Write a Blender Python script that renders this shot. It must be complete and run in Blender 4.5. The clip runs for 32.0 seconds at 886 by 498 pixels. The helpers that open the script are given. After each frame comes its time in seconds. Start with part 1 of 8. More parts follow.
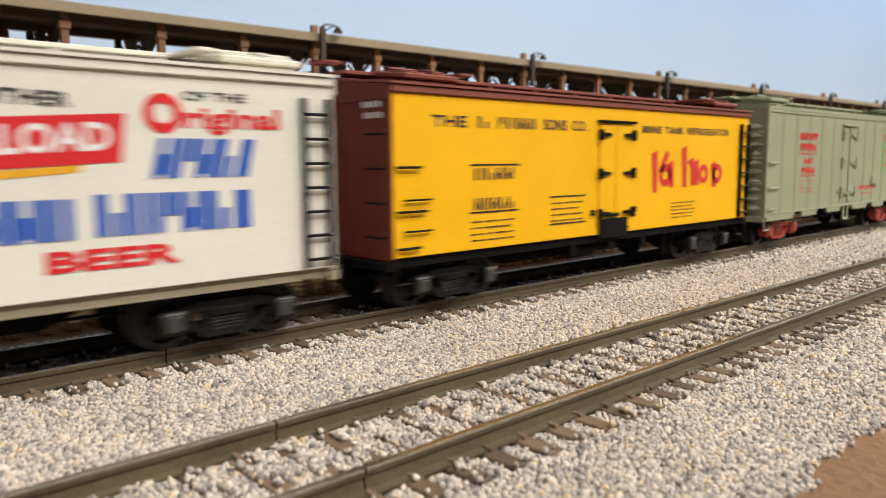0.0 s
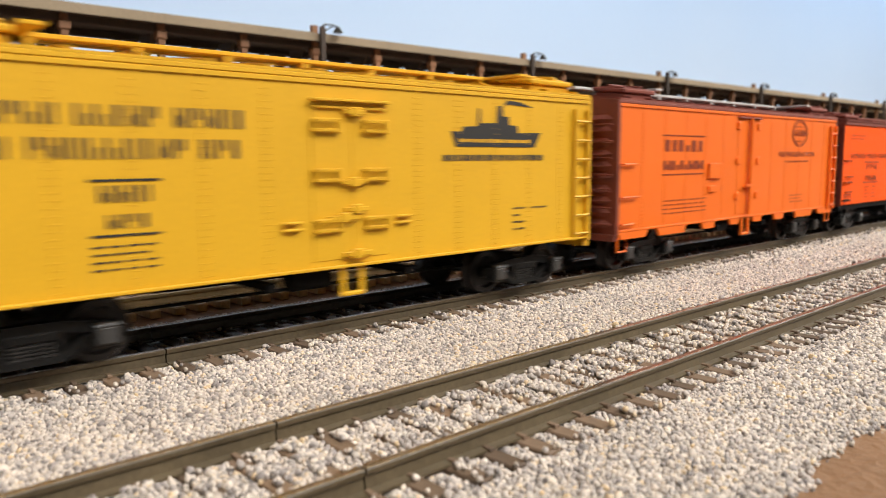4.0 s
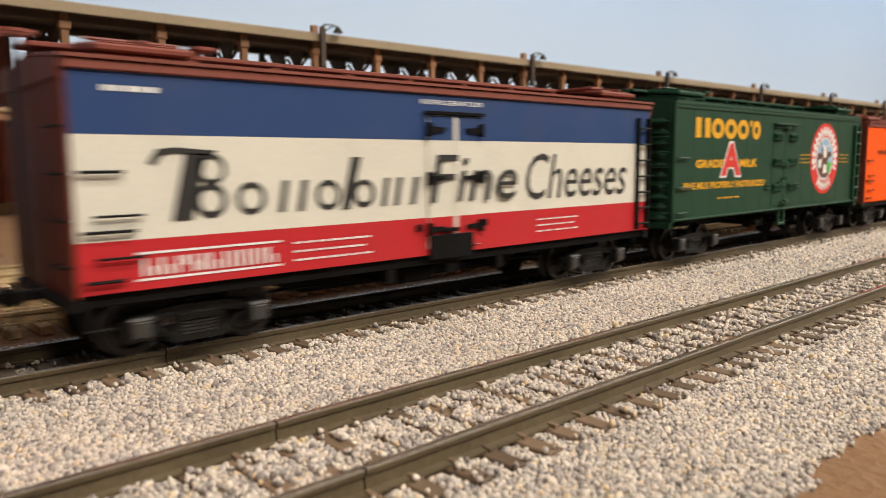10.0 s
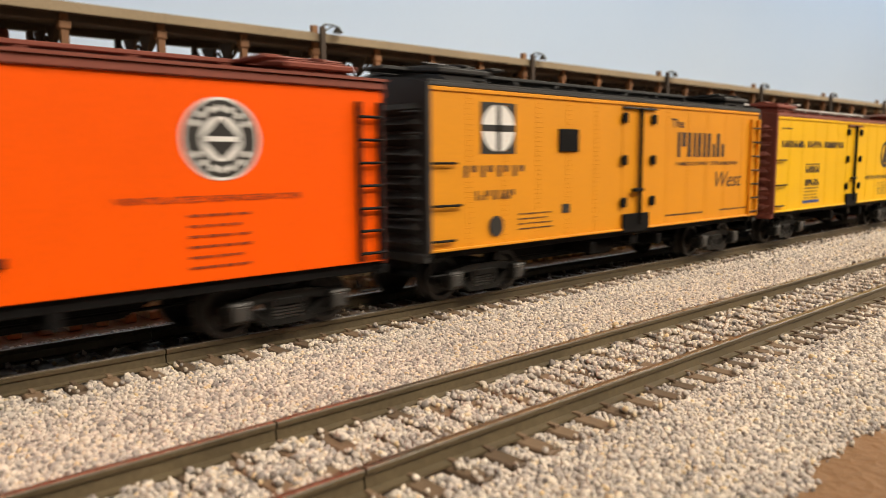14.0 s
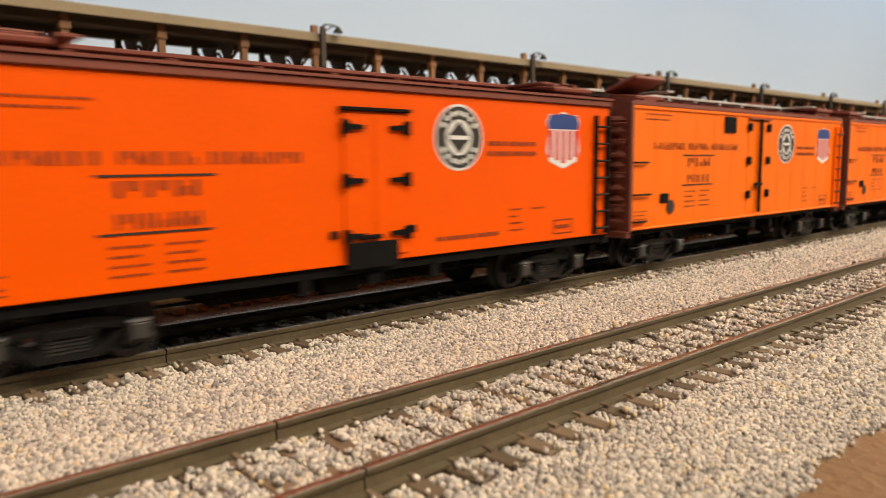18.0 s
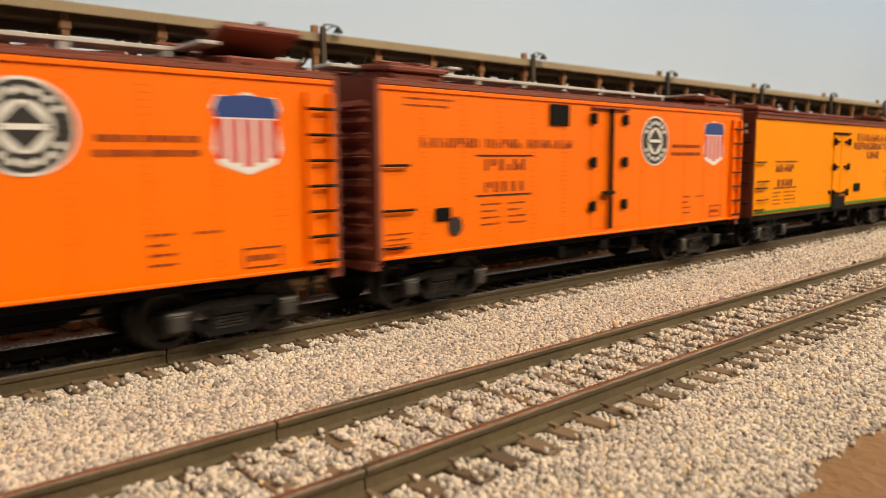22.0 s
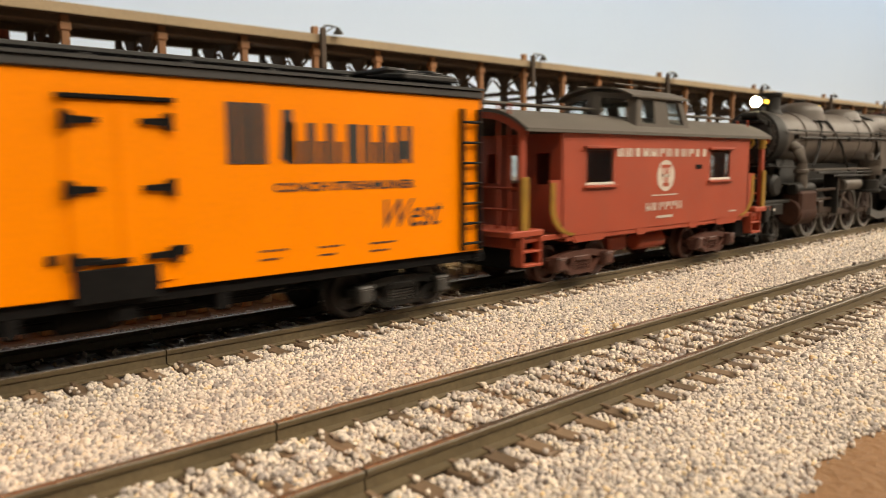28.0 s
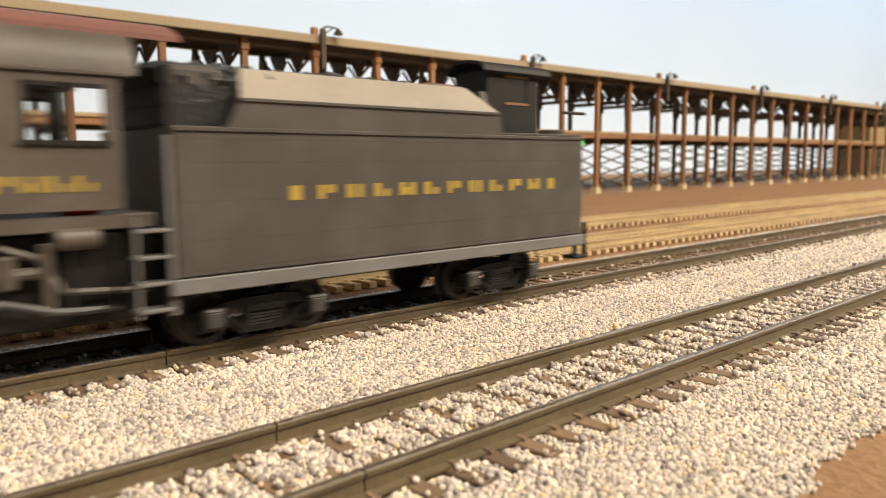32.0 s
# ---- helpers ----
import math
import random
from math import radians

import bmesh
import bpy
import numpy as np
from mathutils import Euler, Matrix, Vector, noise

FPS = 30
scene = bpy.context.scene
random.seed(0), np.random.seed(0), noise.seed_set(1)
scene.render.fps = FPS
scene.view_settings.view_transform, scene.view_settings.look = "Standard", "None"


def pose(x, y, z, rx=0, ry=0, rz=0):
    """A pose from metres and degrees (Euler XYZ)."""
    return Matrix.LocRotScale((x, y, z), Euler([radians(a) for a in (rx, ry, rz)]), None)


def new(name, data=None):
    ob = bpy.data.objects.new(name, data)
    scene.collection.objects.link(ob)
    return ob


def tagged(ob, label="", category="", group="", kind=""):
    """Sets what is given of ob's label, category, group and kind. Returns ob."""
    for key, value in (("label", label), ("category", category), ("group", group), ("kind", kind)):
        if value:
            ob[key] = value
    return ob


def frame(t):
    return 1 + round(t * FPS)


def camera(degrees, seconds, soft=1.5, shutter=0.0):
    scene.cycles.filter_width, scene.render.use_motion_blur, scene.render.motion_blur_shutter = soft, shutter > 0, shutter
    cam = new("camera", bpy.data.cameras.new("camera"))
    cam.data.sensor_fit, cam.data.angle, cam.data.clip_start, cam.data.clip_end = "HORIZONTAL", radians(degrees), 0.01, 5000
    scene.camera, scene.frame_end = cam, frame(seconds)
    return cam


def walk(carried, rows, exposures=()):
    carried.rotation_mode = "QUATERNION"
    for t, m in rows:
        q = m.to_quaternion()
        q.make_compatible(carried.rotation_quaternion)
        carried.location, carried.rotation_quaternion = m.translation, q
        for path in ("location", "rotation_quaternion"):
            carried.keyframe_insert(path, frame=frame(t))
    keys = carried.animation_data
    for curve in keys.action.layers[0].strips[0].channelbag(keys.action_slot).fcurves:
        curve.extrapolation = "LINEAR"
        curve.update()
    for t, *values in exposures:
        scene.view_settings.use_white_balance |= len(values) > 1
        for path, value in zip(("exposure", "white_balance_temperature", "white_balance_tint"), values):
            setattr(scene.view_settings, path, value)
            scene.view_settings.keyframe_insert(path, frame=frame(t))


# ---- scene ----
MM = 0.001
FOV = 62.17
cam = camera(FOV, 32.0, soft=0.5, shutter=0.6)
cam.data.dof.use_dof = True
cam.data.dof.focus_distance = 0.138
cam.data.dof.aperture_fstop = 40.0
EYE = (0.0, -0.0562, 0.02975)
YAW, PITCH, ROLL = 47.754, -6.898, -0.366


def aim(dy=0.0, dp=0.0):
    """The camera's pose: a hair of tilt and turn as it settles."""
    return pose(*EYE, 90 + PITCH + dp, 0, YAW - 90 + dy) @ pose(0, 0, 0, 0, 0, ROLL)


walk(cam, [(0, aim(0, 0)), (14, aim(0, 0)), (25, aim(0.04, 0)), (28, aim(0.03, 0.08)), (30, aim(0.03, 0.22)), (32, aim(0.02, 0.15))],
     [(0, -0.28, 6200, 8), (1.2, -0.15, 6150, 8), (2.5, -0.02, 6100, 8), (6, -0.34, 6200, 9), (8.6, -0.42, 6500, 9), (10, -0.31, 6700, 9), (12, 0.09, 6500, 9), (13, -0.28, 6900, 9), (14, -0.32, 7150, 9), (17, -0.38, 7400, 9), (20, -0.4, 7900, 9), (25, -0.4, 8200, 9), (28, -0.18, 7600, 9), (30, 0.14, 7500, 9), (32, 0.15, 7450, 9)])

# ---- world and lamps ----
world = bpy.data.worlds.new("room_world")
world.use_nodes = True
world.node_tree.nodes["Background"].inputs[0].default_value = (1.0, 0.97, 0.93, 1)
world.node_tree.nodes["Background"].inputs[1].default_value = 0.002
scene.world = world


def room_lamp(x, y, z, sx, sy, watts, tilt=0.0, kelvin=(1.0, 0.94, 0.86)):
    d = bpy.data.lights.new("ceiling_lamp", "AREA")
    d.shape, d.size, d.size_y, d.energy, d.color = "RECTANGLE", sx, sy, watts, kelvin
    ob = new("ceiling_lamp", d)
    ob.matrix_world = pose(x, y, z, tilt)
    return ob


CEIL = 1.35
# two rows over the aisle, and an unseen one added to brighten the backdrop
ROWS = [(-1.15, 45, 0), (-0.62, 18.5, 0), (0.6, 14, 72)]
LAMPS = [(lx, ly, w, tilt) for ly, w, tilt in ROWS for lx in (-1.9, 0.8, 3.5)]
for lx, ly, w, tilt in LAMPS:
    room_lamp(lx, ly, CEIL - (0.05 if not tilt else 0.12), 2.4, 0.16, w * (0.18 if lx < 0 else 1.32) if not tilt else w - 1.2 * lx, tilt)

# ---- geometry helpers, in millimetres ----


class Shape:
    """Vertices and faces gathered for one mesh, in millimetres."""

    def __init__(self):
        self.v, self.f = [], []

    def add(self, verts, faces):
        n = len(self.v)
        self.v.extend(verts)
        self.f.extend([tuple(i + n for i in q) for q in faces])
        return self

    def box(self, x0, x1, y0, y1, z0, z1, b=0.0):
        if b <= 0:
            v = [(x, y, z) for x in (x0, x1) for y in (y0, y1) for z in (z0, z1)]
            return self.add(v, [(0, 1, 3, 2), (4, 6, 7, 5), (0, 4, 5, 1), (2, 3, 7, 6), (0, 2, 6, 4), (1, 5, 7, 3)])
        b = min(b, (x1 - x0) / 2.01, (y1 - y0) / 2.01, (z1 - z0) / 2.01)
        v = []
        for i in (0, 1):
            for j in (0, 1):
                for k in (0, 1):
                    x, y, z = (x0, x1)[i], (y0, y1)[j], (z0, z1)[k]
                    dx, dy, dz = (b, -b)[i], (b, -b)[j], (b, -b)[k]
                    v += [(x, y + dy, z + dz), (x + dx, y, z + dz), (x + dx, y + dy, z)]

        def c(i, j, k, a):
            return (i * 4 + j * 2 + k) * 3 + a
        f = [(c(0, 0, 0, 0), c(0, 0, 1, 0), c(0, 1, 1, 0), c(0, 1, 0, 0)), (c(1, 0, 0, 0), c(1, 1, 0, 0), c(1, 1, 1, 0), c(1, 0, 1, 0)),
             (c(0, 0, 0, 1), c(1, 0, 0, 1), c(1, 0, 1, 1), c(0, 0, 1, 1)), (c(0, 1, 0, 1), c(0, 1, 1, 1), c(1, 1, 1, 1), c(1, 1, 0, 1)),
             (c(0, 0, 0, 2), c(0, 1, 0, 2), c(1, 1, 0, 2), c(1, 0, 0, 2)), (c(0, 0, 1, 2), c(1, 0, 1, 2), c(1, 1, 1, 2), c(0, 1, 1, 2))]
        for i in (0, 1):
            for j in (0, 1):
                f.append((c(i, j, 0, 0), c(i, j, 1, 0), c(i, j, 1, 1), c(i, j, 0, 1)))
        for i in (0, 1):
            for k in (0, 1):
                f.append((c(i, 0, k, 0), c(i, 1, k, 0), c(i, 1, k, 2), c(i, 0, k, 2)))
        for j in (0, 1):
            for k in (0, 1):
                f.append((c(0, j, k, 1), c(1, j, k, 1), c(1, j, k, 2), c(0, j, k, 2)))
        for i in (0, 1):
            for j in (0, 1):
                for k in (0, 1):
                    f.append((c(i, j, k, 0), c(i, j, k, 1), c(i, j, k, 2)))
        return self.add(v, f)

    def lathe(self, profile, centre=(0, 0, 0), axis="y", n=20, a0=0.0, a1=360.0):
        """profile: (radius, along) pairs turned about an axis through centre."""
        full = abs(a1 - a0) >= 359.9
        m = n if full else n + 1
        v, k = [], len(profile)
        for i in range(m):
            a = radians(a0 + (a1 - a0) * i / n)
            for r, s in profile:
                c, d = r * math.cos(a), r * math.sin(a)
                p = {"y": (c, s, d), "x": (s, c, d), "z": (c, d, s)}[axis]
                v.append((p[0] + centre[0], p[1] + centre[1], p[2] + centre[2]))
        f = []
        for i in range(n):
            j = (i + 1) % m
            for q in range(k - 1):
                f.append((i * k + q, j * k + q, j * k + q + 1, i * k + q + 1))
        closed = max(abs(profile[0][i] - profile[-1][i]) for i in (0, 1)) < 1e-6
        if full and not closed:
            for q in (0, k - 1):
                if profile[q][0] > 1e-6:
                    f.append(tuple(i * k + q for i in range(m)))
        return self.add(v, f)

    def cyl(self, p, r, h0, h1, axis="y", n=16, b=0.0):
        if b > 0:
            prof = [(r - b, h0), (r, h0 + b), (r, h1 - b), (r - b, h1)]
        else:
            prof = [(r, h0), (r, h1)]
        return self.lathe(prof, p, axis, n)

    def tube(self, pts, r, n=6):
        """A round bar along a bent line."""
        pts = [Vector(p) for p in pts]
        v, f = [], []
        for i, p in enumerate(pts):
            d = (pts[min(i + 1, len(pts) - 1)] - pts[max(i - 1, 0)]).normalized()
            a = d.cross(Vector((0, 0, 1)) if abs(d.z) < 0.9 else Vector((1, 0, 0))).normalized()
            b = d.cross(a)
            for j in range(n):
                t = 2 * math.pi * j / n
                v.append(tuple(p + r * (math.cos(t) * a + math.sin(t) * b)))
        for i in range(len(pts) - 1):
            for j in range(n):
                f.append((i * n + j, i * n + (j + 1) % n, (i + 1) * n + (j + 1) % n, (i + 1) * n + j))
        f += [tuple(range(n)), tuple(range((len(pts) - 1) * n, len(pts) * n))]
        return self.add(v, f)

    def prism(self, poly, s0, s1, axis="y"):
        """A flat outline pushed along an axis. axis y: poly holds (x, z); x: (y, z); z: (x, y)."""
        def at(p, s):
            return {"y": (p[0], s, p[1]), "x": (s, p[0], p[1]), "z": (p[0], p[1], s)}[axis]
        n = len(poly)
        v = [at(p, s0) for p in poly] + [at(p, s1) for p in poly]
        f = [tuple(range(n)), tuple(range(2 * n - 1, n - 1, -1))]
        f += [(i, (i + 1) % n, (i + 1) % n + n, i + n) for i in range(n)]
        return self.add(v, f)

    def rect(self, x0, x1, z0, z1, y, t=0.05):
        """A thin plate on a side wall that looks to -y."""
        return self.box(x0, x1, y - t, y, z0, z1)

    def mesh(self, name, mat, smooth=0.0):
        me = bpy.data.meshes.new(name)
        me.from_pydata([(a * MM, b * MM, c * MM) for a, b, c in self.v], [], self.f)
        bm = bmesh.new()
        bm.from_mesh(me)
        bmesh.ops.recalc_face_normals(bm, faces=bm.faces)
        if smooth:
            for fc in bm.faces:
                fc.smooth = True
            for e in bm.edges:
                e.smooth = len(e.link_faces) == 2 and e.calc_face_angle(0) < radians(smooth)
        bm.to_mesh(me)
        bm.free()
        me.materials.append(mat)
        return me


CACHE = {}


def part(name, shape, mat, parent=None, label="", at=None, key=None, smooth=35):
    """One mesh object under a thing. With a key, alike parts share their mesh; shape is then a function."""
    if key is not None:
        k = (key, mat.name)
        if k not in CACHE:
            CACHE[k] = shape().mesh(name, mat, smooth)
        me = CACHE[k]
    else:
        me = (shape() if callable(shape) else shape).mesh(name, mat, smooth)
    ob = new(name, me)
    if parent is not None:
        ob.parent = parent
    if at is not None:
        ob.matrix_local = Matrix.Translation(Vector(at) * MM) if not isinstance(at, Matrix) else at
    if label:
        ob["label"] = label
    return ob


def thing(name, label, category, at=(0, 0, 0), group="", kind=""):
    ob = new(name)
    ob.empty_display_size = 0.01
    ob.location = Vector(at) * MM
    return tagged(ob, label, category, group, kind)


# ---- materials ----


def shade(name, rgb, rough=0.5, metal=0.0, grain=0.12, grain_mm=1.2, blotch=0.10, blotch_mm=14.0, bump=0.0, bump_mm=0.4,
          planks=0.0, plank_mm=1.0, dirt=0.0, dirt_rgb=(0.12, 0.09, 0.07), stretch=(1, 1, 1), island=0.0, spec=0.5, objrand=0.0):
    m = bpy.data.materials.new(name)
    m.use_nodes = True
    nt = m.node_tree
    nd, lk = nt.nodes, nt.links
    bs = nd["Principled BSDF"]
    tc = nd.new("ShaderNodeTexCoord")
    mp = nd.new("ShaderNodeMapping")
    mp.inputs["Scale"].default_value = tuple(1000.0 * s for s in stretch)
    lk.new(tc.outputs["Object"], mp.inputs[0])

    def nz(scale_mm, detail):
        t = nd.new("ShaderNodeTexNoise")
        t.inputs["Scale"].default_value = 1.0 / scale_mm
        t.inputs["Detail"].default_value = detail
        lk.new(mp.outputs[0], t.inputs["Vector"])
        return t.outputs[0]

    def mixc(fac, a, b, kind="MIX"):
        x = nd.new("ShaderNodeMix")
        x.data_type, x.blend_type = "RGBA", kind
        for sock, val in ((x.inputs[0], fac), (x.inputs[6], a), (x.inputs[7], b)):
            if isinstance(val, bpy.types.NodeSocket):
                lk.new(val, sock)
            else:
                sock.default_value = val if not isinstance(val, tuple) else (*val, 1)[:4]
        return x.outputs[2]

    def ramp(src, lo, hi, a=0.0, b=1.0):
        r = nd.new("ShaderNodeMapRange")
        r.inputs[1].default_value, r.inputs[2].default_value, r.inputs[3].default_value, r.inputs[4].default_value = lo, hi, a, b
        lk.new(src, r.inputs[0])
        return r.outputs[0]

    def bright(src, amount):
        g = nd.new("ShaderNodeCombineColor")
        v = ramp(src, 0.25, 0.75, 1 - amount, 1 + amount)
        for i in range(3):
            lk.new(v, g.inputs[i])
        return g.outputs[0]
    col = tuple(rgb)
    fine = nz(grain_mm, 4)
    col = mixc(1.0, col, bright(fine, grain), "MULTIPLY")
    big = nz(blotch_mm, 3)
    col = mixc(1.0, col, bright(big, blotch), "MULTIPLY")
    if island or objrand:
        if island:
            g = nd.new("ShaderNodeNewGeometry")
            src = g.outputs["Random Per Island"]
        else:
            g = nd.new("ShaderNodeObjectInfo")
            src = g.outputs["Random"]
        col = mixc(1.0, col, bright(src, island or objrand), "MULTIPLY")
    if dirt:
        col = mixc(ramp(nz(blotch_mm * 0.5, 6), 0.45, 0.75, 0, dirt), col, dirt_rgb)
    lk.new(col, bs.inputs["Base Color"])
    bs.inputs["Metallic"].default_value = metal
    bs.inputs["Specular IOR Level"].default_value = spec
    lk.new(ramp(fine, 0.2, 0.8, max(0.05, rough - 0.08), min(1, rough + 0.08)), bs.inputs["Roughness"])
    if bump or planks:
        b = nd.new("ShaderNodeBump")
        b.inputs["Strength"].default_value = 1.0
        if bump:
            b.inputs["Distance"].default_value = bump * MM
            lk.new(nz(bump_mm, 4), b.inputs["Height"])
            last = b.outputs[0]
        if planks:
            w = nd.new("ShaderNodeTexWave")
            w.wave_type, w.bands_direction, w.wave_profile = "BANDS", "X", "SAW"
            w.inputs["Scale"].default_value = 0.31416 / plank_mm
            lk.new(mp.outputs[0], w.inputs["Vector"])
            edge = ramp(w.outputs[1], 0.0, 0.14, 0.0, 1.0)
            b2 = nd.new("ShaderNodeBump")
            b2.inputs["Distance"].default_value = planks * MM
            lk.new(edge, b2.inputs["Height"])
            if bump:
                lk.new(last, b2.inputs["Normal"])
            b = b2
        lk.new(b.outputs[0], bs.inputs["Normal"])
    return m


def glow(name, rgb, power):
    m = bpy.data.materials.new(name)
    m.use_nodes = True
    bs = m.node_tree.nodes["Principled BSDF"]
    bs.inputs["Base Color"].default_value = (*rgb, 1)
    bs.inputs["Emission Color"].default_value = (*rgb, 1)
    bs.inputs["Emission Strength"].default_value = power
    return m


def clear_glass(name, tint=(0.9, 0.95, 0.95)):
    m = bpy.data.materials.new(name)
    m.use_nodes = True
    bs = m.node_tree.nodes["Principled BSDF"]
    bs.inputs["Base Color"].default_value = (*tint, 1)
    bs.inputs["Roughness"].default_value = 0.08
    bs.inputs["Transmission Weight"].default_value = 1.0
    bs.inputs["IOR"].default_value = 1.2
    return m


def paint(name, rgb, wood=False, rough=0.5, dirt=0.0):
    return shade(name, rgb, rough, grain=0.05, grain_mm=0.7, blotch=0.05, blotch_mm=25, spec=0.18 if wood else 0.35, bump=0.012, bump_mm=0.5,
                 planks=0.05 if wood else 0.0, plank_mm=1.05, dirt=dirt)


M_RAIL = shade("weathered_rail_steel", (0.098, 0.072, 0.040), 0.42, 0.0, grain=0.2, grain_mm=0.8, blotch=0.2, blotch_mm=12, bump=0.02, spec=0.4)
M_RAILTOP = shade("polished_rail_head", (0.17, 0.13, 0.095), 0.3, 0.6, grain=0.2, grain_mm=0.6, blotch=0.25, blotch_mm=20, stretch=(0.15, 1, 1))
M_GLINT = shade("bright_glint_steel", (0.62, 0.57, 0.50), 0.28, 0.9, grain=0.2, grain_mm=0.6, blotch=0.3, blotch_mm=15, stretch=(0.15, 1, 1))
M_TIE = shade("brown_plastic_tie", (0.15, 0.096, 0.058), 0.65, grain=0.25, grain_mm=0.5, blotch=0.2, blotch_mm=5, bump=0.06, bump_mm=0.5, stretch=(1, 0.25, 1), objrand=0.25)
M_TANRAIL = shade("tan_painted_rail", (0.36, 0.26, 0.135), 0.6, grain=0.15, blotch=0.2, blotch_mm=30, bump=0.02)
M_TANTIE = shade("tan_painted_tie", (0.48, 0.34, 0.19), 0.7, grain=0.2, blotch=0.2, blotch_mm=8, bump=0.05)
M_EARTH = shade("brown_painted_layout_board", (0.23, 0.120, 0.054), 0.7, grain=0.14, grain_mm=0.9, blotch=0.12, blotch_mm=40, bump=0.7, bump_mm=1.7)
M_DARKEARTH = shade("dark_road_strip", (0.10, 0.075, 0.06), 0.8, grain=0.2, blotch=0.2, blotch_mm=40, bump=0.1)
M_BED = shade("gravel_bed", (0.46, 0.41, 0.37), 0.9, grain=0.5, grain_mm=0.55, blotch=0.1, bump=0.5, bump_mm=0.8)
M_ROOM = shade("grey_room_paint", (0.16, 0.155, 0.15), 0.8, grain=0.03, grain_mm=8, blotch=0.04, blotch_mm=400)
M_CARPET = shade("grey_carpet", (0.08, 0.075, 0.075), 0.95, grain=0.3, grain_mm=4, blotch=0.15, blotch_mm=300)
M_BLACK = shade("black_plastic", (0.009, 0.0085, 0.0085), 0.5, grain=0.2, blotch=0.2, bump=0.02, spec=0.05)
M_STEELDARK = shade("dark_weathered_truck", (0.0085, 0.008, 0.0075), 0.4, grain=0.3, blotch=0.3, blotch_mm=4, bump=0.04, spec=0.25)
M_WHEEL = shade("worn_wheel_steel", (0.022, 0.018, 0.016), 0.42, 0.3, grain=0.3, blotch=0.2, blotch_mm=4)
M_INK = shade("black_lettering", (0.02, 0.018, 0.016), 0.55, grain=0.1, blotch=0.05)
M_WHITE = shade("white_lettering", (0.75, 0.73, 0.70), 0.55, grain=0.06, blotch=0.05)


def stone_material():
    m = shade("ballast_stones", (0.56, 0.49, 0.421), 0.6, grain=0.2, grain_mm=0.35, blotch=0.08, blotch_mm=30, bump=0.06, bump_mm=0.3)
    nt = m.node_tree
    nd, lk = nt.nodes, nt.links
    bs = nd["Principled BSDF"]
    old = bs.inputs["Base Color"].links[0].from_socket
    g = nd.new("ShaderNodeNewGeometry")
    r = nd.new("ShaderNodeValToRGB")
    cr = r.color_ramp
    stops = [(0.0, (0.34, 0.33, 0.35)), (0.14, (0.54, 0.53, 0.56)), (0.34, (0.78, 0.77, 0.79)), (0.52, (0.96, 0.94, 0.93)),
             (0.72, (1.08, 1.05, 1.02)), (0.88, (1.20, 1.18, 1.16)), (0.955, (1.16, 1.06, 0.88)), (1.0, (1.12, 0.92, 0.60))]
    cr.elements[0].position, cr.elements[0].color = stops[0][0], (*stops[0][1], 1)
    cr.elements[1].position, cr.elements[1].color = stops[-1][0], (*stops[-1][1], 1)
    for p, c in stops[1:-1]:
        e = cr.elements.new(p)
        e.color = (*c, 1)
    lk.new(g.outputs["Random Per Island"], r.inputs[0])
    x = nd.new("ShaderNodeMix")
    x.data_type, x.blend_type = "RGBA", "MULTIPLY"
    x.inputs[0].default_value = 1.0
    lk.new(old, x.inputs[6])
    lk.new(r.outputs[0], x.inputs[7])
    lk.new(x.outputs[2], bs.inputs["Base Color"])
    return m


def backdrop_material():
    m = bpy.data.materials.new("painted_sky_backdrop")
    m.use_nodes = True
    nd, lk = m.node_tree.nodes, m.node_tree.links
    bs = nd["Principled BSDF"]
    tc = nd.new("ShaderNodeTexCoord")
    sx = nd.new("ShaderNodeSeparateXYZ")
    lk.new(tc.outputs["Object"], sx.inputs[0])
    up = nd.new("ShaderNodeMapRange")
    up.inputs[1].default_value, up.inputs[2].default_value = -0.05, 0.8
    lk.new(sx.outputs[2], up.inputs[0])
    nzt = nd.new("ShaderNodeTexNoise")
    nzt.inputs["Scale"].default_value, nzt.inputs["Detail"].default_value = 1.3, 3
    lk.new(tc.outputs["Object"], nzt.inputs["Vector"])
    ad = nd.new("ShaderNodeMath")
    ad.operation = "MULTIPLY_ADD"
    ad.inputs[1].default_value, ad.inputs[2].default_value = 0.35, -0.17
    lk.new(nzt.outputs[0], ad.inputs[0])
    su = nd.new("ShaderNodeMath")
    su.operation = "ADD"
    lk.new(up.outputs[0], su.inputs[0])
    lk.new(ad.outputs[0], su.inputs[1])
    r = nd.new("ShaderNodeValToRGB")
    r.color_ramp.elements[0].color = (0.68, 0.80, 0.95, 1)
    r.color_ramp.elements[1].color = (0.42, 0.61, 0.92, 1)
    lk.new(su.outputs[0], r.inputs[0])
    lk.new(r.outputs[0], bs.inputs["Base Color"])
    bs.inputs["Roughness"].default_value = 0.8
    return m


M_STONE = stone_material()
M_SKY = backdrop_material()
M_PANEL = glow("lamp_diffuser", (1.0, 0.95, 0.88), 1.5)
# ---- the room and the layout board ----
GAUGE = 17.4              # rail centre to rail centre
YN, YT, YT3, YT4 = 8.7, 67.6, 118.0, 178.0
GROUND = -4.5
XA, XB = -3600.0, 4600.0


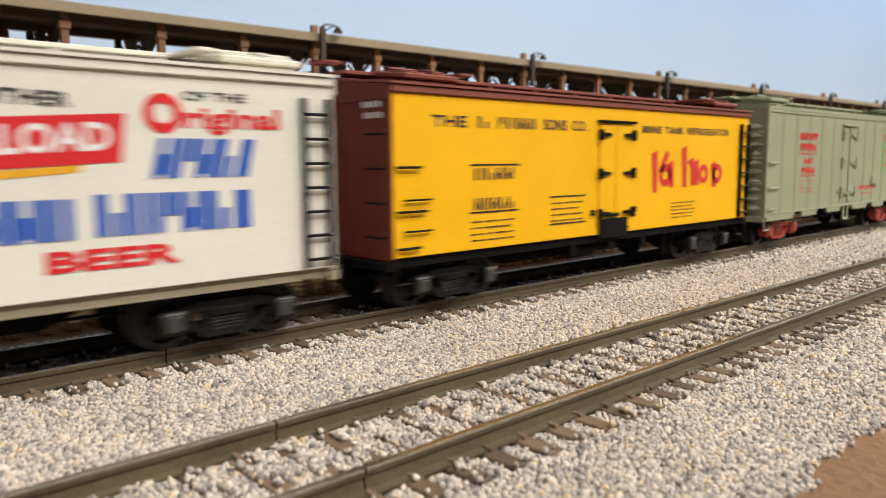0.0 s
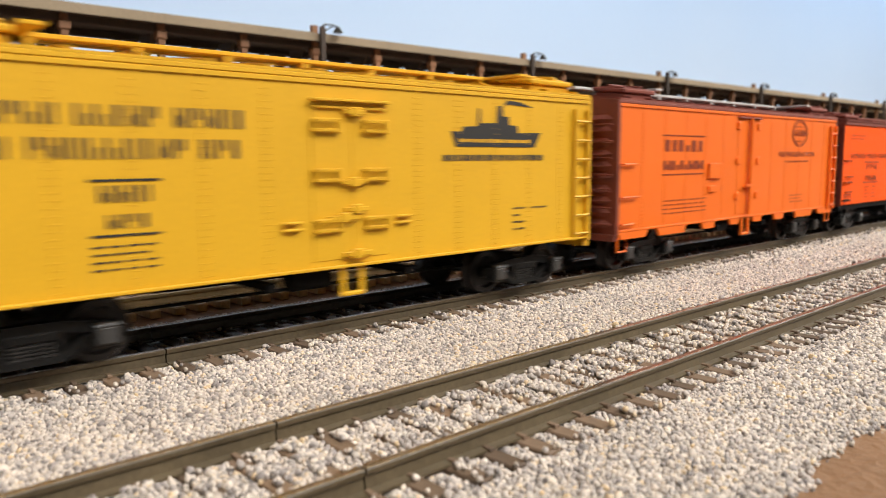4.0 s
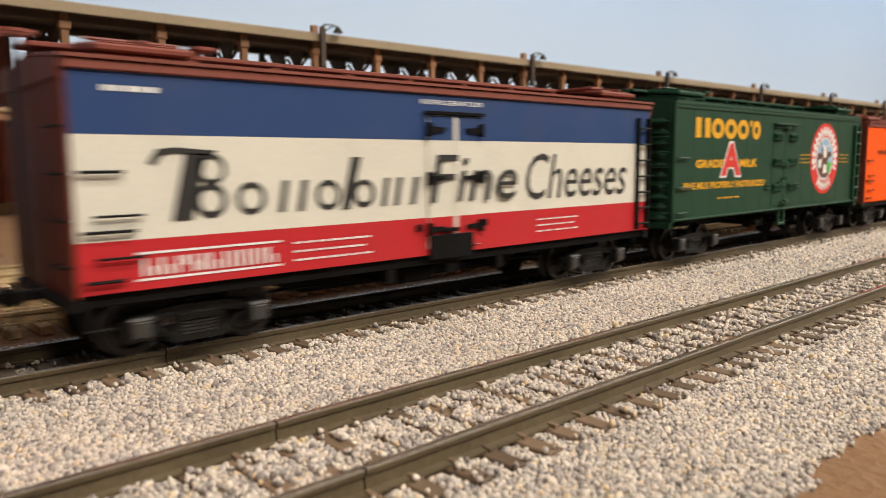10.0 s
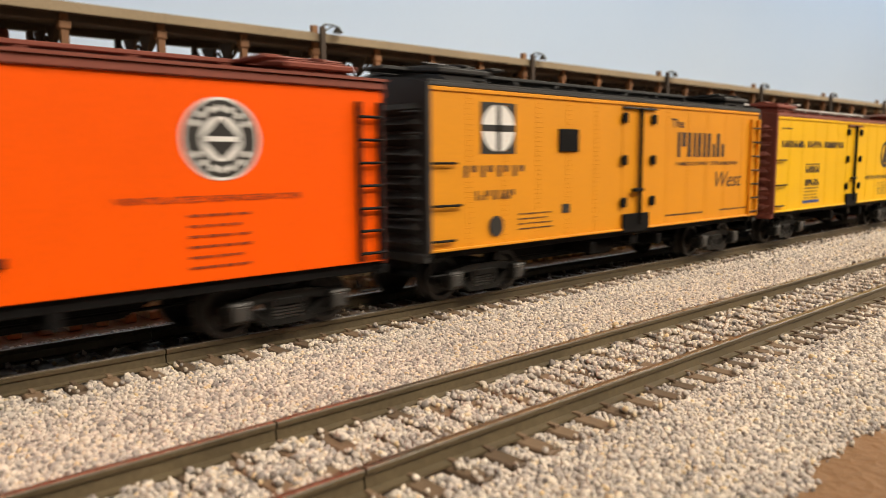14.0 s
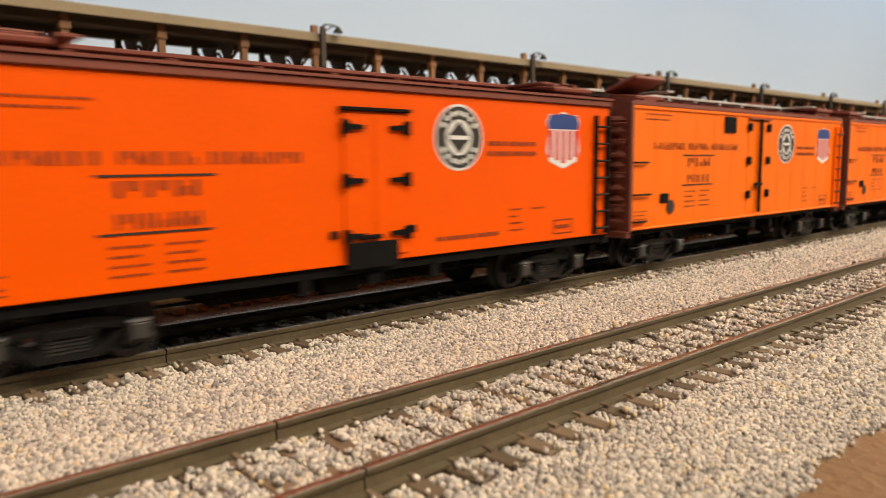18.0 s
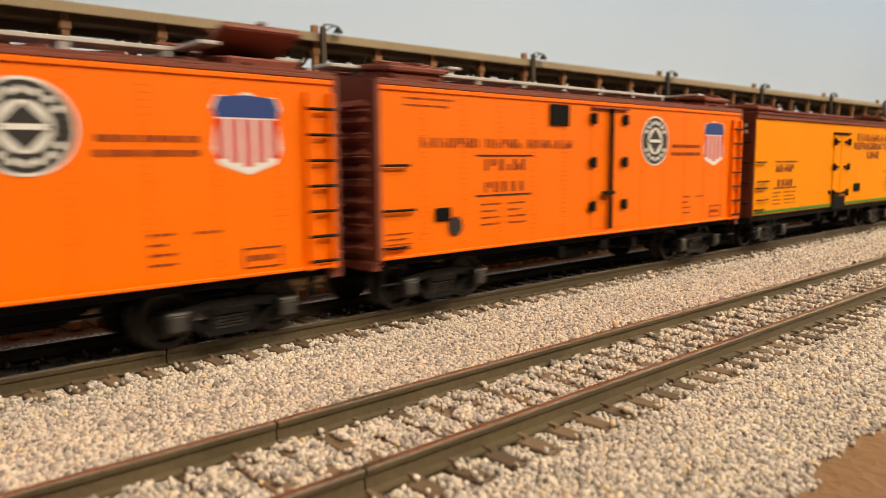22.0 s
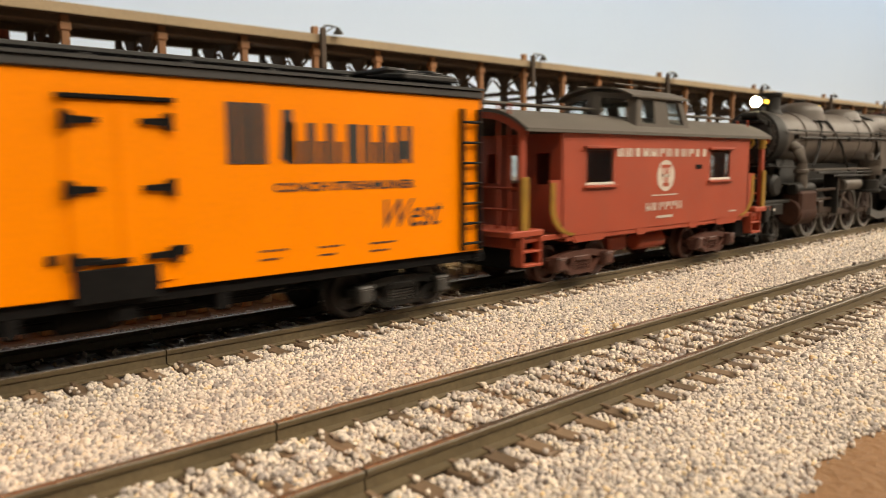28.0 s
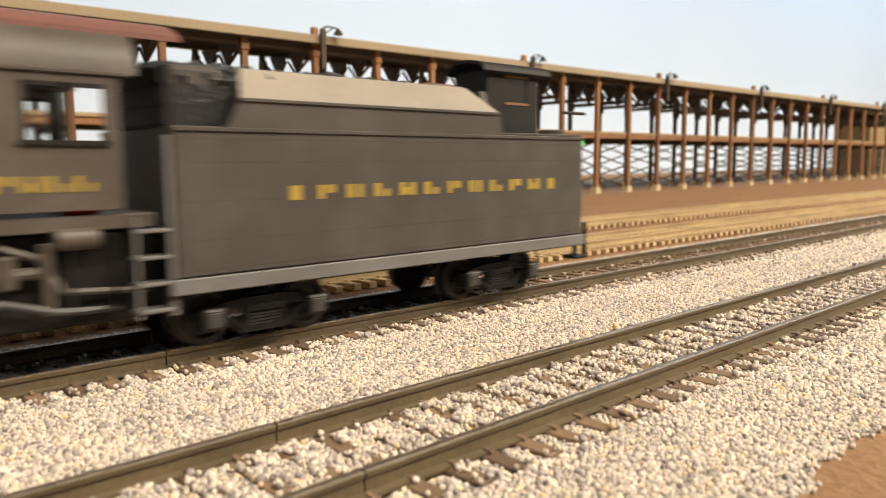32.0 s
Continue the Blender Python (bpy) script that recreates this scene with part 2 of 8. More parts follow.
def room():
    def slab(name, x0, x1, y0, y1, z0, z1, mat, label):
        ob = part(name, Shape().box(x0, x1, y0, y1, z0, z1), mat)
        return tagged(ob, label, name.split("_")[0], kind="structure")
    slab("floor", -4200, 5200, -2600, 1300, -1120, -1100, M_CARPET, "grey carpeted floor of the layout room")
    slab("ceiling", -4200, 5200, -2600, 1300, 1350, 1370, M_ROOM, "plain grey ceiling of the layout room")
    slab("wall_south", -4200, 5200, -2620, -2600, -1100, 1350, M_ROOM, "plain painted wall behind the aisle")
    slab("wall_west", -4220, -4200, -2600, 1300, -1100, 1350, M_ROOM, "plain painted end wall")
    slab("wall_east", 5200, 5220, -2600, 1300, -1100, 1350, M_ROOM, "plain painted end wall")
    slab("wall_north", -4200, 5200, 1300, 1320, -1100, 1350, M_ROOM, "plain painted wall behind the backdrop")
    slab("backdrop", XA, XB, 1100, 1106, -30, 780, M_SKY, "backdrop board painted as pale blue hazy sky")
    slab("ground", XA, XB, -200, 1100, -30, GROUND, M_EARTH, "brown painted layout board with a fine rough texture")
    slab("fascia", XA, XB, -206, -200, -1100, GROUND - 1, M_ROOM, "plain front board of the layout")
    # fixtures out of view for all rows, the added backdrop row too
    for lx, ly, w, tilt in LAMPS:
        t = thing("ceiling_light", "added unseen long white ceiling light with a frosted diffuser", "lamp", (lx * 1000, ly * 1000, 1300 if not tilt else 1230), "ceiling lights")
        t.rotation_euler = (radians(tilt), 0, 0)
        part("housing", lambda: Shape().box(-1220, 1220, -95, 95, 18, 50, 4), M_ROOM, t, key="lamp_housing")
        part("diffuser", lambda: Shape().box(-1200, 1200, -80, 80, 6, 17, 3), M_PANEL, t, key="lamp_diffuser")


room()

# ---- tracks ----
RAIL_PROFILE = [(-1.5, -2.5), (1.5, -2.5), (1.5, -2.24), (0.42, -2.14), (0.26, -0.90), (0.54, -0.70), (0.62, -0.12), (0.50, 0.0), (-0.50, 0.0),
                (-0.62, -0.12), (-0.54, -0.70), (-0.26, -0.90), (-0.42, -2.14), (-1.5, -2.24)]


def rail(name, y, x0, x1, parent, mat, shiny=True, z=0.0):
    s = Shape().prism([(y + a, z + b) for a, b in RAIL_PROFILE], x0, x1, "x")
    r = part(name, s, mat, parent, smooth=0)
    if shiny:
        part("rail_head", Shape().prism([(y - 0.47, z + 0.004), (y + 0.47, z + 0.004), (y + 0.40, z + 0.03), (y - 0.40, z + 0.03)], x0 + 0.05, x1 - 0.05, "x"),
             M_RAILTOP, r, "dull worn running surface", smooth=0)
        # narrow bright strip that draws the highlight along the polished head
        part("worn_edge", Shape().box(x0 + 0.05, x1 - 0.05, y - 0.44, y - 0.30, z + 0.02, z + 0.045), M_GLINT, r, "bright highlight line along the polished rail head", smooth=0)
    return r


def tie_shape(h=1.8):
    s = Shape().box(-1.25, 1.25, -15.0, 15.0, -2.5 - h, -2.5, 0.18)
    for y in (-GAUGE / 2, GAUGE / 2):
        s.box(-1.0, 1.0, y - 1.9, y + 1.9, -2.52, -2.42, 0.04)
        for sy in (-1, 1):
            s.box(-0.36, 0.36, y + sy * 1.32 - 0.72, y + sy * 1.32 + 0.72, -2.48, -1.96, 0.1)
    return s


def far_ties(name, y, spans, step, mat, parent):
    s = Shape()
    for x0, x1 in spans:
        x = x0
        while x < x1:
            s.box(x - 1.25, x + 1.25, y - 15, y + 15, -4.3, -2.5)
            x += step
    ob = part(name, s, mat, parent, smooth=0)
    ob["kind"] = "stuff"
    return ob


def track(name, yc, near, step, rail_mat, tie_mat, label, joints=(), shiny=True, phase=0.0):
    t = thing(name, label, "track", (0, 0, 0), "tracks", "structure")
    cuts = {0: [XA] + [j for s, j in joints if s == 0] + [XB], 1: [XA] + [j for s, j in joints if s == 1] + [XB]}
    for side in (0, 1):
        y = yc + (side - 0.5) * GAUGE
        c = cuts[side]
        for a, b in zip(c[:-1], c[1:]):
            rail("rail", y, a + 0.12, b - 0.12, t, rail_mat, shiny)
    rng = random.Random(int(yc))
    n0, n1 = near
    x = n0 + phase
    while x < n1:
        p = part("tie", tie_shape, tie_mat, t, at=pose(x * MM, (yc + rng.uniform(-0.2, 0.2)) * MM, rng.uniform(-0.05, 0.0) * MM, 0, 0, rng.uniform(-1.2, 1.2)), key="tie", smooth=30)
        x += step
    far_ties("tie_rest", yc, [(XA, n0 - 1), (x, 1400)], step, tie_mat, t)
    return t


TIE_STEP = 5.4
track("track_1", YN, (-20, 260), TIE_STEP, M_RAIL, M_TIE, "weathered model track with brown ties in grey ballast", [(1, 40.4), (0, 40.2)], phase=1.0)
track("track_2", YT, (-5, 520), TIE_STEP, M_RAIL, M_TIE, "weathered model track under the train in grey ballast", [(0, 44.2), (1, 48.5)], phase=2.4)
track("track_3", YT3, (0, 560), TIE_STEP, M_TANRAIL, M_TANTIE, "tan painted model track without ballast", shiny=False)
track("track_4", YT4, (0, 640), TIE_STEP, M_TANRAIL, M_TANTIE, "tan painted model track without ballast", shiny=False)
# ---- ballast ----


BED_TOP = -2.88


def bed_height(y):
    """Height of the ballast's surface across the tracks."""
    if y < -15:
        return GROUND + 0.1 + (BED_TOP - GROUND - 0.1) * max(0.0, (y + 27.2) / 12.0)
    if y < 24:
        return BED_TOP
    if y < 52:
        return BED_TOP - 0.45 * math.sin((y - 24) / 28 * math.pi)
    if y < 84:
        return BED_TOP
    return GROUND + 0.1 + (BED_TOP - GROUND - 0.1) * max(0.0, (97.0 - y) / 13.0)


def ballast_bed():
    ys = [-28, -26, -22, -19, -16, -13, 0, 12, 24, 29, 34, 38, 43, 48, 52, 65, 84, 87, 91, 94, 97, 98]
    s = Shape()
    for a, b in zip(ys[:-1], ys[1:]):
        za, zb = bed_height(a) - 0.30, bed_height(b) - 0.30
        s.add([(XA, a, za), (XB, a, za), (XB, b, zb), (XA, b, zb)], [(0, 1, 2, 3)])
    ob = part("ballast_bed", s, M_BED, smooth=60)
    return tagged(ob, "bed of fine grey ballast under both tracks", "gravel", kind="structure")


def stone_kinds(n, fine):
    """Worn pebbles with a few flat faces: 32 triangles where the camera is near, 20 further off."""
    rng = np.random.RandomState(9 if fine else 8)
    kinds = []
    for _ in range(n):
        bm = bmesh.new()
        if fine:
            tips = [bm.verts.new(p) for p in ((0.5, 0, 0), (0, 0.5, 0), (-0.5, 0, 0), (0, -0.5, 0), (0, 0, 0.5), (0, 0, -0.5))]
            for i in range(4):
                bm.faces.new((tips[i], tips[(i + 1) % 4], tips[4]))
                bm.faces.new((tips[(i + 1) % 4], tips[i], tips[5]))
            bmesh.ops.subdivide_edges(bm, edges=bm.edges, cuts=1, use_grid_fill=True)
            bmesh.ops.triangulate(bm, faces=bm.faces)
            for p in bm.verts:
                p.co = p.co.normalized() * 0.5
        else:
            bmesh.ops.create_icosphere(bm, subdivisions=1, radius=0.5)
        bm.verts.index_update()
        v = np.array([p.co[:] for p in bm.verts])
        f = np.array([[q.index for q in fc.verts] for fc in bm.faces])
        bm.free()
        v = v * rng.uniform(0.78, 1.25, 3) + rng.uniform(-0.07, 0.07, v.shape)
        for _ in range(4):
            d = rng.normal(size=3)
            d /= np.linalg.norm(d)
            over = np.maximum(v @ d - rng.uniform(0.28, 0.4), 0)
            v = v - over[:, None] * d
        kinds.append((v, f))
    return kinds


def scatter(name, px, py, pz, size, kinds, seed, label):
    """Many stones in one mesh."""
    rng = np.random.RandomState(seed)
    n = len(px)
    which = rng.randint(0, len(kinds), n)
    vs, fs, base = [], [], 0
    for k, (v, f) in enumerate(kinds):
        idx = np.where(which == k)[0]
        if not len(idx):
            continue
        q = rng.normal(size=(len(idx), 4))
        q /= np.linalg.norm(q, axis=1)[:, None]
        w, x, y, z = q.T
        R = np.stack([1 - 2 * (y * y + z * z), 2 * (x * y - z * w), 2 * (x * z + y * w), 2 * (x * y + z * w), 1 - 2 * (x * x + z * z), 2 * (y * z - x * w),
                      2 * (x * z - y * w), 2 * (y * z + x * w), 1 - 2 * (x * x + y * y)], -1).reshape(-1, 3, 3)
        p = np.einsum("nij,vj->nvi", R, v) * size[idx][:, None, None]
        p += np.stack([px[idx], py[idx], pz[idx]], -1)[:, None, :]
        vs.append(p.reshape(-1, 3))
        fs.append((f[None] + (np.arange(len(idx)) * len(v))[:, None, None] + base).reshape(-1, 3))
        base += len(idx) * len(v)
    v = np.concatenate(vs) * MM
    f = np.concatenate(fs)
    me = bpy.data.meshes.new(name)
    me.vertices.add(len(v))
    me.vertices.foreach_set("co", v.astype(np.float32).ravel())
    me.loops.add(f.size)
    me.loops.foreach_set("vertex_index", f.astype(np.int32).ravel())
    me.polygons.add(len(f))
    me.polygons.foreach_set("loop_start", np.arange(0, f.size, 3, dtype=np.int32))
    me.update(calc_edges=True)
    me.validate()
    me.materials.append(M_STONE)
    ob = new(name, me)
    return tagged(ob, label, "gravel", kind="stuff")


def ballast_field(name, x0, x1, y0, y1, step, size, kinds, seed, lift, inside):
    rng = np.random.RandomState(seed)
    gx, gy = np.meshgrid(np.arange(x0, x1, step), np.arange(y0, y1, step))
    px = (gx + rng.uniform(-0.5, 0.5, gx.shape) * step).ravel()
    py = (gy + rng.uniform(-0.5, 0.5, gy.shape) * step).ravel()
    hz = np.array([bed_height(v) for v in py])
    sz = size * rng.lognormal(0, 0.20, len(px))
    pz = hz + rng.uniform(-0.14, 0.12, len(px)) + lift
    keep = inside(px, py)
    # ragged foot of the bank and rails kept clear
    ragged = -26.2 + 1.3 * np.sin(px * 0.35) * np.sin(px * 0.13 + 1) + rng.normal(0, 0.6, len(px))
    keep &= (py > ragged) & (py < 96 + rng.normal(0, 0.8, len(px)))
    for yc in (YN, YT):
        for s in (-1, 1):
            near_rail = np.abs(py - (yc + s * GAUGE / 2)) < 1.45
            keep &= ~near_rail
    # ties partly bare: stones lie between them and in patches over them
    for yc, ph, n0 in ((YN, 1.0, -20), (YT, 2.4, -5)):
        dy = np.abs(py - yc)
        on = dy < 15.2
        d = np.abs(((px - n0 - ph + TIE_STEP / 2) % TIE_STEP) - TIE_STEP / 2)
        over = on & (d < np.where((dy > 9.5) & (dy < 15.0), 1.62, 1.35))
        patch = np.sin(px * 0.47 + yc) + np.sin(py * 0.9 + px * 0.31) + 0.8 * np.sin(px * 1.1 - py * 0.5)
        chance = np.where(dy < 7.6, np.where(patch > 0.1, 0.97, 0.10), np.where(dy > 14.6, 0.3, np.where(patch > 2.0, 0.6, 0.01)))
        if yc == YT:
            chance = np.where(dy < 7.6, 0.02, chance)
        keep &= ~(over & (rng.rand(len(px)) > chance))
        pz = np.where(over, -2.5 + (0.22 + rng.uniform(0, 0.3, len(px))) * sz, pz)
        gap = on & ~over
        heap = np.where(patch > 0.1, rng.uniform(-0.2, 0.12, len(px)), rng.uniform(-0.32, -0.02, len(px)))
        heap = np.where(dy > 9.5, rng.uniform(-0.42, -0.12, len(px)) + 0.15 * (patch > 1.7), heap)
        if yc == YT:
            heap = np.where(dy < 7.6, rng.uniform(-1.0, -0.6, len(px)), heap)
        pz = np.where(gap, -2.5 + heap + lift - 0.1 * sz, pz)
    return scatter(name, px[keep], py[keep], pz[keep], sz[keep], kinds, seed + 1, "loose grey, white and cream ballast stones between the tracks")


ballast_bed()
FINE, COARSE = stone_kinds(16, True), stone_kinds(12, False)


def near_bank(x, y):
    return (y > -60 + 0.42 * x - 12) & (x > (y + 56) / 5.4 - 2)


# the stretch of bank that lies open before the train, near the aisle and further off
ballast_field("ballast", 6, 105, -30, 30, 0.53, 0.73, FINE, 3, 0.0, near_bank)
ballast_field("ballast", 6, 105, -30, 30, 0.54, 0.70, COARSE, 5, -0.22, near_bank)
ballast_field("ballast", 8, 105, 30, 97, 0.56, 0.77, FINE, 8, 0.0, lambda x, y: x > (y + 56) / 5.6 - 4)
ballast_field("ballast", 8, 105, 30, 97, 0.60, 0.74, COARSE, 6, -0.24, lambda x, y: x > (y + 56) / 5.6 - 4)
ballast_field("ballast", 105, 230, -30, 97, 0.62, 0.84, COARSE, 9, 0.0, lambda x, y: y > 0.30 * x - 62)
ballast_field("ballast", 105, 230, -30, 97, 0.84, 0.9, COARSE, 10, -0.28, lambda x, y: y > 0.30 * x - 62)
ballast_field("ballast", 230, 380, 0, 97, 0.86, 1.10, COARSE, 11, 0.0, lambda x, y: y > 0.28 * x - 64)
ballast_field("ballast", 380, 640, 40, 97, 1.25, 1.5, COARSE, 12, 0.0, lambda x, y: y > 0.27 * x - 64)

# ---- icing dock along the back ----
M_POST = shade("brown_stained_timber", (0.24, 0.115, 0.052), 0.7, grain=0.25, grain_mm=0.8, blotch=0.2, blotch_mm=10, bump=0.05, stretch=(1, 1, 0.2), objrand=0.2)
# dark brown, lowered further so the roof overhang's shade sits in the colour
M_BEAM = shade("dark_shaded_timber", (0.060, 0.042, 0.030), 0.75, grain=0.25, grain_mm=0.8, blotch=0.2, bump=0.05, stretch=(0.2, 1, 1), objrand=0.2)
M_DECK = shade("weathered_plank_deck", (0.36, 0.25, 0.14), 0.8, grain=0.25, grain_mm=1.5, blotch=0.15, blotch_mm=40, bump=0.05, stretch=(0.1, 1, 1))
M_ROOFTAN = shade("tan_roof_edge", (0.33, 0.255, 0.165), 0.8, grain=0.12, grain_mm=2, blotch=0.12, blotch_mm=50, bump=0.05)
M_FOOT = shade("pale_concrete_footing", (0.52, 0.40, 0.25), 0.85, grain=0.15, blotch=0.15, bump=0.05)
M_IRON = shade("dark_iron", (0.04, 0.035, 0.03), 0.5, 0.4, grain=0.2, blotch=0.2)

DOCK_Y, DOCK_D, POST0, POST_STEP = 378.0, 75.0, 118.5, 54.57
DOCK_SIZE, DOCK_TURN = 1.043, -1.03
DOCK_N0, DOCK_N1 = -3, 26


def dock():
    t = thing("icing_dock", "long two-storey timber icing dock with a flat tan roof", "dock", (4.4, 35.6, 0.19))
    t.scale, t.rotation_euler = (DOCK_SIZE,) * 3, (0, 0, radians(DOCK_TURN))
    xa, xb = POST0 + DOCK_N0 * POST_STEP - 25, POST0 + DOCK_N1 * POST_STEP + 10
    y0, y1 = DOCK_Y, DOCK_Y + DOCK_D
    part("roof", Shape().prism([(y0 - 12, 111.6), (y0 - 12, 117.2), (y1 + 3, 122.8), (y1 + 3, 118.5)], xa, xb, "x"), M_ROOFTAN, t, "flat tan roof boards")
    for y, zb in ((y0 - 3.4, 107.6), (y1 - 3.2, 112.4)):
        part("roof_beam", Shape().box(xa + 2, xb - 2, y, y + 6.6, zb, zb + 4.5, 0.3), M_BEAM, t, "roof beam darkened for the overhang's shade")
    part("soffit", Shape().prism([(y0 - 11, 111.3), (y0 - 11, 112.4), (y1 + 2, 118.3), (y1 + 2, 117.2)], xa + 1, xb - 1, "x"), M_BEAM, t, "underside boards darkened for shade")
    n, x = 0, xa
    for j in range(5):
        yy = y0 - 4 + j * (DOCK_D + 8) / 5
        part("deck_plank", Shape().box(xa, xb, yy + 0.2, yy + (DOCK_D + 8) / 5 - 0.2, 56.0, 58.4, 0.2), M_DECK, t)
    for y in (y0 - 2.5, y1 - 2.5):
        # front beam in the lit timber colour, back beam in the shaded one
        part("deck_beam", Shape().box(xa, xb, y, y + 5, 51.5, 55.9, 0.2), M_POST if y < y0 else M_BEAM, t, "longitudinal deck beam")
    for i in range(DOCK_N0, DOCK_N1 + 1):
        x = POST0 + i * POST_STEP
        lamp = i % 4 == 3
        top = 123.5 if lamp else 112.0
        def front(top=top):
            s = Shape().box(-2.1, 2.1, -2.1, 2.1, 0.5, top - GROUND, 0.25)
            s.box(-3.2, 3.2, -3.0, 3.0, 103.0 - GROUND, 108.0 - GROUND, 0.6)
            s.box(-2.7, 2.7, -2.7, 2.7, 88.0 - GROUND, 90.0 - GROUND, 0.4)
            return s
        p = part("post", front, M_POST, t, at=(x, y0 - 3.6, GROUND), key=("post", lamp))
        part("footing", lambda: Shape().prism([(-4.6, 0), (4.6, 0), (3.0, 6.5), (-3.0, 6.5)], -3.6, 3.6, "y"), M_FOOT, p, "pale concrete footing", key="footing")
        if lamp:
            def arm():
                s = Shape().tube([(0, -11, 125.5), (1, -11.4, 127.0), (5, -12, 127.6), (11, -13, 126.6)], 0.6)
                s.tube([(0, -11, 121.5), (8, -12.4, 127.0)], 0.45)
                return s
            part("lamp_pole", lambda: Shape().box(-1.9, 1.9, -12.6, -9.6, 98.0, 125.8, 0.4), M_BEAM, p, "dark pole that carries a lamp", key="lamppole")
            part("lamp_arm", arm, M_IRON, p, "bent iron lamp arm", key="lamparm")
            part("lamp_shade", lambda: Shape().lathe([(0.7, 126.8), (1.4, 126.0), (3.6, 122.6), (3.0, 122.4)], (11.5, -13, 0), "z", 14), M_IRON, p, "small conical lamp shade", key="lampshade")
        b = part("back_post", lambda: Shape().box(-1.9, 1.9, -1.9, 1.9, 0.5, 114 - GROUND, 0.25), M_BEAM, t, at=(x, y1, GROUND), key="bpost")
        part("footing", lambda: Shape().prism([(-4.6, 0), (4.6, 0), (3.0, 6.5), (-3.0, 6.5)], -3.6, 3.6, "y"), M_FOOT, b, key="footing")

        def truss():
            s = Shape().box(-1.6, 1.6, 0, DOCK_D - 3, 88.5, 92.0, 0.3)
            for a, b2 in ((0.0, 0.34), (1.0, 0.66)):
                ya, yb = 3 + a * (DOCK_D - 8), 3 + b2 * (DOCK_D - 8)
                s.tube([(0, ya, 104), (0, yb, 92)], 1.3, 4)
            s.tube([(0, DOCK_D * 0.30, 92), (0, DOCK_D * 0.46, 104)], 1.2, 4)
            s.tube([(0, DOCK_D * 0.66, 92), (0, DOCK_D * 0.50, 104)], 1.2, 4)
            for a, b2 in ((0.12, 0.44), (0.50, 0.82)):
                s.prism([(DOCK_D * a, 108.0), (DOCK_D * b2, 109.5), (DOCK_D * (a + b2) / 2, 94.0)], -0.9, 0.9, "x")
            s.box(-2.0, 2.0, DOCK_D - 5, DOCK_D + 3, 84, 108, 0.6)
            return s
        part("truss", truss, M_BEAM, t, "timber roof truss darkened for shade", at=(x, y0, 0), key="truss")
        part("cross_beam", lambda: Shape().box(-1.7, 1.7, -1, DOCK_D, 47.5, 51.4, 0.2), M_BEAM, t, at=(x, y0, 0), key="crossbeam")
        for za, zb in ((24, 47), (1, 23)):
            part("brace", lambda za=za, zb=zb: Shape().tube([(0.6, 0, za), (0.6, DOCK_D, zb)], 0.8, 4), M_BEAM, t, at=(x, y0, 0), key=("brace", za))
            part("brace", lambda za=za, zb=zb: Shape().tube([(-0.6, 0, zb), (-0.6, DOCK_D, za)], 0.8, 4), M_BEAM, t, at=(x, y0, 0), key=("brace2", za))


dock()

# ---- far scenery ----
M_BRICK = shade("dull_red_brick_sheet", (0.28, 0.085, 0.06), 0.8, grain=0.2, grain_mm=1.2, blotch=0.2, blotch_mm=15, bump=0.06)
M_OCHRE = shade("ochre_board_siding", (0.30, 0.20, 0.085), 0.75, grain=0.2, grain_mm=1.5, blotch=0.15, blotch_mm=30, bump=0.05, planks=0.1, plank_mm=4.0)


def far_scenery():
    t = thing("brick_building", "dull red brick industrial building behind the dock", "building", (52, 505, GROUND))
    part("wall", Shape().box(-60, 72, 0, 90, 0, 128, 0.6), M_BRICK, t)
    part("cornice", Shape().box(-62, 74, -2, 92, 128, 133, 0.6), M_BRICK, t, "projecting brick cornice")
    part("base_course", Shape().box(-61, 73, -1.5, 91.5, 0, 8, 0.6), M_FOOT, t, "pale stone base course")
    for k in range(3):
        part("pilaster", lambda: Shape().box(-3, 3, -1.6, 0.2, 8, 127, 0.4), M_BRICK, t, at=(-52 + k * 58, 0, 0), key="pilaster")
    t = thing("wooden_shed", "tall ochre board-sided freight shed beyond the dock", "building", (1985, 505, GROUND))
    part("wall", Shape().box(-340, 340, -32, 32, 0, 118, 0.8), M_OCHRE, t)
    part("roof", Shape().prism([(-42, 112), (0, 140), (42, 112), (42, 108), (-42, 108)], -352, 352, "x"), M_OCHRE, t, "gabled ochre roof")
    for k in range(7):
        d = part("door", lambda: Shape().box(-18, 18, -34, -32, 4, 70, 0.4), M_BEAM, t, "dark plank freight door", at=(-290 + k * 96, 0, 0), key="sheddoor")
    ob = part("dark_roadway", Shape().box(XA + 5, XB - 5, 520, 760, GROUND, GROUND + 0.6), M_DARKEARTH)
    tagged(ob, "dark strip of roadway along the back of the layout", "road", kind="structure")


far_scenery()
# ---- rolling stock ----
# how far the train has run at each second of the clip, in mm
TRAVEL = (0.0, 98.8, 197.4, 295.7, 393.5, 490.8, 587.7, 684.6, 781.8, 879.4, 977.4, 1075.5, 1173.5, 1271.5, 1369.5, 1467.3, 1564.7, 1661.7, 1758.1, 1853.7, 1948.6, 2043.1, 2137.6, 2232.5, 2327.8, 2423.1, 2518.3, 2613.3, 2708.2, 2803.2, 2898.7, 2994.7, 3091.5)


def travelled(t):
    """Millimetres run by the train at t seconds."""
    return float(np.interp(t, range(33), TRAVEL))


def reached(mm):
    """The time at which the train has run so many millimetres."""
    return float(np.interp(mm, TRAVEL, range(33)))


